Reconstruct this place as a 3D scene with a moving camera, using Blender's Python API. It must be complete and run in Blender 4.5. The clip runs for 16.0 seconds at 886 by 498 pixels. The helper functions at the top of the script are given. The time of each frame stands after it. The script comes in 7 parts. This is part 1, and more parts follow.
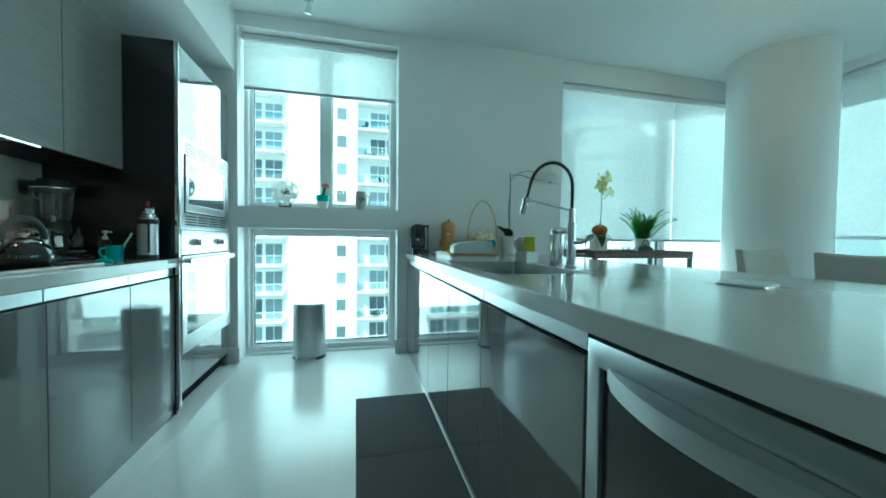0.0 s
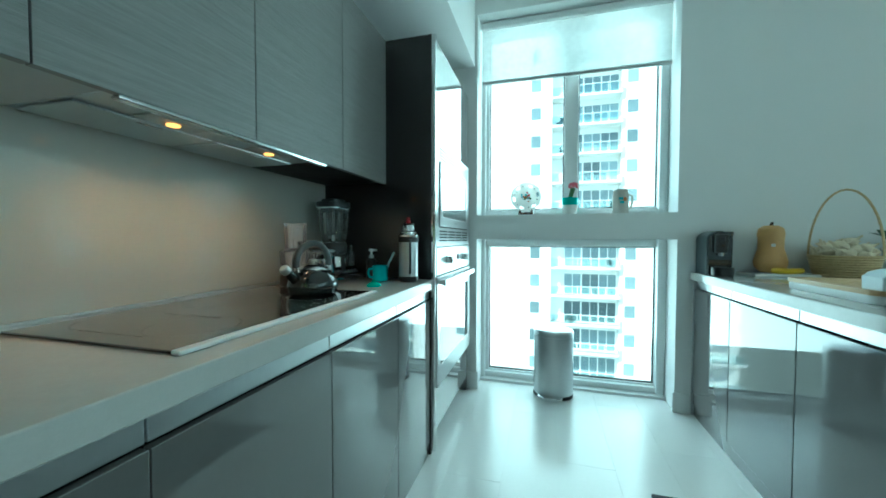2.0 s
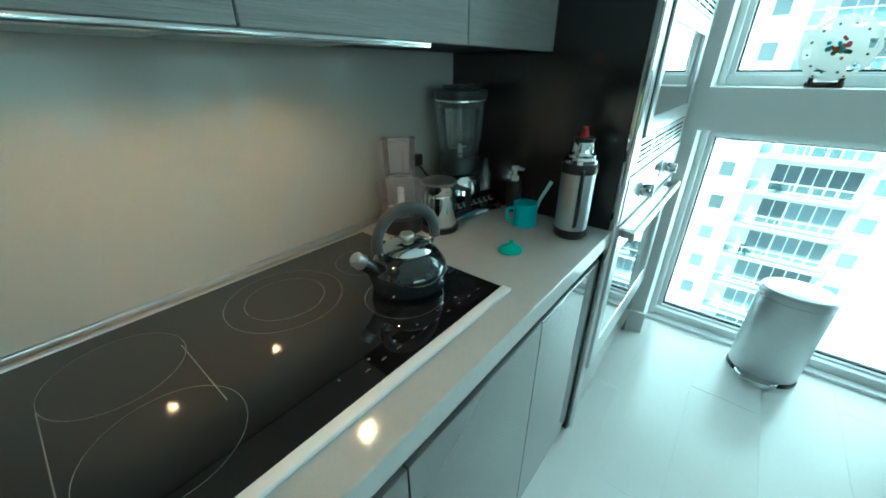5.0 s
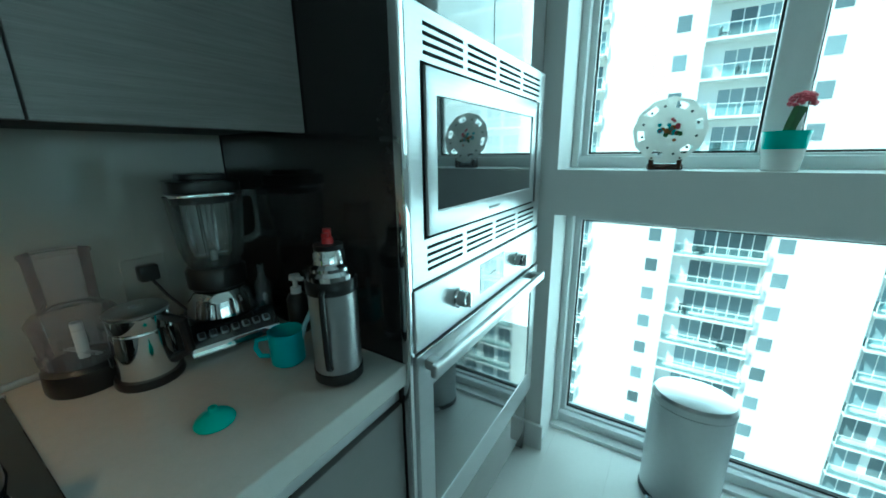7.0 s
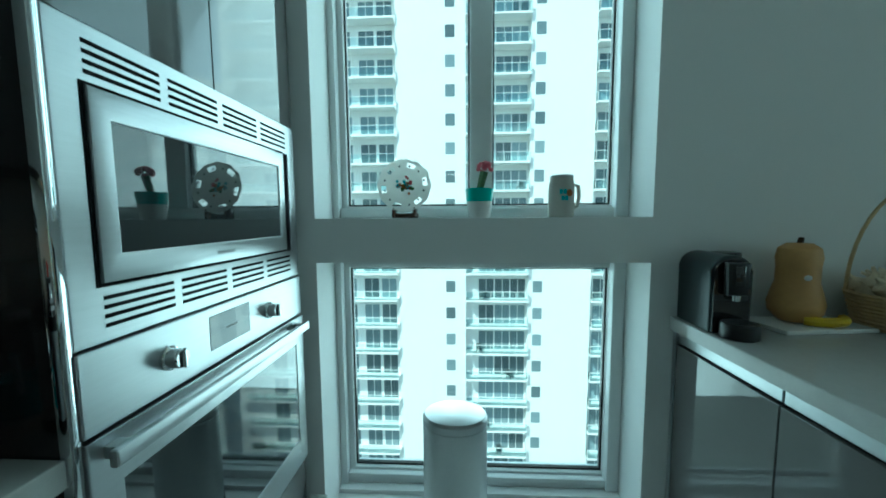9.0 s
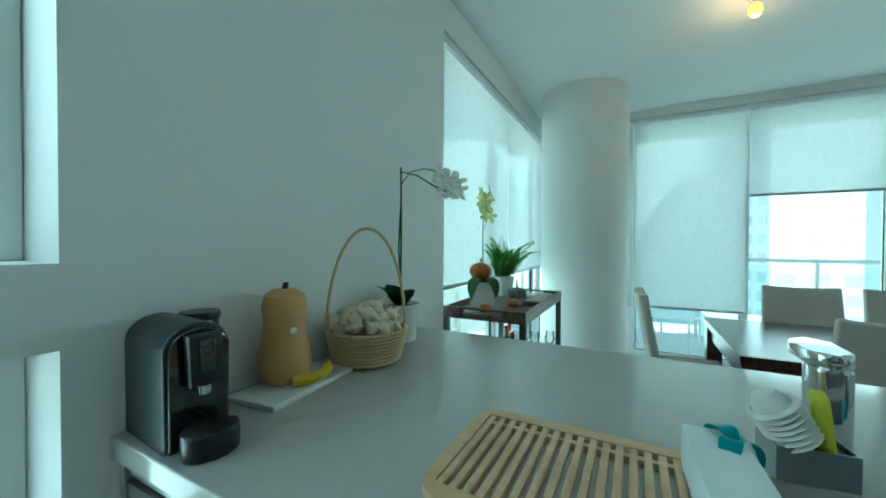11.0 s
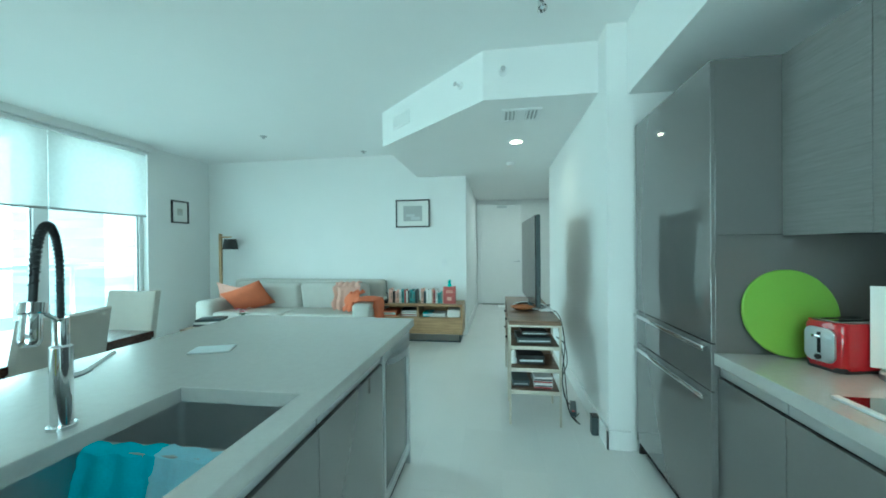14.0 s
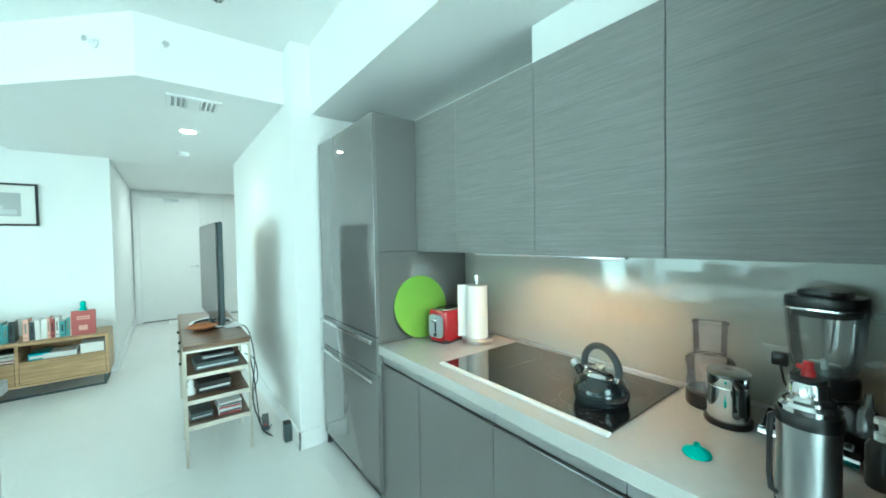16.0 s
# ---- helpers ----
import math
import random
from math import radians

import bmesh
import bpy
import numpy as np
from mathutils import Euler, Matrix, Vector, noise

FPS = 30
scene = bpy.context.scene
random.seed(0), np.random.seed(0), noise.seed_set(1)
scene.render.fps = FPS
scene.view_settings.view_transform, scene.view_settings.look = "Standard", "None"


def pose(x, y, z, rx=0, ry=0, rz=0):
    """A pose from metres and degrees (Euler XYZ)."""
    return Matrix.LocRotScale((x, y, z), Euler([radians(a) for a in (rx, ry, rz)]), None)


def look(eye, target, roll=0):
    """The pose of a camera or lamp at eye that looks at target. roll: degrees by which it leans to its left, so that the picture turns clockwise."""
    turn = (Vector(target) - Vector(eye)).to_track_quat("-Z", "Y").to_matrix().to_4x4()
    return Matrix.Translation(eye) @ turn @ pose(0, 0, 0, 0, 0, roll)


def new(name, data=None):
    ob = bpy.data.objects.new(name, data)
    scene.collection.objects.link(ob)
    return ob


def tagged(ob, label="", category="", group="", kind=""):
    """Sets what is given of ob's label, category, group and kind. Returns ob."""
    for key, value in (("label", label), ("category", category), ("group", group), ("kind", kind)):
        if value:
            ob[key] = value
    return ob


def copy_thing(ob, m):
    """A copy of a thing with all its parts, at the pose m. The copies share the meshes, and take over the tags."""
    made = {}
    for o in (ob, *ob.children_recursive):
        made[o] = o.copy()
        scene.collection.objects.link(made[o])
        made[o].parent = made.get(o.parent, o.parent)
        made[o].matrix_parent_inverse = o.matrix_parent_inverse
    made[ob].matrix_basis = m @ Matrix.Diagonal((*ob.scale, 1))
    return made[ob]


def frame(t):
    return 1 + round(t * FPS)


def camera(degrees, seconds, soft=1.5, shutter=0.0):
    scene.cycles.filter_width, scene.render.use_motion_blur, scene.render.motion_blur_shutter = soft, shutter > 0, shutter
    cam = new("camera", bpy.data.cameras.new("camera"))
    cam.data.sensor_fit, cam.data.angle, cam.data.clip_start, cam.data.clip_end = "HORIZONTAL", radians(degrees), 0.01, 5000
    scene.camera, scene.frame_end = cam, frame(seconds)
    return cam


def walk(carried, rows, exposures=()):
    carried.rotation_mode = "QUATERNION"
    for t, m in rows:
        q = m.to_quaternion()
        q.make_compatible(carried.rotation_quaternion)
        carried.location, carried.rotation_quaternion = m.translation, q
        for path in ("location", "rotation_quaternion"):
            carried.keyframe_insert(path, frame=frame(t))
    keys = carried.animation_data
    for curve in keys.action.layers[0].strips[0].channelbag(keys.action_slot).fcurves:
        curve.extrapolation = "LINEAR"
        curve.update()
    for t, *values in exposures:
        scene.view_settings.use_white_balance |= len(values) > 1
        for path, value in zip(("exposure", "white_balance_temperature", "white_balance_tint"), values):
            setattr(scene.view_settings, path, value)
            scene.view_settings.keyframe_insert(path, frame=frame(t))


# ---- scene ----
cam = camera(101.6, 16.0, soft=1.8)
PATH = [
    (0, (1.007, -3.257, 1.04), (1.476, -1.313, 0.985), 0.7),
    (0.5, (0.957, -3.183, 1.054), (1.147, -1.193, 1.001), 0.4),
    (1, (0.908, -3.037, 1.042), (0.902, -1.037, 0.991), 0.1),
    (1.5, (0.742, -2.815, 1.074), (0.531, -0.827, 1.013), 0.1),
    (2, (0.559, -2.635, 1.119), (0.013, -0.712, 1.061), 0.1),
    (2.5, (0.381, -2.429, 1.189), (-0.463, -0.626, 0.994), -0.3),
    (3, (0.28, -2.293, 1.251), (-0.749, -0.63, 0.835), -0.7),
    (3.2, (0.251, -2.255, 1.272), (-0.82, -0.642, 0.767), -0.9),
    (5.3, (0.265, -1.891, 1.356), (-0.878, -0.511, 0.466), -0.2),
    (5.5, (0.291, -1.797, 1.358), (-0.849, -0.405, 0.486), -0.6),
    (6, (0.358, -1.606, 1.372), (-0.799, -0.181, 0.579), -0.9),
    (6.5, (0.418, -1.482, 1.37), (-0.732, 0.015, 0.707), -0.9),
    (7, (0.458, -1.433, 1.354), (-0.582, 0.198, 0.844), -0.7),
    (7.5, (0.497, -1.426, 1.332), (-0.407, 0.317, 0.953), -0.6),
    (8, (0.55, -1.435, 1.31), (-0.156, 0.418, 1.052), -0.6),
    (8.2, (0.578, -1.44, 1.304), (-0.038, 0.452, 1.094), -0.7),
    (10.3, (0.918, -1.178, 1.293), (2.118, 0.421, 1.257), 0.5),
    (10.5, (1.003, -1.125, 1.302), (2.411, 0.296, 1.277), 0.2),
    (11, (1.096, -1.013, 1.331), (2.86, -0.071, 1.304), 0.2),
    (11.5, (1.098, -0.913, 1.353), (3.078, -0.636, 1.327), -0.0),
    (12, (0.991, -0.892, 1.345), (2.947, -1.308, 1.333), 0.2),
    (12.5, (0.852, -0.875, 1.341), (2.611, -1.827, 1.334), 0.1),
    (13, (0.778, -0.9, 1.352), (2.2, -2.306, 1.348), 0.0),
    (13.5, (0.845, -0.942, 1.364), (1.762, -2.719, 1.362), -0.3),
    (14, (0.914, -0.93, 1.366), (1.21, -2.908, 1.356), -0.5),
    (14.5, (0.892, -0.902, 1.383), (0.587, -2.879, 1.373), -0.3),
    (15, (0.882, -0.896, 1.44), (0.209, -2.779, 1.403), -0.9),
    (15.5, (0.88, -0.855, 1.475), (-0.209, -2.532, 1.42), -0.9),
    (16, (0.895, -0.868, 1.469), (-0.32, -2.455, 1.415), -1.0),
]
walk(cam, [(t, look(eye, target, roll)) for t, eye, target, roll in PATH],
     exposures=[(0, 0.95, 5050, -24), (1.0, 1.15, 5200, -22), (2.0, 1.25, 5150, -22), (2.5, 1.2, 5100, -23), (3.2, 0.65, 4850, -30), (5.5, 1.6, 5200, -22), (6.5, 1.05, 5000, -25), (7.5, 0.30, 5050, -24), (8.2, 0.08, 5100, -22), (10.5, 0.45, 5200, -22), (11.0, 0.95, 5250, -21), (11.5, 1.25, 5500, -16), (12.0, 1.4, 5500, -16), (12.5, 1.45, 5400, -18), (13, 1.4, 5300, -20), (14, 1.7, 5200, -22), (14.5, 2.0, 5250, -21), (15, 2.13, 5300, -21), (16, 2.47, 5450, -19)])

# ---- light ----
world = bpy.data.worlds.new("world")
scene.world = world
world.use_nodes = True
wn = world.node_tree.nodes
sky = wn.new("ShaderNodeTexSky")
sky.sky_type, sky.sun_disc = "NISHITA", False
sky.sun_elevation, sky.sun_rotation = radians(48), radians(220)
wn["Background"].inputs[1].default_value = 0.15
world.node_tree.links.new(sky.outputs[0], wn["Background"].inputs[0])


def lamp(name, kind, m, energy, color=(1, 1, 1), **settings):
    data = bpy.data.lights.new(name, kind)
    data.energy, data.color = energy, color
    for key, value in settings.items():
        if key == "size":
            data.size = value
        elif key == "size_y":
            data.shape, data.size_y = "RECTANGLE", value
        elif key == "angle":
            data.angle = value
        elif key == "radius":
            data.shadow_soft_size = value
        elif key == "spot":
            data.spot_size, data.spot_blend = value, 0.7
    ob = new(name, data)
    ob.matrix_world = m
    return ob


# The sun stands high behind the flat, so that it lights the tower opposite the kitchen window.
lamp("sun", "SUN", look((-34, -40, 58), (0, 0, 0)), 5.0, (1, 0.94, 0.86), angle=radians(0.53))
# Daylight in the openings.
lamp("sky_kitchen", "AREA", look((0.72, 0.42, 1.5), (0.72, -2, 1.2)), 22, (0.93, 0.98, 1), size=1.2, size_y=2.4)
lamp("sky_dining", "AREA", look((4.4, 0.26, 1.4), (4.4, -2, 1.3)), 19, (0.93, 0.98, 1), size=2.6, size_y=2.4)
lamp("sky_balcony", "AREA", look((6.12, -3.2, 1.4), (3, -3.2, 1.2)), 40, (0.93, 0.98, 1), size=4.3, size_y=2.5)
lamp("ceiling_bulb", "POINT", pose(3.92, -1.635, 2.69), 2.2, (1, 0.55, 0.25), radius=0.05)
HOOD_BULBS = (-1.93, -1.60)
for hy in HOOD_BULBS:
    lamp("hood_bulb", "SPOT", look((-0.355, hy, 1.400), (-0.46, hy, 0)), 1.9, (1, 0.50, 0.26), radius=0.012, spot=radians(150))
lamp("hall_downlight", "SPOT", look((0.708, -4.83, 2.445), (0.708, -4.83, 0)), 3, (1, 0.85, 0.65), radius=0.05, spot=radians(130))
# Unseen fill lamp, added to brighten the far end of the hall.
lamp("hall_far_fill", "AREA", look((0.45, -8.2, 2.46), (0.45, -8.2, 0)), 4.5, (1, 0.97, 0.93), size=0.35, size_y=0.35)


# ---- materials ----
def mat(name, color, rough=0.5, metal=0.0, vary=0.06, scale=6.0, grain=0.0, grain_scale=80.0, stretch=(1, 1, 1), coat=0.0, spec=0.5, piece=0.0, trans=0.0, ior=1.45, emit=0.0):
    m = bpy.data.materials.new(name)
    m.use_nodes = True
    n, k = m.node_tree.nodes, m.node_tree.links.new
    b = n["Principled BSDF"]
    b.inputs["Base Color"].default_value = (*color, 1)
    b.inputs["Roughness"].default_value = rough
    b.inputs["Metallic"].default_value = metal
    b.inputs["Coat Weight"].default_value = coat
    b.inputs["Coat Roughness"].default_value = 0.03
    b.inputs["Specular IOR Level"].default_value = spec
    b.inputs["Transmission Weight"].default_value = trans
    b.inputs["IOR"].default_value = ior
    if emit:
        b.inputs["Emission Color"].default_value = (*color, 1)
        b.inputs["Emission Strength"].default_value = emit
    if trans > 0.5:
        return m
    tc = n.new("ShaderNodeTexCoord")
    mp = n.new("ShaderNodeMapping")
    mp.inputs["Scale"].default_value = stretch
    k(tc.outputs["Object"], mp.inputs["Vector"])
    big = n.new("ShaderNodeTexNoise")
    big.inputs["Scale"].default_value, big.inputs["Detail"].default_value = scale, 5
    k(mp.outputs[0], big.inputs["Vector"])
    fine = n.new("ShaderNodeTexNoise")
    fine.inputs["Scale"].default_value, fine.inputs["Detail"].default_value = grain_scale, 4
    k(mp.outputs[0], fine.inputs["Vector"])
    ramp = n.new("ShaderNodeMapRange")
    ramp.inputs["From Min"].default_value, ramp.inputs["From Max"].default_value = 0.25, 0.75
    ramp.inputs["To Min"].default_value, ramp.inputs["To Max"].default_value = 1 - vary, 1 + vary
    both = n.new("ShaderNodeMath")
    both.operation = "MULTIPLY_ADD"
    k(fine.outputs[0], both.inputs[0])
    both.inputs[1].default_value = 0.45
    half = n.new("ShaderNodeMath")
    half.operation = "MULTIPLY"
    k(big.outputs[0], half.inputs[0])
    half.inputs[1].default_value = 0.55
    k(half.outputs[0], both.inputs[2])
    k(both.outputs[0], ramp.inputs["Value"])
    value = ramp.outputs[0]
    if piece:
        info = n.new("ShaderNodeObjectInfo")
        pm = n.new("ShaderNodeMapRange")
        pm.inputs["To Min"].default_value, pm.inputs["To Max"].default_value = 1 - piece, 1 + piece
        k(info.outputs["Random"], pm.inputs["Value"])
        mul = n.new("ShaderNodeMath")
        mul.operation = "MULTIPLY"
        k(value, mul.inputs[0])
        k(pm.outputs[0], mul.inputs[1])
        value = mul.outputs[0]
    hsv = n.new("ShaderNodeHueSaturation")
    hsv.inputs["Color"].default_value = (*color, 1)
    k(value, hsv.inputs["Value"])
    k(hsv.outputs[0], b.inputs["Base Color"])
    rr = n.new("ShaderNodeMapRange")
    rr.inputs["To Min"].default_value, rr.inputs["To Max"].default_value = max(0.01, rough * 0.8), min(1, rough * 1.2)
    k(big.outputs[0], rr.inputs["Value"])
    k(rr.outputs[0], b.inputs["Roughness"])
    if grain:
        bump = n.new("ShaderNodeBump")
        bump.inputs["Strength"].default_value, bump.inputs["Distance"].default_value = grain, 0.002
        k(fine.outputs[0], bump.inputs["Height"])
        k(bump.outputs[0], b.inputs["Normal"])
    return m


def pane_glass(name, tint=(0.94, 0.99, 0.98), gloss=0.6, milk=0.0, milk_color=(0.8, 0.82, 0.82)):
    """Thin clear glass: mostly seen through, with a Fresnel gloss."""
    m = bpy.data.materials.new(name)
    m.use_nodes = True
    n, k = m.node_tree.nodes, m.node_tree.links.new
    n.remove(n["Principled BSDF"])
    clear, shine, mix, fr = n.new("ShaderNodeBsdfTransparent"), n.new("ShaderNodeBsdfGlossy"), n.new("ShaderNodeMixShader"), n.new("ShaderNodeFresnel")
    clear.inputs[0].default_value = (*tint, 1)
    shine.inputs["Roughness"].default_value = 0.02
    amount = n.new("ShaderNodeMath")
    amount.operation = "MULTIPLY"
    amount.inputs[1].default_value = gloss
    k(fr.outputs[0], amount.inputs[0])
    k(amount.outputs[0], mix.inputs[0])
    k(clear.outputs[0], mix.inputs[1])
    k(shine.outputs[0], mix.inputs[2])
    last = mix
    if milk:
        haze, blend = n.new("ShaderNodeBsdfDiffuse"), n.new("ShaderNodeMixShader")
        haze.inputs[0].default_value = (*milk_color, 1)
        blend.inputs[0].default_value = milk
        k(mix.outputs[0], blend.inputs[1])
        k(haze.outputs[0], blend.inputs[2])
        last = blend
    k(last.outputs[0], n["Material Output"].inputs[0])
    return m


def shade_cloth(name, see=0.3):
    """Woven roller-blind cloth: part see-through, part translucent."""
    m = bpy.data.materials.new(name)
    m.use_nodes = True
    n, k = m.node_tree.nodes, m.node_tree.links.new
    n.remove(n["Principled BSDF"])
    clear, glow, face = n.new("ShaderNodeBsdfTransparent"), n.new("ShaderNodeBsdfTranslucent"), n.new("ShaderNodeBsdfDiffuse")
    a, b = n.new("ShaderNodeMixShader"), n.new("ShaderNodeMixShader")
    tc, weave, vary = n.new("ShaderNodeTexCoord"), n.new("ShaderNodeTexNoise"), n.new("ShaderNodeMapRange")
    weave.inputs["Scale"].default_value = 30
    k(tc.outputs["Object"], weave.inputs["Vector"])
    vary.inputs["To Min"].default_value, vary.inputs["To Max"].default_value = see * 0.85, see * 1.15
    k(weave.outputs[0], vary.inputs["Value"])
    glow.inputs[0].default_value = (0.60, 0.62, 0.61, 1)
    clear.inputs[0].default_value = (0.78, 0.80, 0.79, 1)
    face.inputs[0].default_value = (0.85, 0.87, 0.86, 1)
    a.inputs[0].default_value = 0.4
    k(glow.outputs[0], a.inputs[1])
    k(face.outputs[0], a.inputs[2])
    k(vary.outputs[0], b.inputs[0])
    k(a.outputs[0], b.inputs[1])
    k(clear.outputs[0], b.inputs[2])
    k(b.outputs[0], n["Material Output"].inputs[0])
    return m


def leafy(name, color, vary):
    """A thin leaf or petal that lets light through."""
    m = mat(name, color, 0.55, 0, vary, 18)
    n, k = m.node_tree.nodes, m.node_tree.links.new
    hsv = next(x for x in n if x.type == "HUE_SAT")
    glow, mix = n.new("ShaderNodeBsdfTranslucent"), n.new("ShaderNodeMixShader")
    k(hsv.outputs[0], glow.inputs[0])
    mix.inputs[0].default_value = 0.5
    k(n["Principled BSDF"].outputs[0], mix.inputs[1])
    k(glow.outputs[0], mix.inputs[2])
    k(mix.outputs[0], n["Material Output"].inputs[0])
    return m


def wood(name, dark, light, stretch=(1.5, 18, 18), rough=0.4, piece=0.0):
    m = mat(name, light, rough, 0, 0.05, 3, 0.15, 60, stretch, piece=piece)
    n, k = m.node_tree.nodes, m.node_tree.links.new
    hsv = next(x for x in n if x.type == "HUE_SAT")
    mp = next(x for x in n if x.type == "MAPPING")
    ring, ramp = n.new("ShaderNodeTexNoise"), n.new("ShaderNodeValToRGB")
    ring.inputs["Scale"].default_value, ring.inputs["Detail"].default_value, ring.inputs["Distortion"].default_value = 2.2, 6, 0.6
    k(mp.outputs[0], ring.inputs["Vector"])
    ramp.color_ramp.elements[0].position, ramp.color_ramp.elements[0].color = 0.35, (*dark, 1)
    ramp.color_ramp.elements[1].position, ramp.color_ramp.elements[1].color = 0.65, (*light, 1)
    k(ring.outputs[0], ramp.inputs[0])
    k(ramp.outputs[0], hsv.inputs["Color"])
    return m


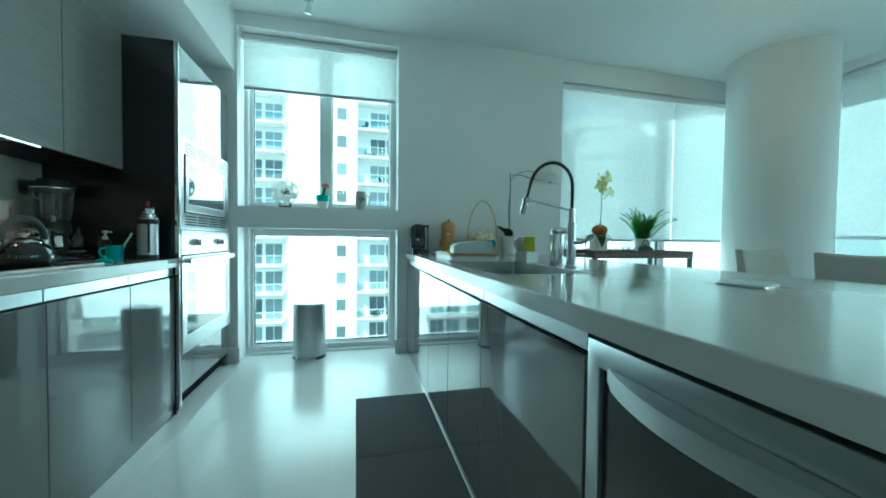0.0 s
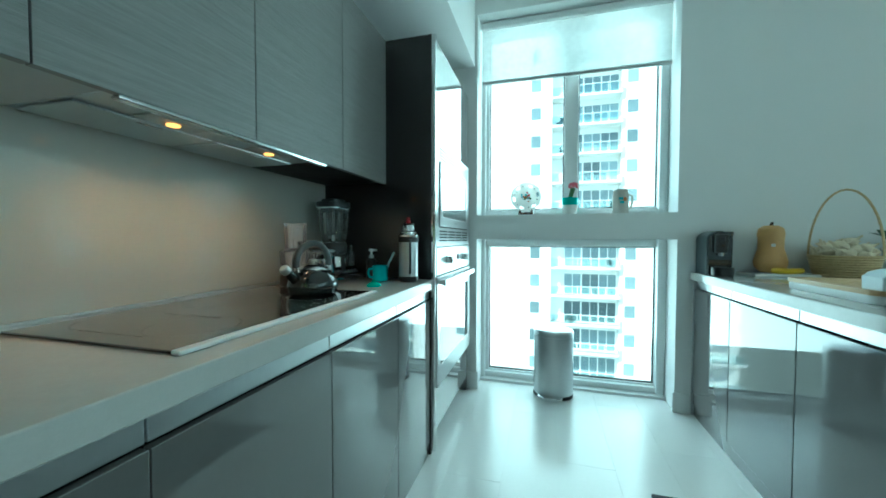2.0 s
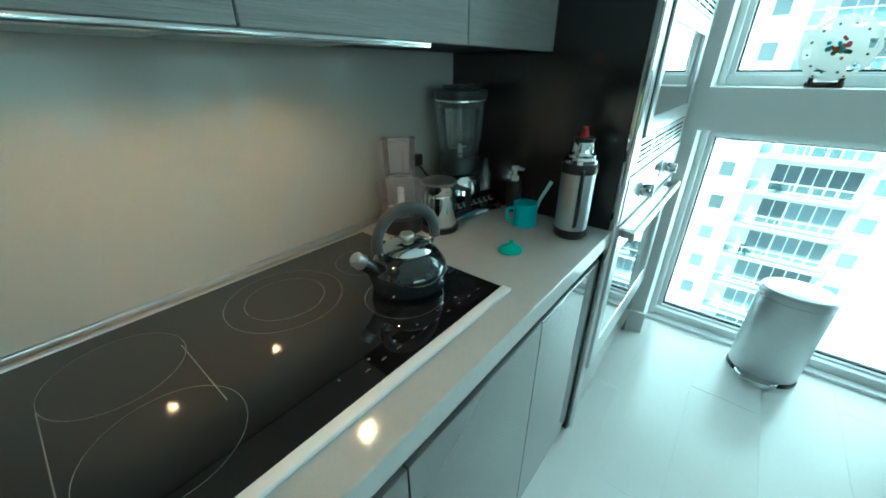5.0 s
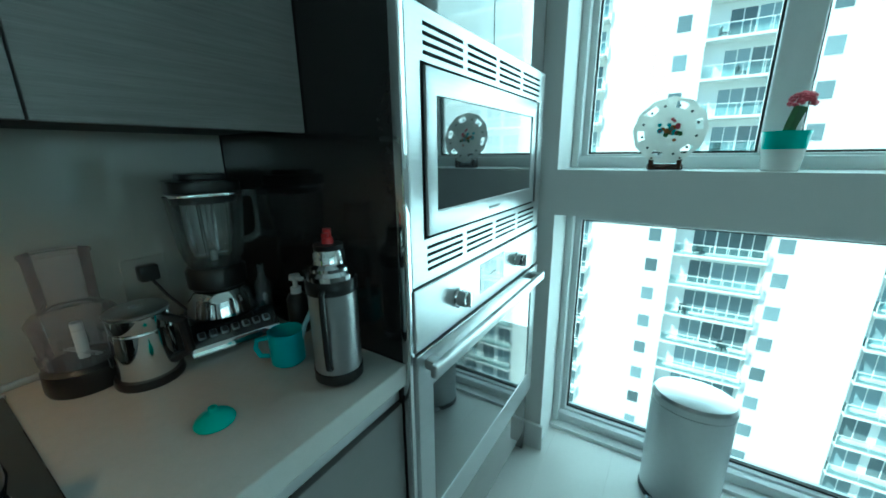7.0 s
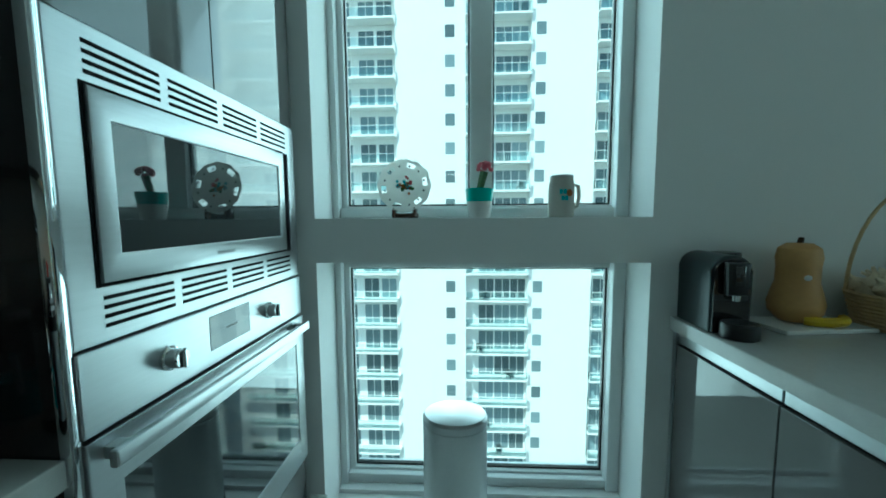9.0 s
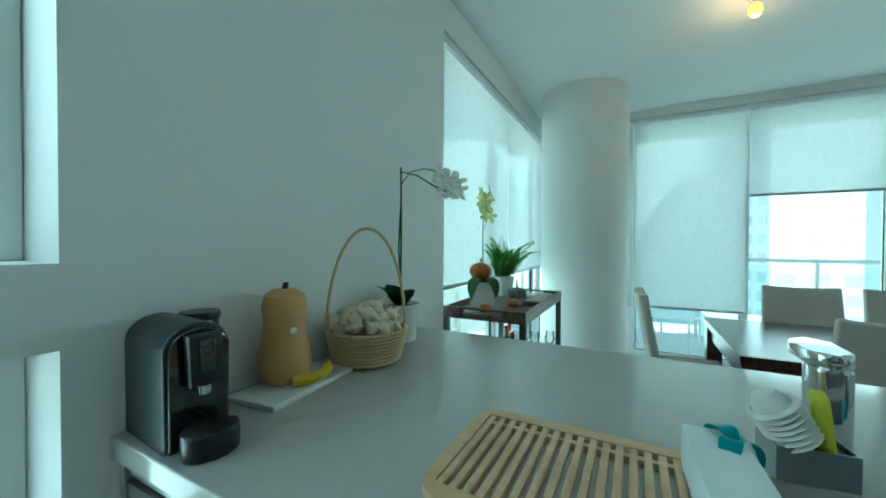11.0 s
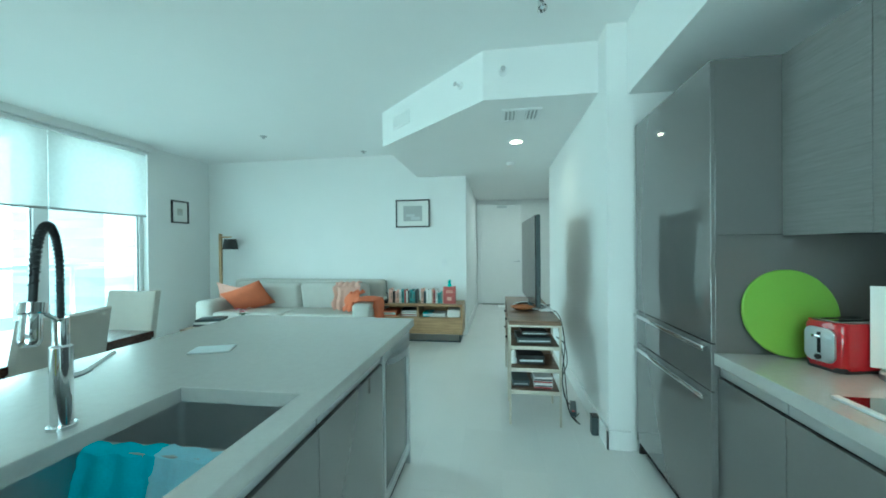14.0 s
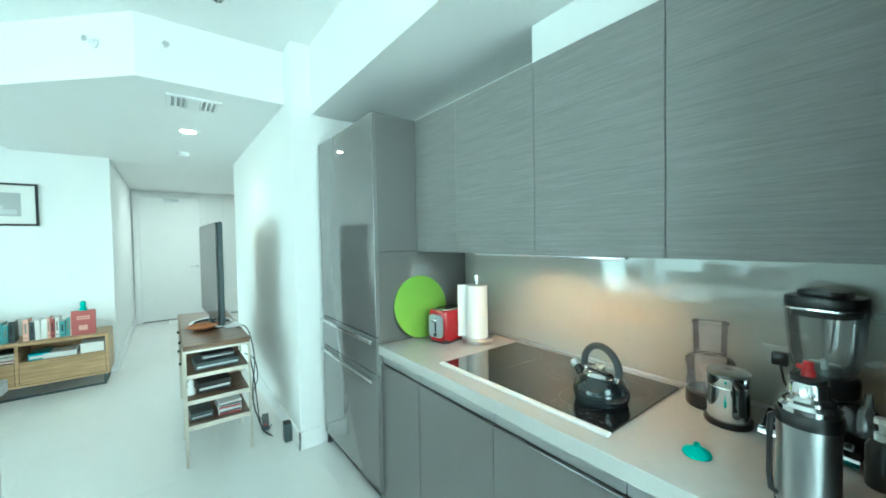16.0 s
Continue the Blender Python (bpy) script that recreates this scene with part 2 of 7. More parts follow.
M = {
    "wall": mat("wall_paint", (0.80, 0.81, 0.80), 0.65, 0, 0.02, 2.5, 0.06, 140),
    "ceiling": mat("ceiling_paint", (0.82, 0.83, 0.82), 0.8, 0, 0.02, 2, 0.08, 120),
    "trim": mat("white_trim", (0.80, 0.81, 0.80), 0.4, 0, 0.02, 5),
    "alu": mat("white_aluminium", (0.72, 0.74, 0.74), 0.35, 0.0, 0.03, 8),
    "tile": mat("white_porcelain_tile", (0.76, 0.76, 0.74), 0.20, 0, 0.03, 3, 0.03, 60, piece=0.02),
    "grout": mat("grout", (0.74, 0.74, 0.72), 0.6),
    "quartz": mat("grey_quartz", (0.46, 0.46, 0.44), 0.11, 0, 0.05, 40, 0.0, 260),
    "gloss": mat("grey_lacquer", (0.125, 0.122, 0.12), 0.04, 0, 0.03, 3, coat=0.6, spec=0.8),
    "groove": mat("textured_grey_laminate", (0.205, 0.202, 0.198), 0.40, 0, 0.25, 4.5, 0.8, 22, (1, 0.9, 30)),
    "dark": mat("dark_brown_lacquer", (0.020, 0.018, 0.018), 0.12, 0, 0.08, 4, coat=0.3),
    "void": mat("dark_gap", (0.012, 0.012, 0.013), 0.8, spec=0.1),
    "splash": mat("back_painted_glass", (0.42, 0.41, 0.37), 0.10, 0, 0.02, 2, coat=0.5),
    "steel": mat("brushed_steel", (0.54, 0.55, 0.56), 0.31, 1.0, 0.06, 4, 0.08, 30, (1, 1, 30)),
    "chrome": mat("chrome", (0.75, 0.76, 0.77), 0.06, 1.0, 0.02, 5),
    "satin": mat("satin_steel", (0.55, 0.57, 0.58), 0.34, 1.0, 0.04, 4, 0.04, 60),
    "blackglass": mat("black_glass", (0.008, 0.008, 0.009), 0.03, 0, 0.02, 3, coat=1.0),
    "black": mat("black_plastic", (0.014, 0.014, 0.015), 0.3, 0, 0.1, 12),
    "matteblack": mat("matte_black", (0.02, 0.02, 0.021), 0.6, 0, 0.1, 12),
    "mark": mat("white_print", (0.20, 0.19, 0.17), 0.5),
    "grille": mat("grey_grille", (0.42, 0.43, 0.43), 0.5),
    "white": mat("white_plastic", (0.78, 0.79, 0.79), 0.3, 0, 0.03, 6),
    "ceramic": mat("white_ceramic", (0.80, 0.80, 0.77), 0.15, 0, 0.03, 6),
    "turq": mat("turquoise_plastic", (0.02, 0.42, 0.48), 0.3, 0, 0.05, 8),
    "teal": mat("teal_plastic", (0.01, 0.45, 0.38), 0.35, 0, 0.05, 8),
    "cloth_t": mat("turquoise_cloth", (0.03, 0.60, 0.74), 0.9, 0, 0.12, 12, 0.5, 180),
    "cloth_l": mat("pale_blue_cloth", (0.45, 0.74, 0.84), 0.9, 0, 0.10, 12, 0.5, 180),
    "red": mat("red_plastic", (0.45, 0.02, 0.025), 0.3, 0, 0.06, 8),
    "toaster": mat("red_enamel", (0.36, 0.012, 0.02), 0.12, 0, 0.05, 8, coat=0.5),
    "green": mat("lime_green_board", (0.25, 0.44, 0.06), 0.4, 0, 0.04, 6, 0.1, 90),
    "leaf": mat("green_leaf", (0.05, 0.13, 0.035), 0.4, 0, 0.2, 15),
    "fern": leafy("fern_leaf", (0.12, 0.30, 0.04), 0.25),
    "petal": leafy("white_petal", (0.85, 0.85, 0.80), 0.05),
    "petal_y": leafy("yellow_petal", (0.78, 0.78, 0.36), 0.08),
    "petal_p": mat("pink_petal", (0.55, 0.08, 0.12), 0.6, 0, 0.15, 40),
    "stem": mat("green_stem", (0.06, 0.10, 0.04), 0.5, 0, 0.15, 20),
    "soil": mat("bark_soil", (0.06, 0.035, 0.02), 0.9, 0, 0.3, 40, 0.8, 90),
    "wicker": mat("straw_wicker", (0.58, 0.44, 0.24), 0.6, 0, 0.2, 30, 0.5, 120),
    "garlic": mat("garlic_skin", (0.76, 0.66, 0.48), 0.55, 0, 0.15, 20, 0.2, 80),
    "squash": mat("butternut_skin", (0.58, 0.34, 0.12), 0.5, 0, 0.12, 8, 0.1, 60),
    "banana": mat("banana_skin", (0.66, 0.46, 0.02), 0.45, 0, 0.10, 12),
    "sponge": mat("yellow_sponge", (0.62, 0.62, 0.05), 0.9, 0, 0.15, 40, 0.8, 120),
    "pumpkin": mat("orange_pumpkin", (0.38, 0.12, 0.02), 0.5, 0, 0.2, 12),
    "linen": mat("beige_linen", (0.52, 0.50, 0.45), 0.9, 0, 0.06, 12, 0.5, 220),
    "sofa": mat("light_grey_upholstery", (0.55, 0.54, 0.50), 0.95, 0, 0.06, 8, 0.5, 220),
    "orange": mat("coral_cloth", (0.66, 0.19, 0.09), 0.9, 0, 0.12, 10, 0.5, 180),
    "pink": mat("pale_coral_cloth", (0.70, 0.42, 0.34), 0.9, 0, 0.2, 18, 0.5, 180),
    "rug": mat("dark_grey_mat", (0.055, 0.055, 0.058), 0.85, 0, 0.15, 6, 0.9, 70, (1, 12, 1)),
    "brass": mat("pale_brass", (0.50, 0.46, 0.39), 0.35, 0.8, 0.05, 8),
    "paper": mat("white_paper", (0.76, 0.76, 0.73), 0.8, 0, 0.03, 20, 0.2, 120),
    "screen": mat("dark_screen", (0.01, 0.011, 0.012), 0.15),
    "tvback": mat("grey_television_shell", (0.05, 0.07, 0.075), 0.35),
    "walnut": wood("walnut", (0.10, 0.055, 0.03), (0.20, 0.115, 0.065)),
    "mahogany": wood("dark_mahogany", (0.035, 0.014, 0.010), (0.085, 0.034, 0.022), rough=0.18),
    "oak": wood("honey_oak", (0.34, 0.22, 0.11), (0.50, 0.34, 0.18)),
    "bamboo": wood("bamboo", (0.50, 0.33, 0.17), (0.62, 0.44, 0.25), stretch=(14, 1.5, 14)),
    "cartwood": wood("grey_brown_wood", (0.10, 0.065, 0.05), (0.22, 0.15, 0.115)),
    "petrol": mat("dark_petrol_plastic", (0.018, 0.03, 0.034), 0.3, 0, 0.1, 10),
    "glasshandle": mat("moulded_glass", (0.8, 0.85, 0.85), 0.05, trans=0.9, ior=1.45),
    "haze": mat("glowing_backdrop_white", (0.93, 0.97, 1.0), 0.9, emit=1.3),
    "facade": mat("white_render", (0.86, 0.86, 0.84), 0.8, 0, 0.03, 0.15, 0.1, 3),
    "facade_s": mat("pale_grey_render", (0.66, 0.66, 0.64), 0.8, 0, 0.06, 0.1, 0.1, 3),
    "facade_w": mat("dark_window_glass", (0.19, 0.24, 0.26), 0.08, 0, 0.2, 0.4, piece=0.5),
    # Far windows: haze and glare are put into the pale colour.
    "facade_far": mat("hazed_window_glass", (0.66, 0.70, 0.72), 0.25, 0, 0.15, 0.2),
    "enamel": mat("dark_enamel", (0.012, 0.016, 0.018), 0.06, 0, 0.1, 10, coat=0.6),
    "leafbook": mat("faded_teal_print", (0.10, 0.32, 0.32), 0.5, 0, 0.10, 16),
    "rose": mat("faded_red_print", (0.40, 0.10, 0.095), 0.5, 0, 0.10, 16),
    "grip": mat("dark_grey_grip", (0.045, 0.052, 0.055), 0.32, 0, 0.12, 14),
    "sinksteel": mat("satin_sink_steel", (0.48, 0.49, 0.49), 0.34, 0.9, 0.05, 4, 0.05, 60),
    "hose": mat("black_rubber", (0.012, 0.012, 0.013), 0.35),
    "ground": mat("city_ground", (0.16, 0.17, 0.15), 0.9, 0, 0.35, 0.02, 0.2, 0.3),
    "water": mat("sea_water", (0.03, 0.12, 0.14), 0.2, 0, 0.1, 0.01),
    "bulb": mat("lit_bulb", (1, 0.42, 0.10), 0.5, emit=1.1),
    "glow": mat("lit_downlight", (1, 0.82, 0.6), 0.5, emit=9),
    "clear": pane_glass("clear_glass", (0.97, 0.985, 0.985), 1.8, 0.05),
    "smoke": pane_glass("smoked_plastic", (0.97, 0.96, 0.965), 1.1, 0.13, (0.78, 0.70, 0.72)),
    "frost": mat("frosted_plastic", (0.66, 0.74, 0.77), 0.4, 0, 0.05, 8),
    "pane": pane_glass("window_pane"),
    "tinted": pane_glass("tinted_cooler_glass", (0.30, 0.34, 0.35), 1.7),
    "rail": pane_glass("railing_glass", (0.90, 0.98, 0.98), 0.8),
    "ovenpane": mat("oven_door_glass", (0.02, 0.024, 0.026), 0.03, 0, 0.02, 3, coat=1.0, spec=0.8),
    "shade": shade_cloth("sheer_blind", 0.40),
    "shade_k": shade_cloth("sheer_kitchen_blind", 0.45),
}


# ---- building helpers ----
def rbox(x0, x1, y0, y1, z0, z1, r=0.0, seg=2):
    bm = bmesh.new()
    bmesh.ops.create_cube(bm, size=1)
    for v in bm.verts:
        v.co = ((x0 + x1) / 2 + v.co.x * (x1 - x0), (y0 + y1) / 2 + v.co.y * (y1 - y0), (z0 + z1) / 2 + v.co.z * (z1 - z0))
    if r:
        bmesh.ops.bevel(bm, geom=bm.edges[:], offset=min(r, 0.49 * min(x1 - x0, y1 - y0, z1 - z0)), segments=seg, profile=0.5, affect="EDGES")
    return bm


def prism(points, z0, z1, r=0.0):
    """An upright prism over a polygon, given anticlockwise."""
    bm = bmesh.new()
    low, high = [bm.verts.new((x, y, z0)) for x, y in points], [bm.verts.new((x, y, z1)) for x, y in points]
    bm.faces.new(low[::-1]), bm.faces.new(high)
    n = len(points)
    for i in range(n):
        bm.faces.new((low[i], low[(i + 1) % n], high[(i + 1) % n], high[i]))
    if r:
        bmesh.ops.bevel(bm, geom=[e for e in bm.edges if abs(e.verts[0].co.z - e.verts[1].co.z) < 1e-9], offset=r, segments=2, profile=0.5, affect="EDGES")
    return bm


def rounded(x0, x1, y0, y1, r, n=6):
    """The corners of a rounded rectangle, anticlockwise."""
    out = []
    for cx, cy, a in ((x1 - r, y1 - r, 0), (x0 + r, y1 - r, 90), (x0 + r, y0 + r, 180), (x1 - r, y0 + r, 270)):
        out += [(cx + r * math.cos(radians(a + 90 * i / n)), cy + r * math.sin(radians(a + 90 * i / n))) for i in range(n + 1)]
    return out


def lathe(profile, cx=0, cy=0, cz=0, seg=28, squash=1.0):
    """A turned body from (radius, height) pairs."""
    bm = bmesh.new()
    rings = []
    for r, z in profile:
        if r < 1e-5:
            rings.append([bm.verts.new((cx, cy, cz + z))])
        else:
            rings.append([bm.verts.new((cx + r * math.cos(2 * math.pi * i / seg), cy + squash * r * math.sin(2 * math.pi * i / seg), cz + z)) for i in range(seg)])
    for a, b in zip(rings, rings[1:]):
        for i in range(seg):
            p, q = (i, (i + 1) % seg)
            if len(a) == 1 and len(b) > 1:
                bm.faces.new((a[0], b[q], b[p]))
            elif len(b) == 1 and len(a) > 1:
                bm.faces.new((a[p], a[q], b[0]))
            elif len(a) > 1:
                bm.faces.new((a[p], a[q], b[q], b[p]))
    return bm


def tube(points, r, seg=8, taper=None):
    """A round bar along points."""
    bm = bmesh.new()
    pts = [Vector(p) for p in points]
    rings, side = [], None
    for i, p in enumerate(pts):
        d = (pts[min(i + 1, len(pts) - 1)] - pts[max(i - 1, 0)]).normalized()
        if side is None:
            side = d.orthogonal().normalized()
        side = (side - d * side.dot(d)).normalized()
        up = d.cross(side)
        rr = r if taper is None else r + (taper - r) * i / (len(pts) - 1)
        rings.append([bm.verts.new(p + rr * (math.cos(2 * math.pi * j / seg) * side + math.sin(2 * math.pi * j / seg) * up)) for j in range(seg)])
    for a, b in zip(rings, rings[1:]):
        for j in range(seg):
            bm.faces.new((a[j], a[(j + 1) % seg], b[(j + 1) % seg], b[j]))
    bm.faces.new(rings[0][::-1]), bm.faces.new(rings[-1])
    return bm


def arc(cx, cz, r, a0, a1, n=14, y=0.0, plane="xz"):
    out = []
    for i in range(n + 1):
        a = radians(a0 + (a1 - a0) * i / n)
        u, w = cx + r * math.cos(a), cz + r * math.sin(a)
        out.append((u, y, w) if plane == "xz" else (y, u, w))
    return out


def disc(r, h, cx=0, cy=0, cz=0, seg=24, e=0.002):
    return lathe([(0, 0), (r - e, 0), (r, e), (r, h - e), (r - e, h), (0, h)], cx, cy, cz, seg)


def join(*parts):
    out, tmp = bmesh.new(), bpy.data.meshes.new("tmp")
    for bm in parts:
        bm.to_mesh(tmp)
        out.from_mesh(tmp)
        bm.free()
    bpy.data.meshes.remove(tmp)
    return out


def moved(bm, m):
    bm.transform(m)
    return bm


def frame_yz(x0, x1, y0, y1, z0, z1, iy, iz, r=0.003):
    """A rectangular frame standing across x, all of one piece."""
    bm = bmesh.new()
    outer, inner = ((y0, z0), (y1, z0), (y1, z1), (y0, z1)), ((y0 + iy, z0 + iz), (y1 - iy, z0 + iz), (y1 - iy, z1 - iz), (y0 + iy, z1 - iz))
    loops = [[bm.verts.new((x, y, z)) for y, z in loop] for x, loop in ((x0, outer), (x1, outer), (x1, inner), (x0, inner))]
    for a, b in zip(loops, loops[1:] + loops[:1]):
        for i in range(4):
            bm.faces.new((a[i], a[(i + 1) % 4], b[(i + 1) % 4], b[i]))
    if r:
        bmesh.ops.bevel(bm, geom=[e for e in bm.edges if len({v.co.x for v in e.verts}) == 1 and any(set(e.verts) <= set(loop) for loop in loops)], offset=r, segments=2, profile=0.5, affect="EDGES")
    return bm


def finish(name, bm, material, smooth=True):
    mesh = bpy.data.meshes.new(name)
    bmesh.ops.recalc_face_normals(bm, faces=bm.faces[:])
    if smooth:
        for f in bm.faces:
            f.smooth = True
        for e in bm.edges:
            if len(e.link_faces) == 2:
                turn = e.calc_face_angle(0.0)
                a, b = sorted(f.calc_area() for f in e.link_faces)
                # A broad face keeps flat shading where it meets its rounded edge.
                e.smooth = turn < radians(38) and (b < 12 * a or turn < radians(12))
    bm.to_mesh(mesh)
    bm.free()
    mesh.materials.append(M[material])
    return mesh


def part(name, bm, material, parent, label="", smooth=True):
    ob = new(name, finish(name, bm, material, smooth))
    ob.parent = parent
    return tagged(ob, label)


def thing(name, label, category, m=None, group=""):
    ob = new(name)
    ob.empty_display_size = 0.1
    if m is not None:
        ob.matrix_world = m
    return tagged(ob, label, category, group)


def one(name, bm, material, label, category, m=None, group="", kind=""):
    """A thing of one mesh."""
    ob = new(name, finish(name, bm, material))
    if m is not None:
        ob.matrix_world = m
    return tagged(ob, label, category, group, kind)


def build(name, bm, material, label):
    return one(name, bm, material, label, name.rstrip("_0123456789").replace("_", " "), kind="structure")


# ---- the room ----
CEIL, SOFF, SOUTH, EAST = 2.85, 2.475, -6.55, 5.86
floor = build("floor", prism([(-1.5, -9.75), (1.45, -9.75), (1.45, -6.7), (6.1, -6.7), (6.1, 0.34), (-0.7, 0.34), (-0.7, -3.6), (-1.5, -3.6)], -0.25, -0.001), "grout", "pale grout bed under white porcelain floor tiles")
build("ceiling", prism([(-0.7, -3.69), (1.01, -3.69), (2.15, -4.77), (2.15, -6.7), (6.1, -6.7), (6.1, 0.34), (-0.7, 0.34)], CEIL, CEIL + 0.25), "ceiling", "smooth white painted ceiling")
build("ceiling_hall", prism([(-1.5, -9.75), (1.45, -9.75), (1.45, -6.6), (2.15, -6.6), (2.15, -4.77), (1.01, -3.69), (0.1, -3.69), (-1.5, -3.69)], SOFF, CEIL + 0.2), "ceiling", "dropped white soffit with a slanted face over the hall")
build("beam", rbox(-0.7, 0.05, -3.489, 0.0, 2.37, CEIL + 0.05), "ceiling", "white boxed beam above the kitchen cabinets")
build("wall_chase", rbox(-0.64, -0.37, -1.87, -1.2, 2.141, 2.372), "wall", "white boxed duct above the kitchen cabinets")
build("wall_west", rbox(-0.85, -0.625, -3.49, 0.34, -0.2, CEIL + 0.1), "wall", "white wall behind the kitchen cabinets")
build("wall_pillar", rbox(-0.85, 0.18, -6.2, -3.49, -0.2, CEIL + 0.02), "wall", "white wall beside the tall cabinet, running into the hall")
build("wall_hall_side", rbox(-1.65, -1.5, -9.9, -6.2, -0.2, CEIL), "wall", "white wall closing the hall")
build("wall_hall_return", rbox(-1.5, -0.85, -6.2, -6.05, -0.2, CEIL), "wall", "white wall closing the hall")
build("wall_south", rbox(1.39, 6.1, SOUTH - 0.2, SOUTH, -0.2, CEIL + 0.1), "wall", "plain white living room wall behind the sofa")
build("wall_hall_east", rbox(1.39, 1.55, -9.9, SOUTH - 0.2, -0.2, CEIL), "wall", "white hall wall")
# Kitchen window wall, with two stacked openings.
build("wall_north_1", rbox(-0.7, 0.07, 0.0, 0.34, -0.2, CEIL + 0.1), "wall", "white window pier beside the oven cabinet")
build("wall_north_2", rbox(1.37, 3.0, 0.0, 0.34, -0.2, CEIL + 0.1), "wall", "plain white wall behind the island counter")
build("wall_north_3", rbox(0.07, 1.37, 0.0, 0.34, 1.115, 1.29), "wall", "white ledge between the two kitchen windows")
build("wall_north_4", rbox(0.07, 1.37, 0.0, 0.34, 2.74, CEIL + 0.1), "wall", "white head above the kitchen window")
build("wall_north_5", rbox(0.07, 1.37, 0.168, 0.34, -0.2, 0.018), "trim", "white sill at the foot of the kitchen window")
build("wall_north_6", rbox(3.0, 6.1, 0.02, 0.34, 2.63, CEIL + 0.1), "wall", "white head above the dining room window")
build("wall_north_7", rbox(3.0, 6.1, 0.12, 0.34, -0.2, 0.04), "trim", "white sill of the dining room window")
build("wall_east_1", rbox(EAST, 6.1, SOUTH, -5.43, -0.2, CEIL + 0.1), "wall", "white wall between the balcony windows and the corner")
build("wall_east_2", rbox(EAST - 0.1, 6.1, -5.43, 0.34, 2.76, CEIL + 0.1), "wall", "white head above the balcony windows")
build("wall_east_3", rbox(5.9, 6.1, -5.43, 0.12, -0.2, 0.03), "trim", "white threshold of the balcony windows")
build("column", lathe([(0.415, -0.2), (0.415, CEIL + 0.1)], 5.05, -0.53, 0, 64), "wall", "round white painted concrete column")


def window(name, label, x0, x1, z0, z1, y, bars=(), frame_w=0.055, axis="y", sill=True):
    """A framed window in the plane y (or x) = const, with uprights at bars."""
    w = tagged(new(name), label, "window", kind="structure")

    def bx(a0, a1, d0, d1, c0, c1, r=0.006):
        return rbox(a0, a1, d0, d1, c0, c1, r) if axis == "y" else rbox(d0, d1, a0, a1, c0, c1, r)

    f = frame_w
    swap = Matrix(((0, 1, 0, 0), (1, 0, 0, 0), (0, 0, 1, 0), (0, 0, 0, 1)))

    def ring(a0, a1, d0, d1, c0, c1, wide, r):
        bm = frame_yz(d0, d1, a0, a1, c0, c1, wide, wide, r)
        return moved(bm, swap) if axis == "y" else bm

    part("window_frame", ring(x0, x1, y - 0.03, y + 0.04, z0, z1, f, 0.006), "alu", w)
    edges = [x0 + f]
    for b, wide in bars:
        part("mullion", bx(b - wide / 2, b + wide / 2, y - 0.035, y + 0.045, z0 + f - 0.002, z1 - f + 0.002), "alu", w)
        edges += [b - wide / 2, b + wide / 2]
    edges.append(x1 - f)
    for a, b in zip(edges[::2], edges[1::2]):
        part("gasket", ring(a, b, y - 0.008, y + 0.012, z0 + f, z1 - f, 0.008, 0.0), "black", w, "thin black rubber gasket")
        p = part("pane", bx(a, b, y, y + 0.006, z0 + f, z1 - f, 0), "pane", w)
        p.visible_shadow = False
    return w


window("window_1", "tall white aluminium kitchen window with a centre upright", 0.07, 1.37, 1.29, 2.74, 0.28, ((0.737, 0.1),))
window("window_2", "square white aluminium window below the ledge", 0.07, 1.37, 0.018, 1.115, 0.28)
window("window_3", "wide floor-to-ceiling dining room window behind blinds", 3.0, 5.95, 0.04, 2.63, 0.22, ((4.42, 0.08),))
window("window_4", "row of floor-to-ceiling balcony windows with white uprights", -5.43, 0.18, 0.03, 2.76, 5.97, ((-4.25, 0.14), (-3.12, 0.17), (-2.02, 0.06), (-0.97, 0.08)), axis="x")
# Stepped inner frames in the kitchen reveals.
for z0, z1 in ((1.29, 2.74), (0.018, 1.115)):
    for x0, x1 in ((0.071, 0.1), (1.315, 1.369)):
        build("trim", rbox(x0, x1, 0.2, 0.249, z0 + 0.001, z1 - 0.001, 0.004), "alu", "white stepped window trim")
    build("trim", rbox(0.1, 1.315, 0.215, 0.249, z0 + 0.001, z0 + 0.045, 0.004), "alu", "white stepped window trim")

# Baseboards.
for x0, x1, y0, y1 in ((0.0, 0.085, -0.018, -0.001), (1.355, 1.46, -0.018, -0.001), (1.388, 5.86, SOUTH + 0.001, SOUTH + 0.018), (0.04, 0.198, -3.489, -3.472), (0.181, 0.198, -6.2, -3.472),
                       (5.842, 5.859, SOUTH + 0.018, -5.44), (1.372, 1.389, -9.55, SOUTH + 0.018), (2.66, 3.018, -0.018, -0.001), (3.001, 3.018, -0.001, 0.1)):
    build("baseboard", rbox(x0, x1, y0, y1, 0.0, 0.13, 0.004), "trim", "white painted baseboard")


def blind(label, a0, a1, z0, z1, y, axis="y", cloth="shade"):
    b = thing("roller_blind", label, "blind", group="roller blinds")

    def bx(p0, p1, d0, d1, c0, c1, r=0.0):
        return rbox(p0, p1, d0, d1, c0, c1, r) if axis == "y" else rbox(d0, d1, p0, p1, c0, c1, r)

    part("cloth", bx(a0, a1, y - 0.0006, y + 0.0006, z0 + 0.012, z1 - 0.03), cloth, b)
    part("roll", bx(a0 - 0.01, a1 + 0.01, y - 0.03, y + 0.03, z1 - 0.055, z1, 0.02), "white", b)
    part("hem_bar", bx(a0, a1, y - 0.008, y + 0.008, z0 - 0.012, z0 + 0.014, 0.004), "grille", b, "slim grey hem bar")


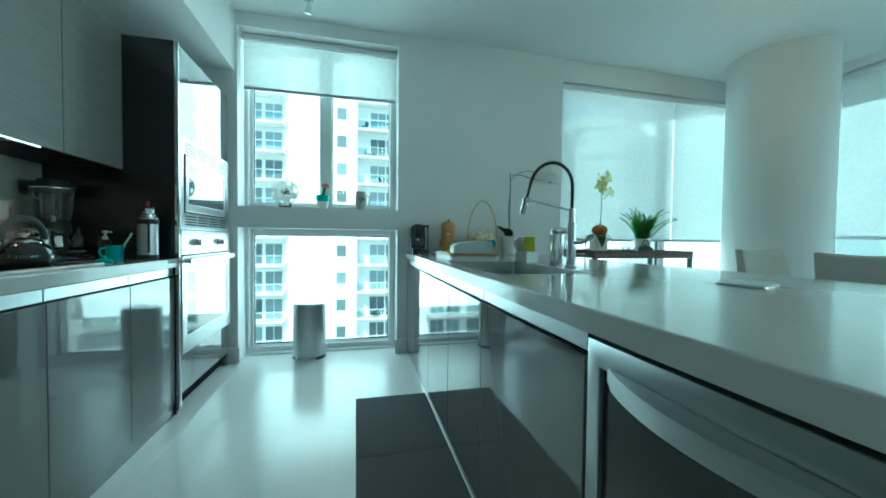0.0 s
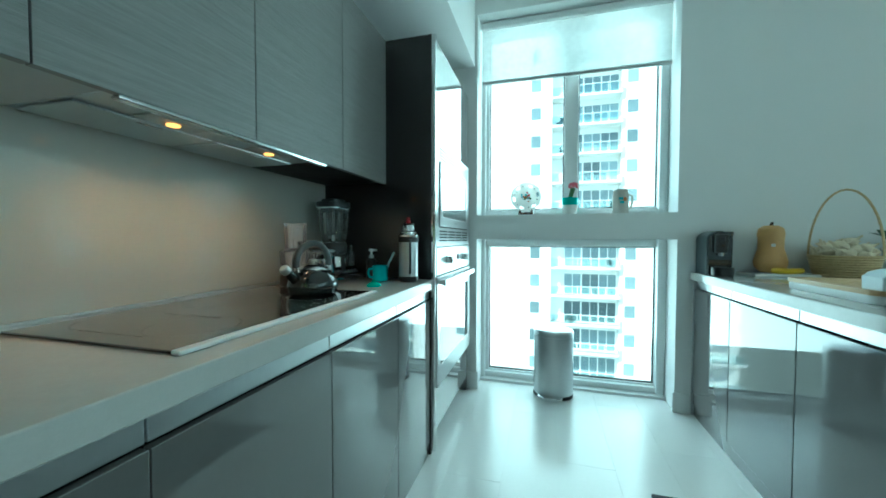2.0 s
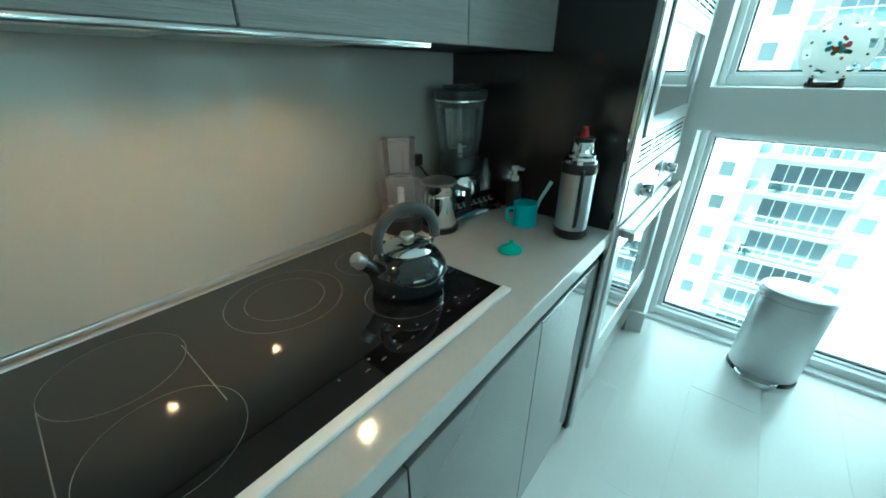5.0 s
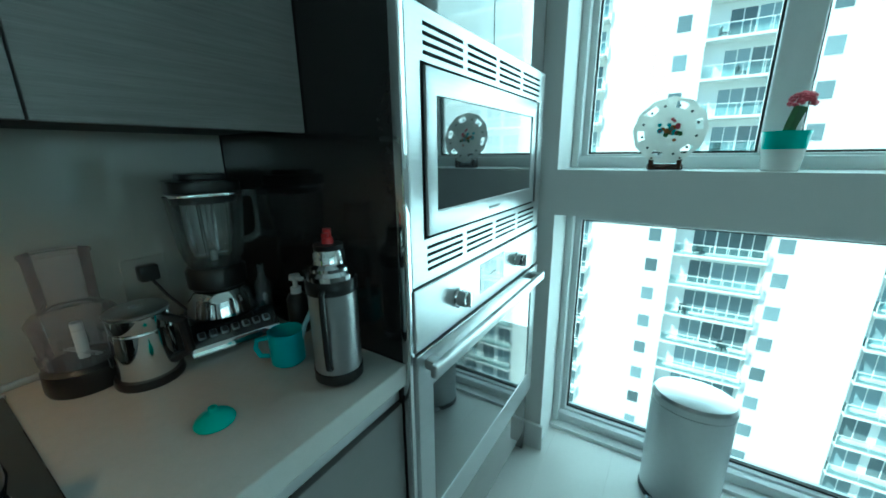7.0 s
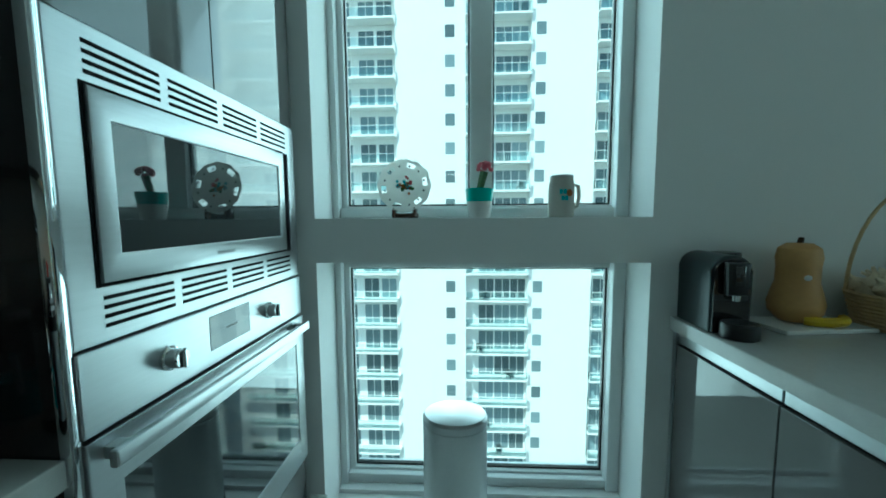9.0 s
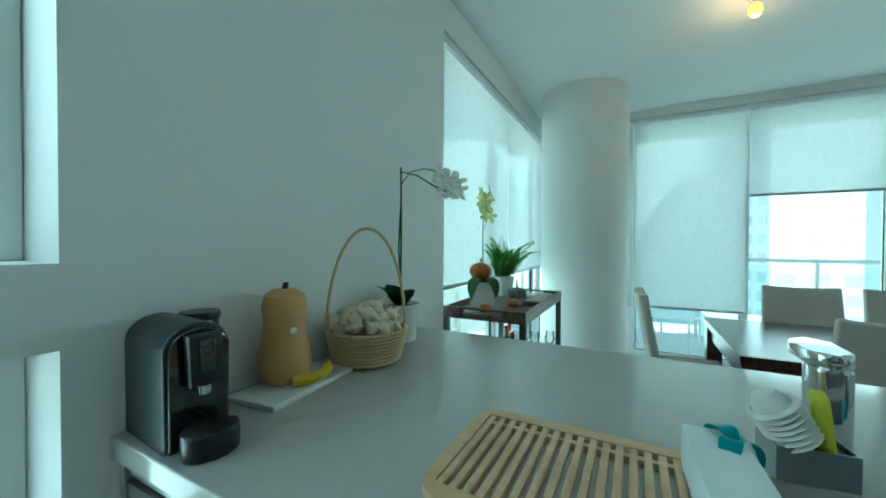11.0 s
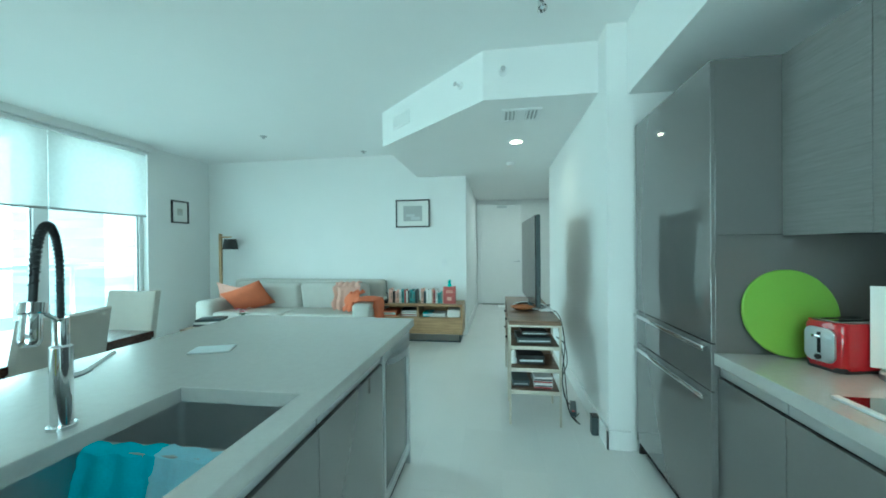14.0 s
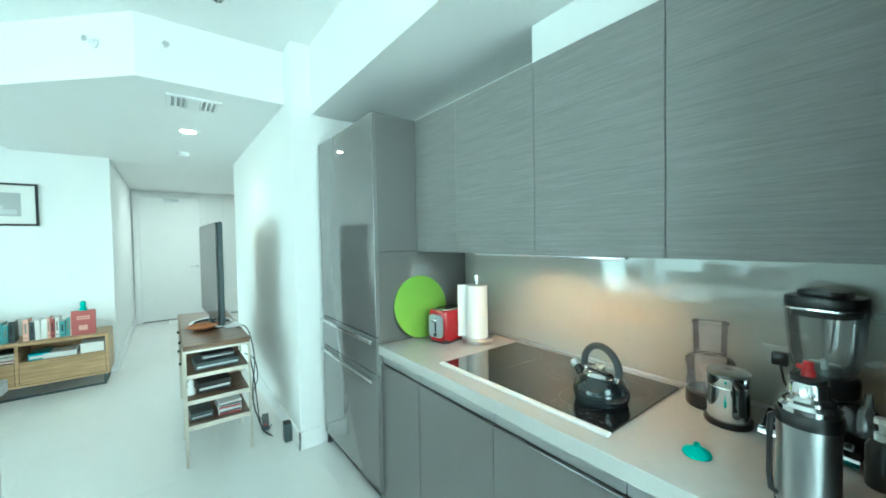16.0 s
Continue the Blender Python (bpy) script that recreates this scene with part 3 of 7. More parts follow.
blind("sheer white roller blind drawn partly down the kitchen window", 0.085, 1.355, 2.29, 2.735, 0.12, cloth="shade_k")
for a0, a1 in ((3.02, 4.405), (4.415, 5.79)):
    blind("sheer white roller blind drawn down to waist height", a0, a1, 1.05, 2.625, 0.06)
blind("sheer white roller blind drawn low behind the column", -0.975, 0.0, 0.63, 2.755, 5.82, "x")
blind("sheer white roller blind drawn almost to the floor", -2.0, -0.985, 0.63, 2.755, 5.82, "x")
for a0, a1 in ((-3.105, -2.03), (-4.235, -3.115), (-5.37, -4.245)):
    blind("sheer white roller blind drawn halfway down the balcony window", a0, a1, 1.835, 2.755, 5.82, "x")


# ---- hall doors ----
def hall_door(name, label, x0, x1, y):
    d = tagged(new(name), label, "door", kind="structure")
    part("leaf", rbox(x0, x1, y - 0.04, y, 0.012, 2.36, 0.004), "trim", d)
    part("casing", join(rbox(x0 - 0.09, x0 - 0.003, y - 0.03, y + 0.02, 0, 2.42, 0.004), rbox(x1 + 0.003, x1 + 0.09, y - 0.03, y + 0.02, 0, 2.42, 0.004), rbox(x0 - 0.003, x1 + 0.003, y - 0.03, y + 0.02, 2.363, 2.42, 0.004)), "trim", d)
    part("threshold", rbox(x0, x1, y - 0.03, y + 0.012, 0.0, 0.011), "void", d, "dark gap under the door")
    part("door_handle", join(disc(0.026, 0.01, 0, 0, 0), moved(tube([(0, 0, 0.0), (0, 0, 0.05), (0.02, 0, 0.055), (0.11, 0, 0.055)], 0.009), pose(0, 0, 0))), "satin", d, "satin steel lever").matrix_local = pose(x0 + 0.07, y + 0.0005, 1.02, -90, 0, 0)
    part("door_closer", rbox((x0 + x1) / 2 - 0.13, (x0 + x1) / 2 + 0.1, y, y + 0.05, 2.28, 2.33, 0.005), "satin", d)
    return d


build("wall_hall_end", rbox(-1.6, 1.55, -9.8, -9.65, -0.2, CEIL), "wall", "white wall at the end of the hall")
hall_door("door_1", "closed white flush entrance door at the end of the hall", 0.34, 1.28, -9.6)
hall_door("door_2", "closed white flush door beside the entrance", -1.05, -0.15, -9.6)


# ---- the towers outside ----
FLOOR_H = 2.99


def shared(name, mesh, parent, place):
    ob = new(name, mesh)
    ob.parent = parent
    ob.location = place
    return ob


def tower_opposite():
    """A white residential tower across the street, with balcony bays and columns of small windows."""
    t = thing("apartment_tower", "sunlit white apartment tower with glass-railed balconies", "building", pose(0, 38, 0))
    low, high = -48.0, 42.0
    part("wall", join(rbox(-6.3, 1.1, 0, 14, low, high), rbox(7.9, 14.6, 0, 14, low, high), rbox(1.1, 7.9, 1.0, 14, low, high), rbox(-16, -6.3, 1.0, 14, low, high), rbox(14.6, 26, 1.0, 14, low, high)), "facade", t)
    part("roof", rbox(-16.5, 26.5, -0.5, 14.5, high, high + 1.2), "facade", t)
    small = finish("window", join(rbox(-0.5, 0.5, -0.03, 0.02, -0.62, 0.62)), "facade_w", False)
    wide = finish("window", rbox(-0.85, 0.85, -0.03, 0.02, -1.15, 1.0), "facade_w", False)
    bar = finish("window_frame", join(rbox(-0.9, -0.83, -0.06, 0.01, -1.2, 1.05), rbox(0.83, 0.9, -0.06, 0.01, -1.2, 1.05), rbox(-0.83, 0.83, -0.06, 0.01, 1.0, 1.06), rbox(-0.03, 0.03, -0.06, 0.01, -1.15, 1.0)), "facade", False)
    slab = {}
    for width in (6.8, 9.5):
        slab[width] = (finish("balcony", rbox(-width / 2, width / 2, -0.75, 1.0, -0.14, 0.08, 0.02), "facade", False),
                       finish("railing", join(rbox(-width / 2, width / 2, -0.72, -0.70, 0.12, 1.0), rbox(-width / 2, -width / 2 + 0.02, -0.7, 0.9, 0.12, 1.0)), "rail", False),
                       finish("rail", join(rbox(-width / 2, width / 2, -0.74, -0.68, 1.0, 1.05), *[rbox(-width / 2 + i * width / 5 - 0.02, -width / 2 + i * width / 5 + 0.02, -0.74, -0.69, 0.08, 1.0) for i in range(6)]), "facade", False))
    chair = finish("balcony_chair", join(rbox(-0.3, 0.3, -0.3, 0.3, 0.3, 0.42, 0.04), rbox(-0.3, 0.3, 0.2, 0.3, 0.42, 0.85, 0.04), *[rbox(x - 0.03, x + 0.03, y - 0.03, y + 0.03, 0.0, 0.3) for x in (-0.25, 0.25) for y in (-0.25, 0.25)]), "tvback", False)
    rng = random.Random(5)
    for i in range(29):
        z = -44.36 + i * FLOOR_H + 0.55
        for x in (-0.55, 8.9):
            shared("window", small, t, (x, 0, z + 1.55))
        for cx, width, lights in ((4.5, 6.8, (3.4, 5.2, 6.9)), (-11.2, 9.5, (-7.6, -9.6, -12.2)), (19.4, 9.5, (16.0, 18.2, 20.8))):
            for mesh, name in zip(slab[width], ("balcony", "railing", "rail")):
                shared(name, mesh, t, (cx, 0.3, z))
            for x in lights:
                shared("window", wide, t, (x, 1.0, z + 1.25))
                shared("window_frame", bar, t, (x, 1.0, z + 1.25))
            if width < 9 and rng.random() < 0.75:
                c = shared("balcony_chair", chair, t, (cx + rng.uniform(-2.6, 2.6), 0.25, z + 0.08))
                c.rotation_euler = (0, 0, rng.uniform(0, 6))
    return t


def far_tower(label, x, y, w, d, high, turn, style):
    """A distant tower with slab edges and rows of window bands."""
    t = thing("far_tower", label, "building", pose(x, y, 0, 0, 0, turn))
    low = -48
    part("wall", rbox(-w / 2, w / 2, -d / 2, d / 2, low, high), "facade", t)
    part("roof", join(rbox(-w / 2 - 0.4, w / 2 + 0.4, -d / 2 - 0.4, d / 2 + 0.4, high, high + 1), rbox(-w / 5, w / 5, -d / 5, d / 5, high + 1, high + 5)), "facade_s", t)
    n = max(3, int(w / 4.2))
    m = max(3, int(d / 4.2))
    bits = []
    for i in range(int((high - low) / 3.2)):
        z = low + 1 + 3.2 * i
        if style == 2:
            bits += [rbox(-w / 2 - 0.06, w / 2 + 0.06, -d / 2 - 0.06, d / 2 + 0.06, z + 0.9, z + 2.3)]
            continue
        for j in range(n):
            c = -w / 2 + (j + 0.5) * w / n
            bits += [rbox(c - 1.2, c + 1.2, s * d / 2 - 0.06, s * d / 2 + 0.06, z + 0.5, z + 2.2) for s in (-1, 1)]
        for j in range(m):
            c = -d / 2 + (j + 0.5) * d / m
            bits += [rbox(s * w / 2 - 0.06, s * w / 2 + 0.06, c - 1.2, c + 1.2, z + 0.5, z + 2.2) for s in (-1, 1)]
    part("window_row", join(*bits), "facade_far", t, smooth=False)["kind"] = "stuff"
    return t


tower_opposite()
# Glowing white shell far behind the towers, standing in for bright haze over the city.
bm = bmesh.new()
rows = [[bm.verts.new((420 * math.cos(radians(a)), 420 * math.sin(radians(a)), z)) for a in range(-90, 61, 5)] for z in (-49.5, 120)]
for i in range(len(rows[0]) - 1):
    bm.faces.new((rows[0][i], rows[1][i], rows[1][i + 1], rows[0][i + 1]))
build("backdrop", bm, "haze", "glowing backdrop for the bright white haze over the distant city")
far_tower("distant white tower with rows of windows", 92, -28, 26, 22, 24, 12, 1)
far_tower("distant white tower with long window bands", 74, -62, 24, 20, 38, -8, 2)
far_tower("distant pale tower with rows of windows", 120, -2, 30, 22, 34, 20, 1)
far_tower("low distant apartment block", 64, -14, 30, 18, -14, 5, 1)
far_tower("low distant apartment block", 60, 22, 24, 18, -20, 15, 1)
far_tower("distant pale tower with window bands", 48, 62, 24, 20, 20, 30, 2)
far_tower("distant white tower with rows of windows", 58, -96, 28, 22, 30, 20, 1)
build("ground", rbox(-2500, 2500, -2500, 2500, -49, -48), "ground", "city ground far below the flat")
pool = one("swimming_pool", prism(rounded(2, 16, 24, 31, 1.2), -47.99, -47.8), "water", "turquoise swimming pool in the courtyard far below", "pool")

# Balcony of the flat.
balcony = thing("balcony", "flat white balcony with a glass railing outside the windows", "balcony")
part("slab", rbox(6.1, 7.7, -7.2, 1.0, -0.3, -0.03, 0.01), "facade_s", balcony)
part("slab_above", rbox(6.1, 7.7, -7.2, 1.0, 2.95, 3.2, 0.01), "facade", balcony)
part("top_rail", rbox(7.52, 7.58, -7.2, 1.0, 1.10, 1.15, 0.01), "alu", balcony)
for i in range(7):
    y = -7.0 + i * 1.3
    part("post", rbox(7.53, 7.57, y - 0.02, y + 0.02, -0.03, 1.1), "alu", balcony)
    part("railing_pane", rbox(7.545, 7.555, y + 0.03, y + 1.27, 0.05, 1.06), "rail", balcony).visible_shadow = False


# ---- kitchen run ----
def base_unit(y0, y1, x_front=0.0, side=1, label="", group="", high=0.855):
    """A floor cabinet with a glossy handleless door; side 1 faces +x, -1 faces -x."""
    u = thing("base_cabinet", label, "cabinet", pose(x_front, y0, 0, 0, 0, 0), group)
    w = y1 - y0
    s = side

    def bx(d0, d1, a, b, c0, c1, r=0.0):
        lo, hi = sorted((-s * d0, -s * d1))
        return rbox(lo, hi, a, b, c0, c1, r)

    part("body", bx(0.031, 0.56, 0.001, w - 0.001, 0.07, high), "void", u)
    part("door", bx(0.004, 0.022, 0.0015, w - 0.0015, 0.072, 0.805, 0.0015), "gloss", u)
    part("grip_channel", bx(0.012, 0.0305, 0.002, w - 0.002, 0.812, 0.856, 0.002), "satin", u, "recessed satin grip channel")
    part("plinth", bx(0.012, 0.03, 0.0, w, 0.0, 0.068), "gloss", u, "glossy grey plinth")
    return u


seams = (-0.887, -1.305, -1.77, -2.245, -2.607)
for a, b in zip(seams[1:], seams):
    base_unit(a, b, 0.0, 1, "glossy grey handleless base cabinet under the worktop", "kitchen base cabinets")

one("worktop", rbox(-0.62, 0.012, -2.606, -0.887, 0.86, 0.91, 0.003), "quartz", "pale grey polished quartz worktop on the base cabinets", "worktop")
one("backsplash", rbox(-0.624, -0.612, -2.606, -0.887, 0.9105, 1.424, 0.001), "splash", "grey-beige back-painted glass splashback above the worktop", "backsplash")
one("splash_strip", rbox(-0.6115, -0.603, -2.605, -0.888, 0.9105, 0.924, 0.002), "satin", "slim pale sealing strip along the splashback", "trim strip")


def upper_unit(y0, y1):
    u = thing("wall_cabinet", "textured grey wall cabinet with a flat handleless door", "cabinet", pose(0, y0, 0), "kitchen wall cabinets")
    w = y1 - y0
    part("body", rbox(-0.62, -0.270, 0.001, w - 0.001, 1.425, 2.14), "matteblack", u)
    part("door", rbox(-0.268, -0.247, 0.0015, w - 0.0015, 1.402, 2.143, 0.0015), "groove", u)
    return u


for a, b in zip(seams[1:], seams):
    upper_unit(a, b)

hood = thing("range_hood", "slim built-in pull-out range hood with lit bulbs under the wall cabinets", "range hood")
part("body", rbox(-0.60, -0.272, -2.12, -1.42, 1.412, 1.4245, 0.003), "satin", hood)
part("front_bar", rbox(-0.271, -0.2475, -2.12, -1.42, 1.392, 1.4012, 0.003), "chrome", hood, "bright steel front lip")
for y in (-1.945, -1.595):
    part("filter", rbox(-0.585, -0.40, y - 0.165, y + 0.165, 1.406, 1.4115, 0.003), "satin", hood, "brushed grease filter")
    part("filter_latch", rbox(-0.42, -0.408, y - 0.03, y + 0.03, 1.4035, 1.4058, 0.001), "chrome", hood)
for y in HOOD_BULBS:
    part("bulb_ring", rbox(-0.385, -0.325, y - 0.075, y + 0.075, 1.4075, 1.4118, 0.0015), "grille", hood, "pale bulb housing")
    part("bulb", disc(0.016, 0.005, -0.355, y, 1.4022), "bulb", hood, "lit warm halogen bulb")
one("cabinet_underside", rbox(-0.605, -0.272, -1.415, -0.892, 1.409, 1.4245, 0.002), "matteblack", "dark underside panel of the wall cabinets", "panel")
one("cabinet_underside", rbox(-0.605, -0.272, -2.602, -2.125, 1.409, 1.4245, 0.002), "grille", "grey underside panel of the wall cabinets", "panel")

# Hob.
hob = thing("induction_hob", "black glass induction hob set in the worktop with steel trim", "hob", pose(-0.316, -1.767, 0.91))
part("glass", rbox(-0.255, 0.235, -0.385, 0.385, 0.0004, 0.007, 0.002), "blackglass", hob)
part("front_trim", rbox(0.2355, 0.258, -0.388, 0.388, 0.0004, 0.010, 0.003), "alu", hob, "bright steel edge trim")
part("back_trim", rbox(-0.262, -0.2555, -0.388, 0.388, 0.0004, 0.009, 0.002), "steel", hob, "bright steel edge trim")


def ring_line(cx, cy, r, w=0.00045, a0=0, a1=360, n=48, sx=1.0):
    bm = bmesh.new()
    rows = []
    for i in range(n + 1):
        a = radians(a0 + (a1 - a0) * i / n)
        rows.append((bm.verts.new((cx + sx * (r - w) * math.cos(a), cy + (r - w) * math.sin(a), 0.0074)), bm.verts.new((cx + sx * (r + w) * math.cos(a), cy + (r + w) * math.sin(a), 0.0074))))
    for (a, b), (c, d) in zip(rows, rows[1:]):
        bm.faces.new((a, b, d, c))
    return bm


for cx, cy, r in ((-0.10, 0.05, 0.118), (-0.10, 0.05, 0.08), (-0.115, -0.235, 0.095), (0.095, -0.225, 0.095), (0.09, 0.22, 0.085), (-0.1, 0.27, 0.075)):
    part("cooking_zone", ring_line(cx, cy, r), "mark", hob, "fine white printed ring")
for y in (-0.147, -0.331):
    part("bridge_mark", rbox(-0.105, 0.085, y, y + 0.0015, 0.0071, 0.0075), "mark", hob, "fine white printed line")
part("control_marks", join(*[rbox(0.2, 0.2015, 0.02 + 0.035 * i, 0.03 + 0.035 * i, 0.0071, 0.0075) for i in range(10)], *[rbox(0.18, 0.184, -0.02 + 0.06 * i, -0.016 + 0.06 * i, 0.0071, 0.0075) for i in range(6)]), "mark", hob, "tiny white control marks")["kind"] = "stuff"

# Oven tower.
tower = thing("oven_cabinet", "tall glossy grey cabinet housing a microwave and an oven", "cabinet")
part("side_panel", rbox(-0.62, 0.0, -0.885, -0.866, 0.0, 2.142, 0.001), "dark", tower, "dark brown lacquered side panel")
part("body", rbox(-0.62, -0.012, -0.8655, -0.051, 0.08, 2.142), "void", tower)
part("side_panel", rbox(-0.62, 0.004, -0.0505, -0.0305, 0.0, 2.142, 0.001), "gloss", tower)
part("top_door", rbox(-0.0115, 0.008, -0.868, -0.466, 1.627, 2.140, 0.0015), "gloss", tower)
part("top_door", rbox(-0.0115, 0.008, -0.463, -0.052, 1.627, 2.140, 0.0015), "gloss", tower)
part("bottom_drawer", rbox(-0.0115, 0.008, -0.868, -0.052, 0.105, 0.335, 0.0015), "gloss", tower)
part("toe_kick", rbox(-0.06, -0.05, -0.864, -0.022, 0.0, 0.08), "void", tower)
part("steel_edge", rbox(0.0005, 0.022, -0.8868, -0.8705, 0.02, 2.140, 0.002), "chrome", tower, "polished steel edge strip")


mw = thing("built_in_microwave", "built-in stainless steel microwave with vented trim", "microwave")
part("trim_kit", frame_yz(-0.01, 0.022, -0.87, -0.056, 1.078, 1.622, 0.05, 0.1), "steel", mw)
part("vent_recess", join(rbox(-0.011, 0.0215, -0.815, -0.12, 1.535, 1.603), rbox(-0.011, 0.0215, -0.815, -0.12, 1.098, 1.166)), "void", mw)
for z in (1.538, 1.104):
    for j in range(4):
        y = -0.812 + j * 0.178
        for i in range(4):
            part("vent_slot", rbox(0.0205, 0.0232, y, y + 0.155, z + i * 0.0165, z + i * 0.0165 + 0.0072), "void", mw, "black vent slot")
part("door", frame_yz(0.0, 0.03, -0.815, -0.152, 1.184, 1.518, 0.038, 0.05), "steel", mw)
part("door_glass", rbox(0.0, 0.026, -0.776, -0.191, 1.235, 1.467), "ovenpane", mw, "dark reflective glass")
part("door_gap", join(rbox(-0.005, 0.0235, -0.822, -0.145, 1.177, 1.525)), "void", mw)
part("emblem", rbox(0.0302, 0.031, -0.52, -0.45, 1.204, 1.213), "grille", mw, "small grey emblem bar")

oven = thing("built_in_oven", "built-in stainless steel oven with a bar handle", "oven")
part("control_panel", rbox(-0.01, 0.026, -0.87, -0.056, 0.928, 1.074, 0.003), "steel", oven)
for y in (-0.69, -0.292):
    k = part("knob", lathe([(0, 0), (0.026, 0), (0.026, 0.006), (0.021, 0.008), (0.0205, 0.03), (0.018, 0.033), (0, 0.033)]), "chrome", oven, "round chrome knob")
    k.matrix_local = pose(0.026, y, 1.0, 0, 90, 0)
    part("grip", rbox(-0.02, 0.02, -0.004, 0.004, 0.028, 0.04, 0.002), "chrome", k)
part("display", rbox(0.02, 0.0272, -0.562, -0.394, 0.965, 1.052, 0.001), "blackglass", oven, "black glass clock display")
part("display_line", rbox(0.0273, 0.0276, -0.5, -0.455, 1.006, 1.009), "mark", oven)
part("door", frame_yz(-0.01, 0.03, -0.87, -0.056, 0.345, 0.921, 0.06, 0.1), "steel", oven)
part("door_glass", rbox(0.0, 0.027, -0.809, -0.117, 0.446, 0.82), "ovenpane", oven, "dark reflective glass")
h = part("handle", rbox(0.056, 0.072, -0.862, -0.09, 0.876, 0.908, 0.005), "steel", oven, "flat steel bar handle")
for y in (-0.845, -0.137):
    part("handle_mount", rbox(0.03, 0.058, y, y + 0.03, 0.88, 0.904, 0.003), "steel", h)

# Fridge tower.
fr = thing("fridge_cabinet", "tall glossy grey cabinet with an integrated fridge and drawers", "cabinet")
for z0, z1 in ((0.0, 1.4055), (1.4075, 2.146)):
    part("side_panel", rbox(-0.62, 0.004, -2.626, -2.607, z0, z1, 0.001), "gloss", fr)
part("body", rbox(-0.62, -0.012, -3.45, -2.6265, 0.08, 2.146), "void", fr)
part("fridge_door", rbox(-0.0115, 0.02, -3.44, -2.609, 0.95, 2.145, 0.0015), "gloss", fr)
part("drawer", rbox(-0.0115, 0.02, -3.44, -2.609, 0.745, 0.944, 0.0015), "gloss", fr)
part("drawer", rbox(-0.0115, 0.02, -3.44, -2.609, 0.105, 0.739, 0.0015), "gloss", fr)
for z in (0.925, 0.715):
    part("handle", join(rbox(0.02, 0.045, -3.42, -2.63, z, z + 0.006, 0.002), rbox(0.04, 0.046, -3.42, -2.63, z - 0.014, z + 0.005, 0.002)), "chrome", fr, "slim chrome lip handle")
part("toe_kick", rbox(-0.05, -0.04, -3.45, -2.63, 0.0, 0.08), "void", fr)
part("side_panel", rbox(-0.62, 0.0, -3.468, -3.4515, 0.0, 2.146, 0.001), "dark", fr)

# ---- island ----
IX0, IX1, IY0, IY1 = 1.445, 2.66, -3.20, -0.003
SX0, SX1, SY0, SY1 = 1.53, 1.955, -1.985, -1.2


def slab_with_hole(x0, x1, y0, y1, a0, a1, b0, b1, z0, z1):
    """A worktop with one rectangular cut-out."""
    bm = bmesh.new()
    outer, inner = ((x0, y0), (x1, y0), (x1, y1), (x0, y1)), [((a0, a1, a1, a0)[i], (b0, b0, b1, b1)[i]) for i in range(4)]
    rows = [[bm.verts.new((*p, z)) for p in loop] for z, loop in ((z0, outer), (z1, outer), (z1, inner), (z0, inner))]
    for a, b in zip(rows, rows[1:] + rows[:1]):
        for i in range(4):
            bm.faces.new((a[i], a[(i + 1) % 4], b[(i + 1) % 4], b[i]))
    rim = [e for e in bm.edges if all(abs(v.co.z - z1) < 1e-6 for v in e.verts) and (e.verts[0] in rows[1]) == (e.verts[1] in rows[1])]
    up = [e for e in bm.edges if abs(e.verts[0].co.z - e.verts[1].co.z) > 1e-4 and e.verts[0] in rows[0] + rows[1]]
    bmesh.ops.bevel(bm, geom=rim + up, offset=0.004, segments=2, profile=0.5, affect="EDGES")
    return bm


one("island_worktop", slab_with_hole(IX0, IX1, IY0, IY1, SX0, SX1, SY0, SY1, 0.862, 0.91), "quartz", "long pale grey polished quartz worktop on the island", "worktop")
for a, b in ((-0.47, -0.02), (-0.98, -0.472), (-1.49, -0.982), (-1.98, -1.492), (-2.61, -1.982)):
    base_unit(a, b, 1.462, -1, "glossy grey handleless island cabinet", "island cabinets", 0.855 if a > -1 else 0.66)
one("island_back_panel", rbox(2.05, 2.30, -3.15, -0.005, 0.0, 0.861, 0.002), "gloss", "glossy grey panel along the back of the island", "panel")
one("island_end_panel", rbox(1.47, 2.049, -3.17, -3.15, 0.0, 0.861, 0.002), "satin", "brushed steel panel at the end of the island", "panel")
one("island_filler", rbox(1.463, 1.50, -0.019, -0.004, 0.0, 0.86, 0.001), "satin", "slim steel filler between island and wall", "panel")

wine = thing("wine_cooler", "under-counter wine cooler with a steel-framed glass door", "wine cooler")
part("body", frame_yz(1.53, 2.03, -3.149, -2.615, 0.06, 0.845, 0.03, 0.03), "grille", wine)
part("back", rbox(2.0, 2.045, -3.149, -2.615, 0.06, 0.845), "grille", wine)
part("door_frame", frame_yz(1.465, 1.505, -3.146, -2.62, 0.09, 0.845, 0.034, 0.05), "satin", wine)
part("door_glass", rbox(1.478, 1.484, -3.111, -2.655, 0.141, 0.794), "tinted", wine, "dark tinted glass")
bow_edge = [(1.4645 - 0.052 * math.sin(math.pi * k / 16) ** 0.8, -2.68 - 0.42 * k / 16) for k in range(17)]
part("handle", prism(bow_edge, 0.772, 0.806, 0.006), "steel", wine, "curved flat steel handle")
for i in range(5):
    part("shelf", join(*[rbox(1.54, 1.99, -3.12 + 0.055 * j, -3.10 + 0.055 * j, 0.19 + 0.12 * i, 0.198 + 0.12 * i) for j in range(9)], rbox(1.52, 1.54, -3.13, -2.65, 0.185 + 0.12 * i, 0.21 + 0.12 * i, 0.002)), "oak", wine, "slatted wooden shelf")
part("toe_grille", rbox(1.50, 1.515, -3.149, -2.615, 0.0, 0.085), "void", wine)

sink = thing("sink", "double undermount stainless steel kitchen sink", "sink")


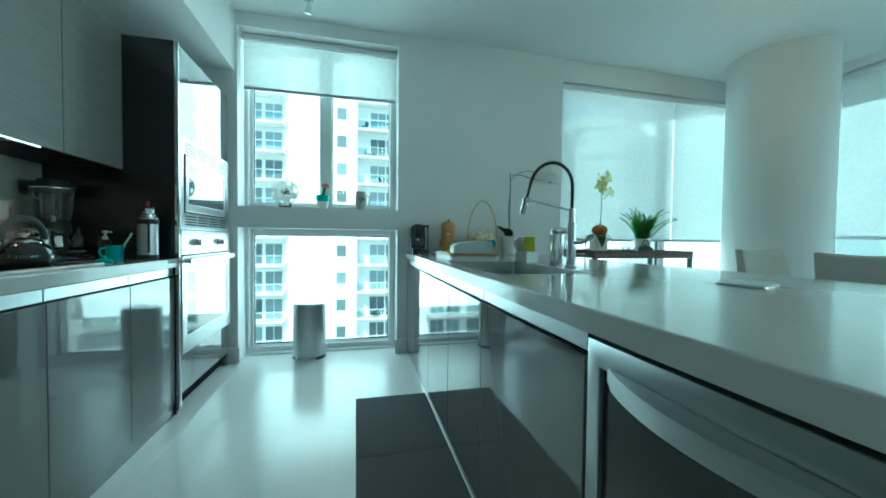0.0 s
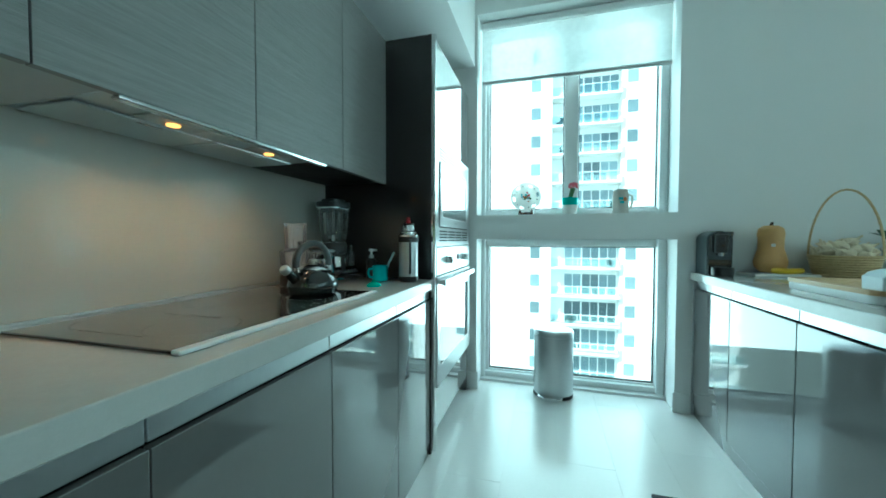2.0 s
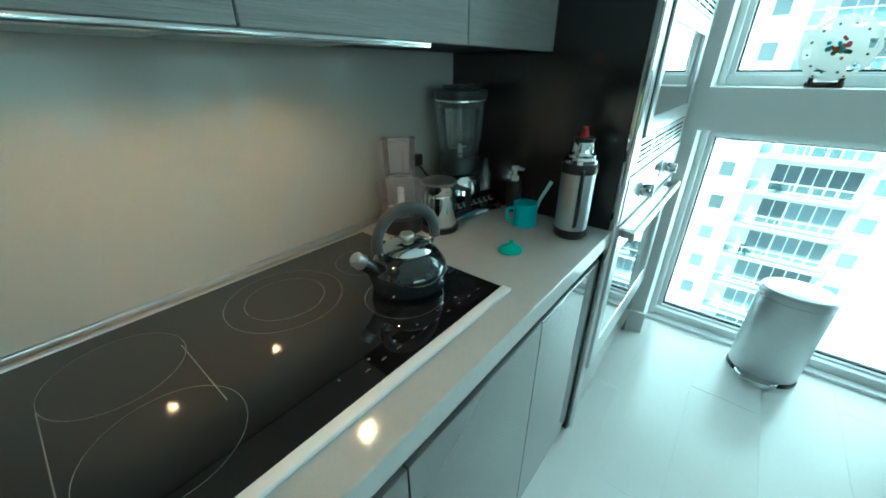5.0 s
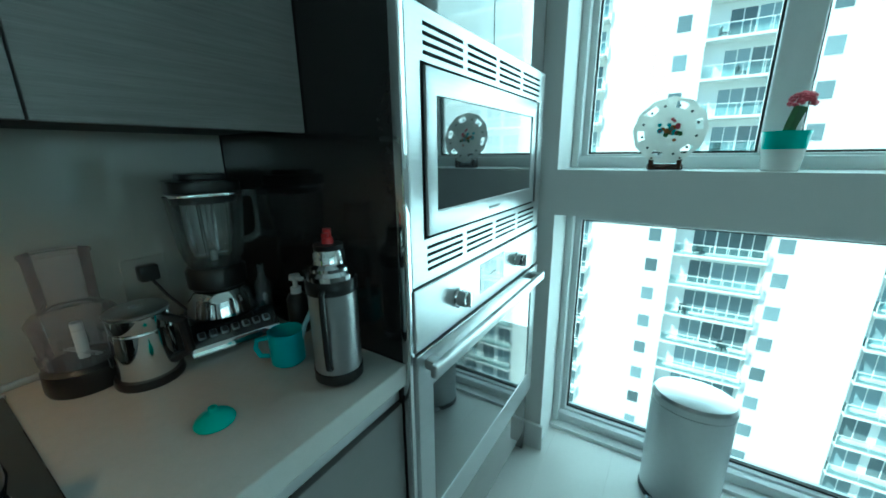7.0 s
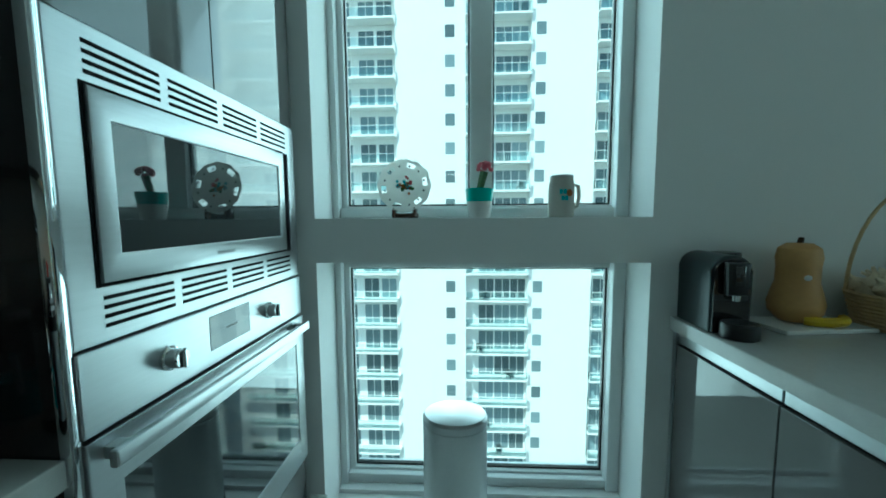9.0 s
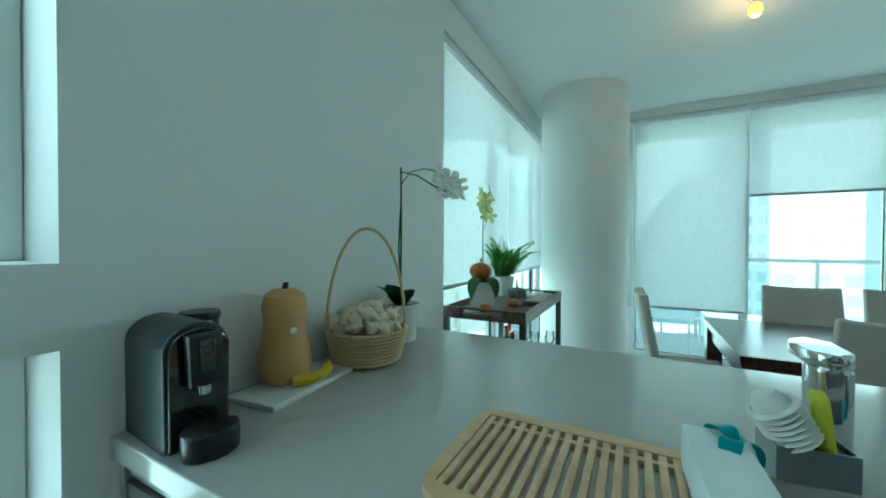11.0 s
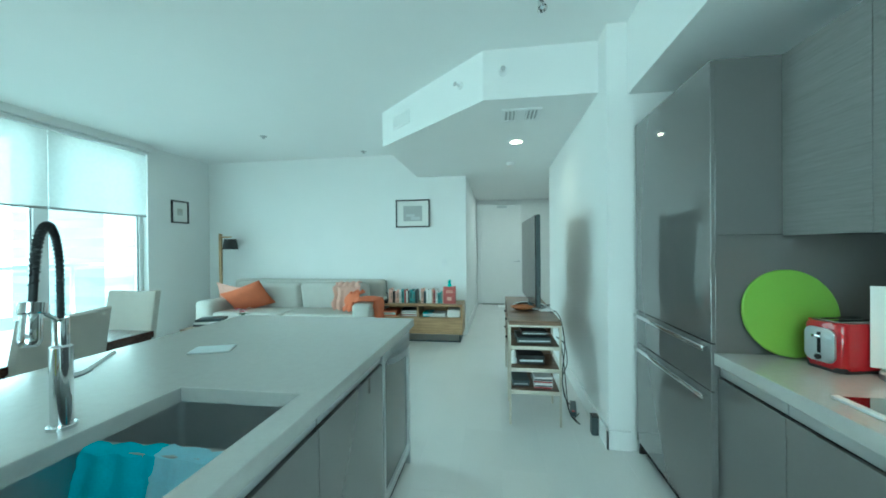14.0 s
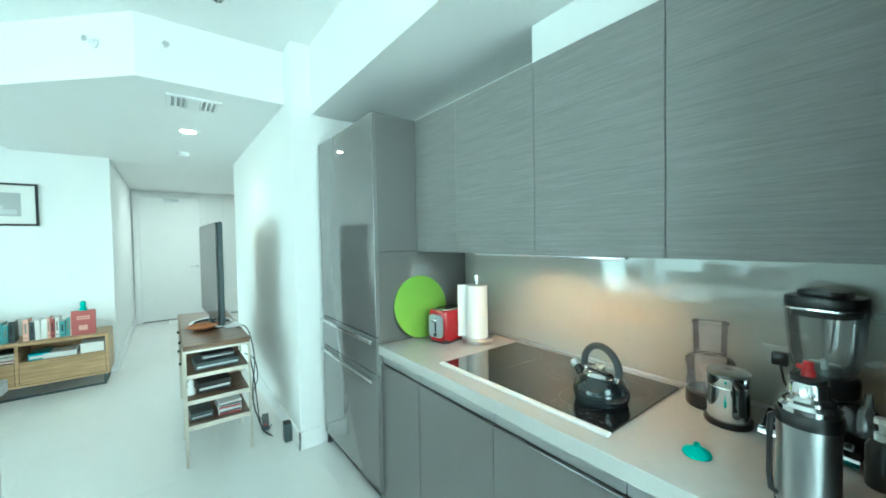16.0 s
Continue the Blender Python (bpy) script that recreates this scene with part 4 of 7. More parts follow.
def basin(x0, x1, y0, y1, z0, z1):
    """An open tub with rounded corners and a drain dip."""
    bm = bmesh.new()
    loops = []
    for grow, z, r in ((0.012, z1, 0.03), (0.0, z1, 0.02), (0.0, z0 + 0.02, 0.02), (-0.02, z0, 0.03)):
        loops.append([bm.verts.new((x, y, z)) for x, y in rounded(x0 - grow, x1 + grow, y0 - grow, y1 + grow, r)])
    n = len(loops[0])
    for a, b in zip(loops, loops[1:]):
        for i in range(n):
            bm.faces.new((a[i], a[(i + 1) % n], b[(i + 1) % n], b[i]))
    bm.faces.new(loops[-1])
    return bm


part("basin", basin(SX0 - 0.006, SX1 + 0.006, -1.7005, SY1 + 0.006, 0.69, 0.8605), "sinksteel", sink)
part("basin", basin(SX0 - 0.006, SX1 + 0.006, SY0 - 0.006, -1.74, 0.69, 0.8605), "sinksteel", sink)
part("divider", rbox(SX0 - 0.006, SX1 + 0.006, -1.739, -1.701, 0.78, 0.85, 0.008), "sinksteel", sink)
for y in (-1.45, -1.83):
    part("drain", join(disc(0.045, 0.006, 1.75, y, 0.691), disc(0.02, 0.01, 1.75, y, 0.693)), "chrome", sink)

faucet = thing("kitchen_faucet", "chrome spring-neck pull-down kitchen faucet on the island", "faucet", pose(2.022, -1.70, 0.91, 0, 0, -45))
part("base", join(disc(0.03, 0.012), lathe([(0.0225, 0.01), (0.0225, 0.21), (0.0165, 0.215), (0.0165, 0.285), (0.0, 0.285)])), "chrome", faucet)
bow = [(0, 0, 0.28 + 0.11 * i / 10) for i in range(11)] + [(-0.105 + 0.105 * math.cos(radians(a)), 0, 0.39 + 0.125 * math.sin(radians(a))) for a in range(5, 171, 5)] + [(-0.217, 0, 0.38), (-0.225, 0, 0.345)]
part("neck", tube(bow, 0.0072, 10), "hose", faucet, "black hose inside the spring")
coil = []
for i in range((len(bow) - 2) * 8):
    f = i / 8
    a, b = Vector(bow[int(f)]), Vector(bow[int(f) + 1])
    d = (b - a).normalized()
    u = Vector((0, 1, 0))
    v = d.cross(u)
    coil.append(a.lerp(b, f % 1) + 0.0088 * (math.cos(i * 1.4) * u + math.sin(i * 1.4) * v))
part("spring", tube(coil, 0.0016, 5), "hose", faucet, "coiled black spring")
part("spray_head", moved(lathe([(0.0, -0.075), (0.013, -0.075), (0.018, -0.065), (0.017, 0.0), (0.012, 0.012), (0, 0.014)]), pose(-0.229, 0, 0.335, 0, 14, 0)), "chrome", faucet)
part("arm", join(tube([(0, 0, 0.275), (-0.215, 0, 0.335)], 0.005), moved(lathe([(0.019, -0.012), (0.022, -0.01), (0.022, 0.01), (0.019, 0.012)]), pose(-0.228, 0, 0.337, 0, 14, 0))), "chrome", faucet)
part("lever", tube([(0.02, 0.0, 0.12), (0.05, -0.03, 0.12), (0.062, -0.042, 0.124), (0.12, -0.09, 0.15)], 0.009, 8, 0.0065), "chrome", faucet)


# ---- things on the kitchen worktop ----
TOP = 0.9105
kettle = thing("kettle", "dark enamel whistling kettle with an arched handle on the hob", "kettle", pose(-0.252, -1.505, 0.9172, 0, 0, -104) @ Matrix.Scale(0.79, 4))
part("body", lathe([(0, 0), (0.088, 0), (0.105, 0.012), (0.112, 0.04), (0.105, 0.075), (0.082, 0.105), (0.055, 0.118), (0.05, 0.12), (0, 0.12)], seg=36), "enamel", kettle)
lid = part("lid", lathe([(0.070, 0.112), (0.071, 0.117), (0.064, 0.126), (0.045, 0.136), (0.016, 0.141), (0, 0.1415)], seg=36), "chrome", kettle, "polished steel lid")
part("lid_knob", lathe([(0.010, 0.140), (0.010, 0.146), (0.020, 0.150), (0.018, 0.158), (0.008, 0.162), (0, 0.1625)], seg=20), "brass", lid)
spout = part("spout", tube([(0.080, 0, 0.060), (0.112, 0, 0.088), (0.138, 0, 0.112)], 0.023, 14, 0.017), "enamel", kettle, "short dark spout")
part("whistle_cap", moved(lathe([(0.0, -0.004), (0.019, -0.004), (0.021, 0.0), (0.020, 0.022), (0.015, 0.027), (0, 0.028)], seg=18), pose(0.138, 0, 0.112, 0, 45, 0)), "satin", spout, "steel whistle cap")
part("handle_mount", join(tube([(0.070, 0, 0.085), (0.088, 0, 0.13)], 0.008, 8)), "chrome", kettle)
part("handle_mount", join(tube([(-0.070, 0, 0.085), (-0.088, 0, 0.13)], 0.008, 8)), "chrome", kettle)
part("handle", tube([(0.090, 0, 0.128)] + arc(0.0, 0.140, 0.092, 4, 176, 16) + [(-0.090, 0, 0.128)], 0.0155, 12), "grip", kettle, "thick dark grey arched handle")

fp = thing("food_chopper", "clear plastic food chopper with tall tube and black base", "food processor", pose(-0.508, -1.272, TOP, 0, 0, 20))
part("base", lathe([(0, 0), (0.064, 0), (0.067, 0.008), (0.066, 0.046), (0.058, 0.054), (0, 0.054)], seg=36), "black", fp)
part("bowl", lathe([(0.057, 0.055), (0.060, 0.065), (0.065, 0.135)], seg=36), "smoke", fp)
for k in range(18):
    a = k * 2 * math.pi / 18
    part("grip_rib", tube([(0.0615 * math.cos(a), 0.0615 * math.sin(a), 0.06), (0.0625 * math.cos(a), 0.0625 * math.sin(a), 0.082)], 0.003, 5), "smoke", fp)
part("lid", lathe([(0.067, 0.134), (0.068, 0.144), (0.06, 0.156), (0.046, 0.164)], seg=36), "smoke", fp)
part("feed_tube", lathe([(0.044, 0.162), (0.047, 0.27)], seg=36), "smoke", fp, "wide clear feed tube")
part("tube_rim", lathe([(0.0465, 0.268), (0.05, 0.27), (0.05, 0.274), (0.0465, 0.275)], seg=36), "smoke", fp)
part("blade_hub", lathe([(0.010, 0.055), (0.010, 0.13), (0, 0.134)], seg=12), "white", fp, "pale blade hub")
part("blade", join(rbox(-0.045, 0.045, -0.006, 0.006, 0.066, 0.068)), "satin", fp)
part("handle", tube([(0.063, 0, 0.128), (0.095, 0, 0.124), (0.098, 0, 0.08), (0.062, 0, 0.072)], 0.007), "smoke", fp)

fro = thing("milk_frother", "polished steel milk frother jug with a black handle", "milk frother", pose(-0.417, -1.20, TOP, 0, 0, 35))
part("base", lathe([(0, 0), (0.058, 0), (0.06, 0.006), (0.058, 0.018), (0, 0.018)]), "black", fro)
part("jug", lathe([(0.053, 0.018), (0.0525, 0.06), (0.0515, 0.112), (0.0505, 0.114), (0.0505, 0.118), (0.0515, 0.12), (0.0515, 0.145), (0.048, 0.147), (0, 0.147)], seg=36), "chrome", fro)
part("lid", lathe([(0.052, 0.147), (0.053, 0.152), (0.048, 0.156), (0.012, 0.158), (0.012, 0.152), (0, 0.152)], seg=32), "satin", fro)
part("handle", tube([(0.046, 0, 0.135), (0.085, 0, 0.125), (0.088, 0, 0.06), (0.052, 0, 0.04)], 0.010), "black", fro, "black plastic handle")
part("button", moved(disc(0.012, 0.004), pose(-0.035, -0.04, 0.06, 90, 0, -41)), "black", fro)

bl = thing("blender", "glass jug blender with a black lid and a chrome button panel", "blender", pose(-0.485, -1.01, TOP, 0, 0, 78) @ Matrix.Scale(1.03, 4))
part("base", join(rbox(-0.092, 0.092, -0.06, 0.085, 0.006, 0.05, 0.012), prism(rounded(-0.078, 0.078, -0.06, 0.078, 0.05), 0.05, 0.066, 0.004)), "black", bl)
for sx in (-1, 1):
    for y in (-0.06, 0.06):
        part("foot", disc(0.012, 0.007, sx * 0.07, y, 0.0), "hose", bl)
part("control_panel", moved(rbox(-0.094, 0.094, -0.006, 0.006, -0.034, 0.034, 0.003), pose(0, -0.078, 0.038, -48, 0, 0)), "blackglass", bl, "black sloping button panel")
part("trim", moved(rbox(-0.096, 0.096, -0.005, 0.005, -0.011, 0.011, 0.003), pose(0, -0.104, 0.016, -20, 0, 0)), "chrome", bl, "bright chrome front strip")
for i in range(7):
    b = part("button", rbox(-0.008, 0.008, -0.004, 0.004, -0.009, 0.009, 0.003), "satin", bl, "chrome-rimmed push button")
    b.matrix_local = pose(-0.069 + 0.023 * i, -0.083, 0.043, -48, 0, 0)
    part("cap", rbox(-0.0055, 0.0055, -0.0052, -0.0036, -0.0065, 0.0065, 0.0015), "black", b)
part("motor_collar", lathe([(0.076, 0.066), (0.070, 0.10), (0.062, 0.122), (0.056, 0.126), (0, 0.126)], seg=12), "chrome", bl, "faceted chrome collar")
part("jug_collar", lathe([(0.054, 0.126), (0.063, 0.134), (0.064, 0.172), (0.057, 0.182), (0, 0.182)]), "black", bl)
part("jug", join(prism(rounded(-0.054, 0.054, -0.054, 0.054, 0.035), 0.183, 0.187), *[lathe([(0.052, 0.186), (0.062, 0.2), (0.07, 0.24), (0.076, 0.335), (0.078, 0.346)], seg=36)]), "clear", bl, "clear ribbed glass jug")
for k in range(8):
    a = (k + 0.5) * math.pi / 4
    part("rib", tube([(0.060 * math.cos(a), 0.060 * math.sin(a), 0.2), (0.0675 * math.cos(a), 0.0675 * math.sin(a), 0.25), (0.0745 * math.cos(a), 0.0745 * math.sin(a), 0.335)], 0.0035, 6), "clear", bl)
part("jug_handle", moved(tube([(0.078, 0, 0.338), (0.108, 0, 0.342), (0.122, 0, 0.334), (0.126, 0, 0.318), (0.122, 0, 0.25), (0.114, 0, 0.232), (0.098, 0, 0.225), (0.068, 0, 0.222)], 0.0095, 10), pose(0, 0, 0, 0, 0, 14)), "glasshandle", bl, "moulded clear handle")
part("lid", join(prism(rounded(-0.07, 0.07, -0.07, 0.07, 0.04), 0.353, 0.380, 0.006), lathe([(0.066, 0.33), (0.07, 0.353), (0, 0.353)])), "black", bl)
part("lid_band", prism(rounded(-0.072, 0.072, -0.072, 0.072, 0.04), 0.346, 0.3525, 0.001), "chrome", bl)
part("lid_cap", prism(rounded(-0.046, 0.046, -0.046, 0.046, 0.022), 0.380, 0.394, 0.004), "black", bl)
part("blade", join(lathe([(0.008, 0.19), (0.008, 0.215), (0, 0.22)], seg=10), rbox(-0.03, 0.03, -0.006, 0.006, 0.206, 0.208)), "satin", bl)
part("tamper", tube([(0.01, 0.012, 0.352), (0.004, 0.004, 0.23)], 0.008, 10, 0.006), "smoke", bl, "clear stirring rod")
one("blender_cable", tube([(-0.47, -1.0, 0.918), (-0.53, -1.05, 0.95), (-0.55, -1.1, 1.03), (-0.585, -1.115, 1.075), (-0.603, -1.115, 1.085)], 0.0035), "black", "black power cable plugged in above the worktop", "cable")
sock = thing("wall_socket", "double wall socket in the splashback with a black plug", "socket")
part("plate", rbox(-0.6115, -0.607, -1.16, -1.07, 1.02, 1.12, 0.002), "splash", sock)
part("plug", rbox(-0.6068, -0.575, -1.135, -1.095, 1.065, 1.105, 0.006), "black", sock)

th = thing("vacuum_flask", "large brushed steel vacuum flask with a black handle and red stopper", "flask", pose(-0.083, -0.99, TOP, 0, 0, -60) @ Matrix.Diagonal((0.86, 0.86, 0.81, 1)))
part("body", lathe([(0.052, 0.03), (0.054, 0.034), (0.054, 0.235), (0.052, 0.24)], seg=36), "steel", th)
part("base", lathe([(0, 0), (0.05, 0), (0.0565, 0.008), (0.0565, 0.032), (0.05, 0.034)], seg=36), "black", th)
part("shoulder", lathe([(0.0565, 0.235), (0.0575, 0.24), (0.0575, 0.262), (0.053, 0.268)], seg=36), "black", th)
part("cup", lathe([(0.053, 0.266), (0.054, 0.28), (0.046, 0.288), (0.046, 0.296), (0.036, 0.304), (0.034, 0.33), (0.03, 0.337), (0, 0.338)], seg=36), "chrome", th)
part("collar", lathe([(0.031, 0.336), (0.032, 0.348), (0, 0.35)]), "black", th)
part("stopper", join(lathe([(0.013, 0.348), (0.012, 0.362), (0.009, 0.365), (0.009, 0.383), (0, 0.385)]), rbox(0.0, 0.02, -0.006, 0.006, 0.365, 0.376, 0.002)), "red", th)
part("handle", join(tube([(0.056, 0, 0.25), (0.066, 0, 0.245), (0.0685, 0, 0.2), (0.0685, 0, 0.1), (0.065, 0, 0.06), (0.054, 0, 0.052)], 0.0065)), "black", th)

cup = thing("mug", "turquoise plastic mug with a pale blue spoon", "mug", pose(-0.223, -1.012, TOP, 0, 0, -130))
part("body", lathe([(0, 0), (0.032, 0), (0.036, 0.004), (0.037, 0.075), (0.034, 0.075), (0.033, 0.006), (0, 0.006)]), "turq", cup)
part("handle", tube([(0.036, 0, 0.062), (0.058, 0, 0.06), (0.063, 0, 0.042), (0.055, 0, 0.022), (0.036, 0, 0.018)], 0.005), "turq", cup)
part("spoon", tube([(-0.02, 0.005, 0.01), (-0.042, 0.008, 0.085), (-0.072, 0.01, 0.14)], 0.004, 8, 0.006), "cloth_l", cup, "pale blue plastic spoon")
soap = thing("soap_bottle", "small dark soap bottle with a white pump", "bottle", pose(-0.325, -0.905, TOP))
part("bottle", lathe([(0, 0), (0.024, 0), (0.026, 0.005), (0.026, 0.09), (0.018, 0.105), (0, 0.105)]), "black", soap)
part("pump", join(lathe([(0.013, 0.105), (0.013, 0.12), (0.006, 0.122), (0.006, 0.14), (0.014, 0.142), (0.013, 0.153), (0, 0.155)]), rbox(0, 0.03, -0.006, 0.006, 0.142, 0.151, 0.002)), "white", soap, "white pump head")
spray = thing("clear_bottle", "small clear glass bottle against the dark panel", "bottle", pose(-0.43, -0.93, TOP))
part("bottle", lathe([(0.02, 0), (0.02, 0.12), (0.008, 0.14), (0.008, 0.17)]), "clear", spray)
one("funnel", lathe([(0.036, 0), (0.037, 0.004), (0.031, 0.014), (0.015, 0.022), (0.009, 0.026), (0.008, 0.036), (0.006, 0.036), (0.006, 0.026), (0.028, 0.010), (0.033, 0.0)], seg=28), "teal", "small turquoise funnel upside down on the worktop", "funnel", pose(-0.163, -1.20, TOP) @ Matrix.Diagonal((0.88, 0.88, 0.8, 1)))

board = one("chopping_board", moved(lathe([(0, 0), (0.172, 0), (0.176, 0.003), (0.176, 0.009), (0.172, 0.012), (0, 0.012)], seg=64), pose(0, 0, 0.176, 90, 0, 0)), "green", "round lime green chopping board leaning on the tall cabinet", "chopping board", pose(-0.256, -2.553, TOP + 0.003, 8, 0, 0))
to = thing("toaster", "red and chrome two-slice toaster", "toaster", pose(-0.352, -2.455, TOP, 0, 0, 12))
part("body", prism(rounded(-0.105, 0.105, -0.068, 0.068, 0.03), 0.012, 0.175, 0.018), "toaster", to)
part("foot", prism(rounded(-0.102, 0.102, -0.065, 0.065, 0.03), 0.0, 0.018), "black", to)
part("end_plate", moved(prism(rounded(-0.05, 0.05, -0.06, 0.062, 0.022), 0.0, 0.008, 0.003), pose(0.1045, 0, 0.09, 90, 0, 90)), "steel", to, "brushed steel end plate")
part("lever", rbox(0.1125, 0.13, -0.013, 0.013, 0.115, 0.128, 0.004), "chrome", to)
part("lever_slot", rbox(0.1125, 0.1135, -0.006, 0.006, 0.06, 0.136), "void", to)
part("dial", moved(disc(0.01, 0.01), pose(0.1125, 0, 0.046, 0, 90, 0)), "black", to)
part("top_plate", rbox(-0.085, 0.085, -0.046, 0.046, 0.174, 0.1785, 0.002), "chrome", to)
part("slot", join(rbox(-0.07, 0.07, -0.035, -0.012, 0.177, 0.1795), rbox(-0.07, 0.07, 0.012, 0.035, 0.177, 0.1795)), "void", to)
pt = thing("paper_towel_holder", "white paper towel roll on a steel holder", "paper towel", pose(-0.43, -2.305, TOP, 0, 0, 100))
part("base", lathe([(0, 0), (0.083, 0), (0.085, 0.004), (0.085, 0.02), (0.078, 0.028), (0, 0.028)], seg=40), "steel", pt)
part("roll", join(lathe([(0.02, 0.029), (0.057, 0.029), (0.057, 0.309), (0.02, 0.309)], seg=40), prism([(-0.057, -0.02), (-0.05, -0.02), (-0.085, -0.06), (-0.088, -0.055)][::-1], 0.029, 0.309)), "paper", pt)
part("rod", join(lathe([(0.007, 0.02), (0.007, 0.33), (0.013, 0.335), (0.013, 0.362), (0, 0.366)]), ), "chrome", pt)

# ---- island worktop things ----
cof = thing("coffee_machine", "dark capsule coffee machine with an arched front", "coffee machine", pose(1.524, -0.16, TOP, 0, 0, -4))


def arch(w, h, n=14, foot=0.0):
    """An upright arch outline in x and z, anticlockwise."""
    r = w / 2
    return [(-r, foot), (r, foot)] + [(r * math.cos(math.pi * i / n), h - r * 0.8 + r * 0.8 * math.sin(math.pi * i / n)) for i in range(n + 1)]


def along_y(outline, y0, y1, r=0.0):
    """An outline in x and z, extruded along y."""
    return moved(prism([(x, z) for x, z in outline], -y1, -y0, r), Matrix(((1, 0, 0, 0), (0, 0, -1, 0), (0, 1, 0, 0), (0, 0, 0, 1))))


part("shell", along_y(arch(0.125, 0.255), -0.045, 0.155, 0.006), "petrol", cof, "dark petrol plastic shell")
part("front", along_y(arch(0.112, 0.246), -0.052, -0.0455, 0.003), "blackglass", cof, "gloss black arched front")
part("brew_head", along_y([(-0.03, 0.13), (0.03, 0.13), (0.034, 0.235), (-0.034, 0.235)], -0.082, -0.0525, 0.008), "black", cof)
part("lever", along_y([(-0.014, 0.16), (0.014, 0.16), (0.016, 0.225), (-0.016, 0.225)], -0.088, -0.0825, 0.003), "blackglass", cof, "gloss black lever face")
part("tank", lathe([(0.04, 0.03), (0.042, 0.235)], 0.072, 0.11, 0, 24), "clear", cof, "clear plastic water tank")
part("tank_lid", lathe([(0.044, 0.233), (0.046, 0.24), (0.044, 0.252), (0, 0.254)], 0.072, 0.11, 0, 24), "black", cof)
part("tank_foot", lathe([(0, 0), (0.042, 0), (0.042, 0.03), (0, 0.03)], 0.072, 0.11, 0, 24), "black", cof)
part("spout", lathe([(0.012, 0.112), (0.014, 0.13), (0, 0.13)], 0, -0.068), "chrome", cof)
part("drip_tray", prism(rounded(-0.052, 0.052, -0.14, -0.0525, 0.04), 0.0, 0.05, 0.006), "black", cof)
part("tray_grille", join(*[rbox(-0.032 + 0.014 * i, -0.026 + 0.014 * i, -0.125, -0.065, 0.0503, 0.0525) for i in range(5)]), "black", cof)
mb = one("marble_board", rbox(-0.16, 0.16, -0.085, 0.085, 0, 0.014, 0.002), "ceramic", "white marble cutting board on the island", "board", pose(1.835, -0.125, TOP, 0, 0, 6))
bq = thing("butternut_squash", "pale orange butternut squash standing on the white board", "squash", pose(1.815, -0.10, TOP + 0.0145) @ Matrix.Diagonal((1.2, 1.15, 1.06, 1)))
part("flesh", lathe([(0, 0.0), (0.04, 0.002), (0.062, 0.03), (0.066, 0.06), (0.058, 0.10), (0.05, 0.13), (0.05, 0.18), (0.053, 0.21), (0.048, 0.24), (0.03, 0.256), (0, 0.258)], seg=32), "squash", bq)
part("stalk", tube([(0, 0, 0.255), (0.004, 0, 0.275)], 0.008, 8, 0.006), "soil", bq)
part("sticker", moved(disc(0.009, 0.0015), pose(-0.012, -0.048, 0.15, 90, 0, -14)), "paper", bq)
bn = one("banana", moved(tube([(0.09 * math.sin(radians(a)), 0.09 - 0.09 * math.cos(radians(a)), 0) for a in range(-55, 56, 11)], 0.016, 8), pose(0, 0, 0)), "banana", "ripe yellow banana on the white board", "banana", pose(1.875, -0.185, TOP + 0.0305, 0, 0, 8))

bk = thing("wicker_basket", "straw basket with a tall hoop handle filled with garlic bulbs", "basket", pose(2.115, -0.16, TOP, 0, 0, -40) @ Matrix.Scale(1.22, 4))
part("bowl", lathe([(0, 0.002), (0.085, 0.0), (0.095, 0.01), (0.115, 0.09), (0.118, 0.1), (0.11, 0.1), (0.09, 0.014), (0, 0.012)], seg=40), "wicker", bk)
for i in range(9):
    r = 0.097 + 0.0024 * i
    part("woven_band", lathe([(r, 0.008 + i * 0.0105), (r + 0.005, 0.012 + i * 0.0105), (r, 0.0165 + i * 0.0105)], seg=40), "wicker", bk)
part("hoop", tube([(0.115 * math.cos(radians(a)), 0, 0.09 + 0.30 * math.sin(radians(a))) for a in range(0, 181, 9)], 0.0045, 8), "wicker", bk)
rng = random.Random(3)
bm = lathe([(0, 0), (0.012, 0.001), (0.024, 0.008), (0.030, 0.018), (0.027, 0.028), (0.016, 0.038), (0.008, 0.045), (0.005, 0.06), (0.004, 0.07), (0, 0.071)], seg=24)
for v in bm.verts:
    k = 1 + 0.06 * math.sin(6 * math.atan2(v.co.y, v.co.x)) * min(1, math.hypot(v.co.x, v.co.y) / 0.02)
    v.co = Vector((v.co.x * k, v.co.y * k, v.co.z))
bulb_mesh = finish("garlic", bm, "garlic")
for i in range(52):
    a, rr = rng.uniform(0, 6.28), 0.095 * math.sqrt(rng.random())
    g = tagged(new("garlic", bulb_mesh), "papery white garlic bulb in the basket", "garlic", "garlic bulbs in the basket")
    g.matrix_world = pose(2.115 + 1.06 * rr * math.cos(a), -0.16 + 1.06 * rr * math.sin(a), TOP + 0.112 + 0.075 * (1 - rr / 0.095) + rng.uniform(-0.01, 0.012), rng.uniform(-80, 80), rng.uniform(-80, 80), rng.uniform(0, 360)) @ Matrix.Scale(rng.uniform(0.85, 1.1), 4)


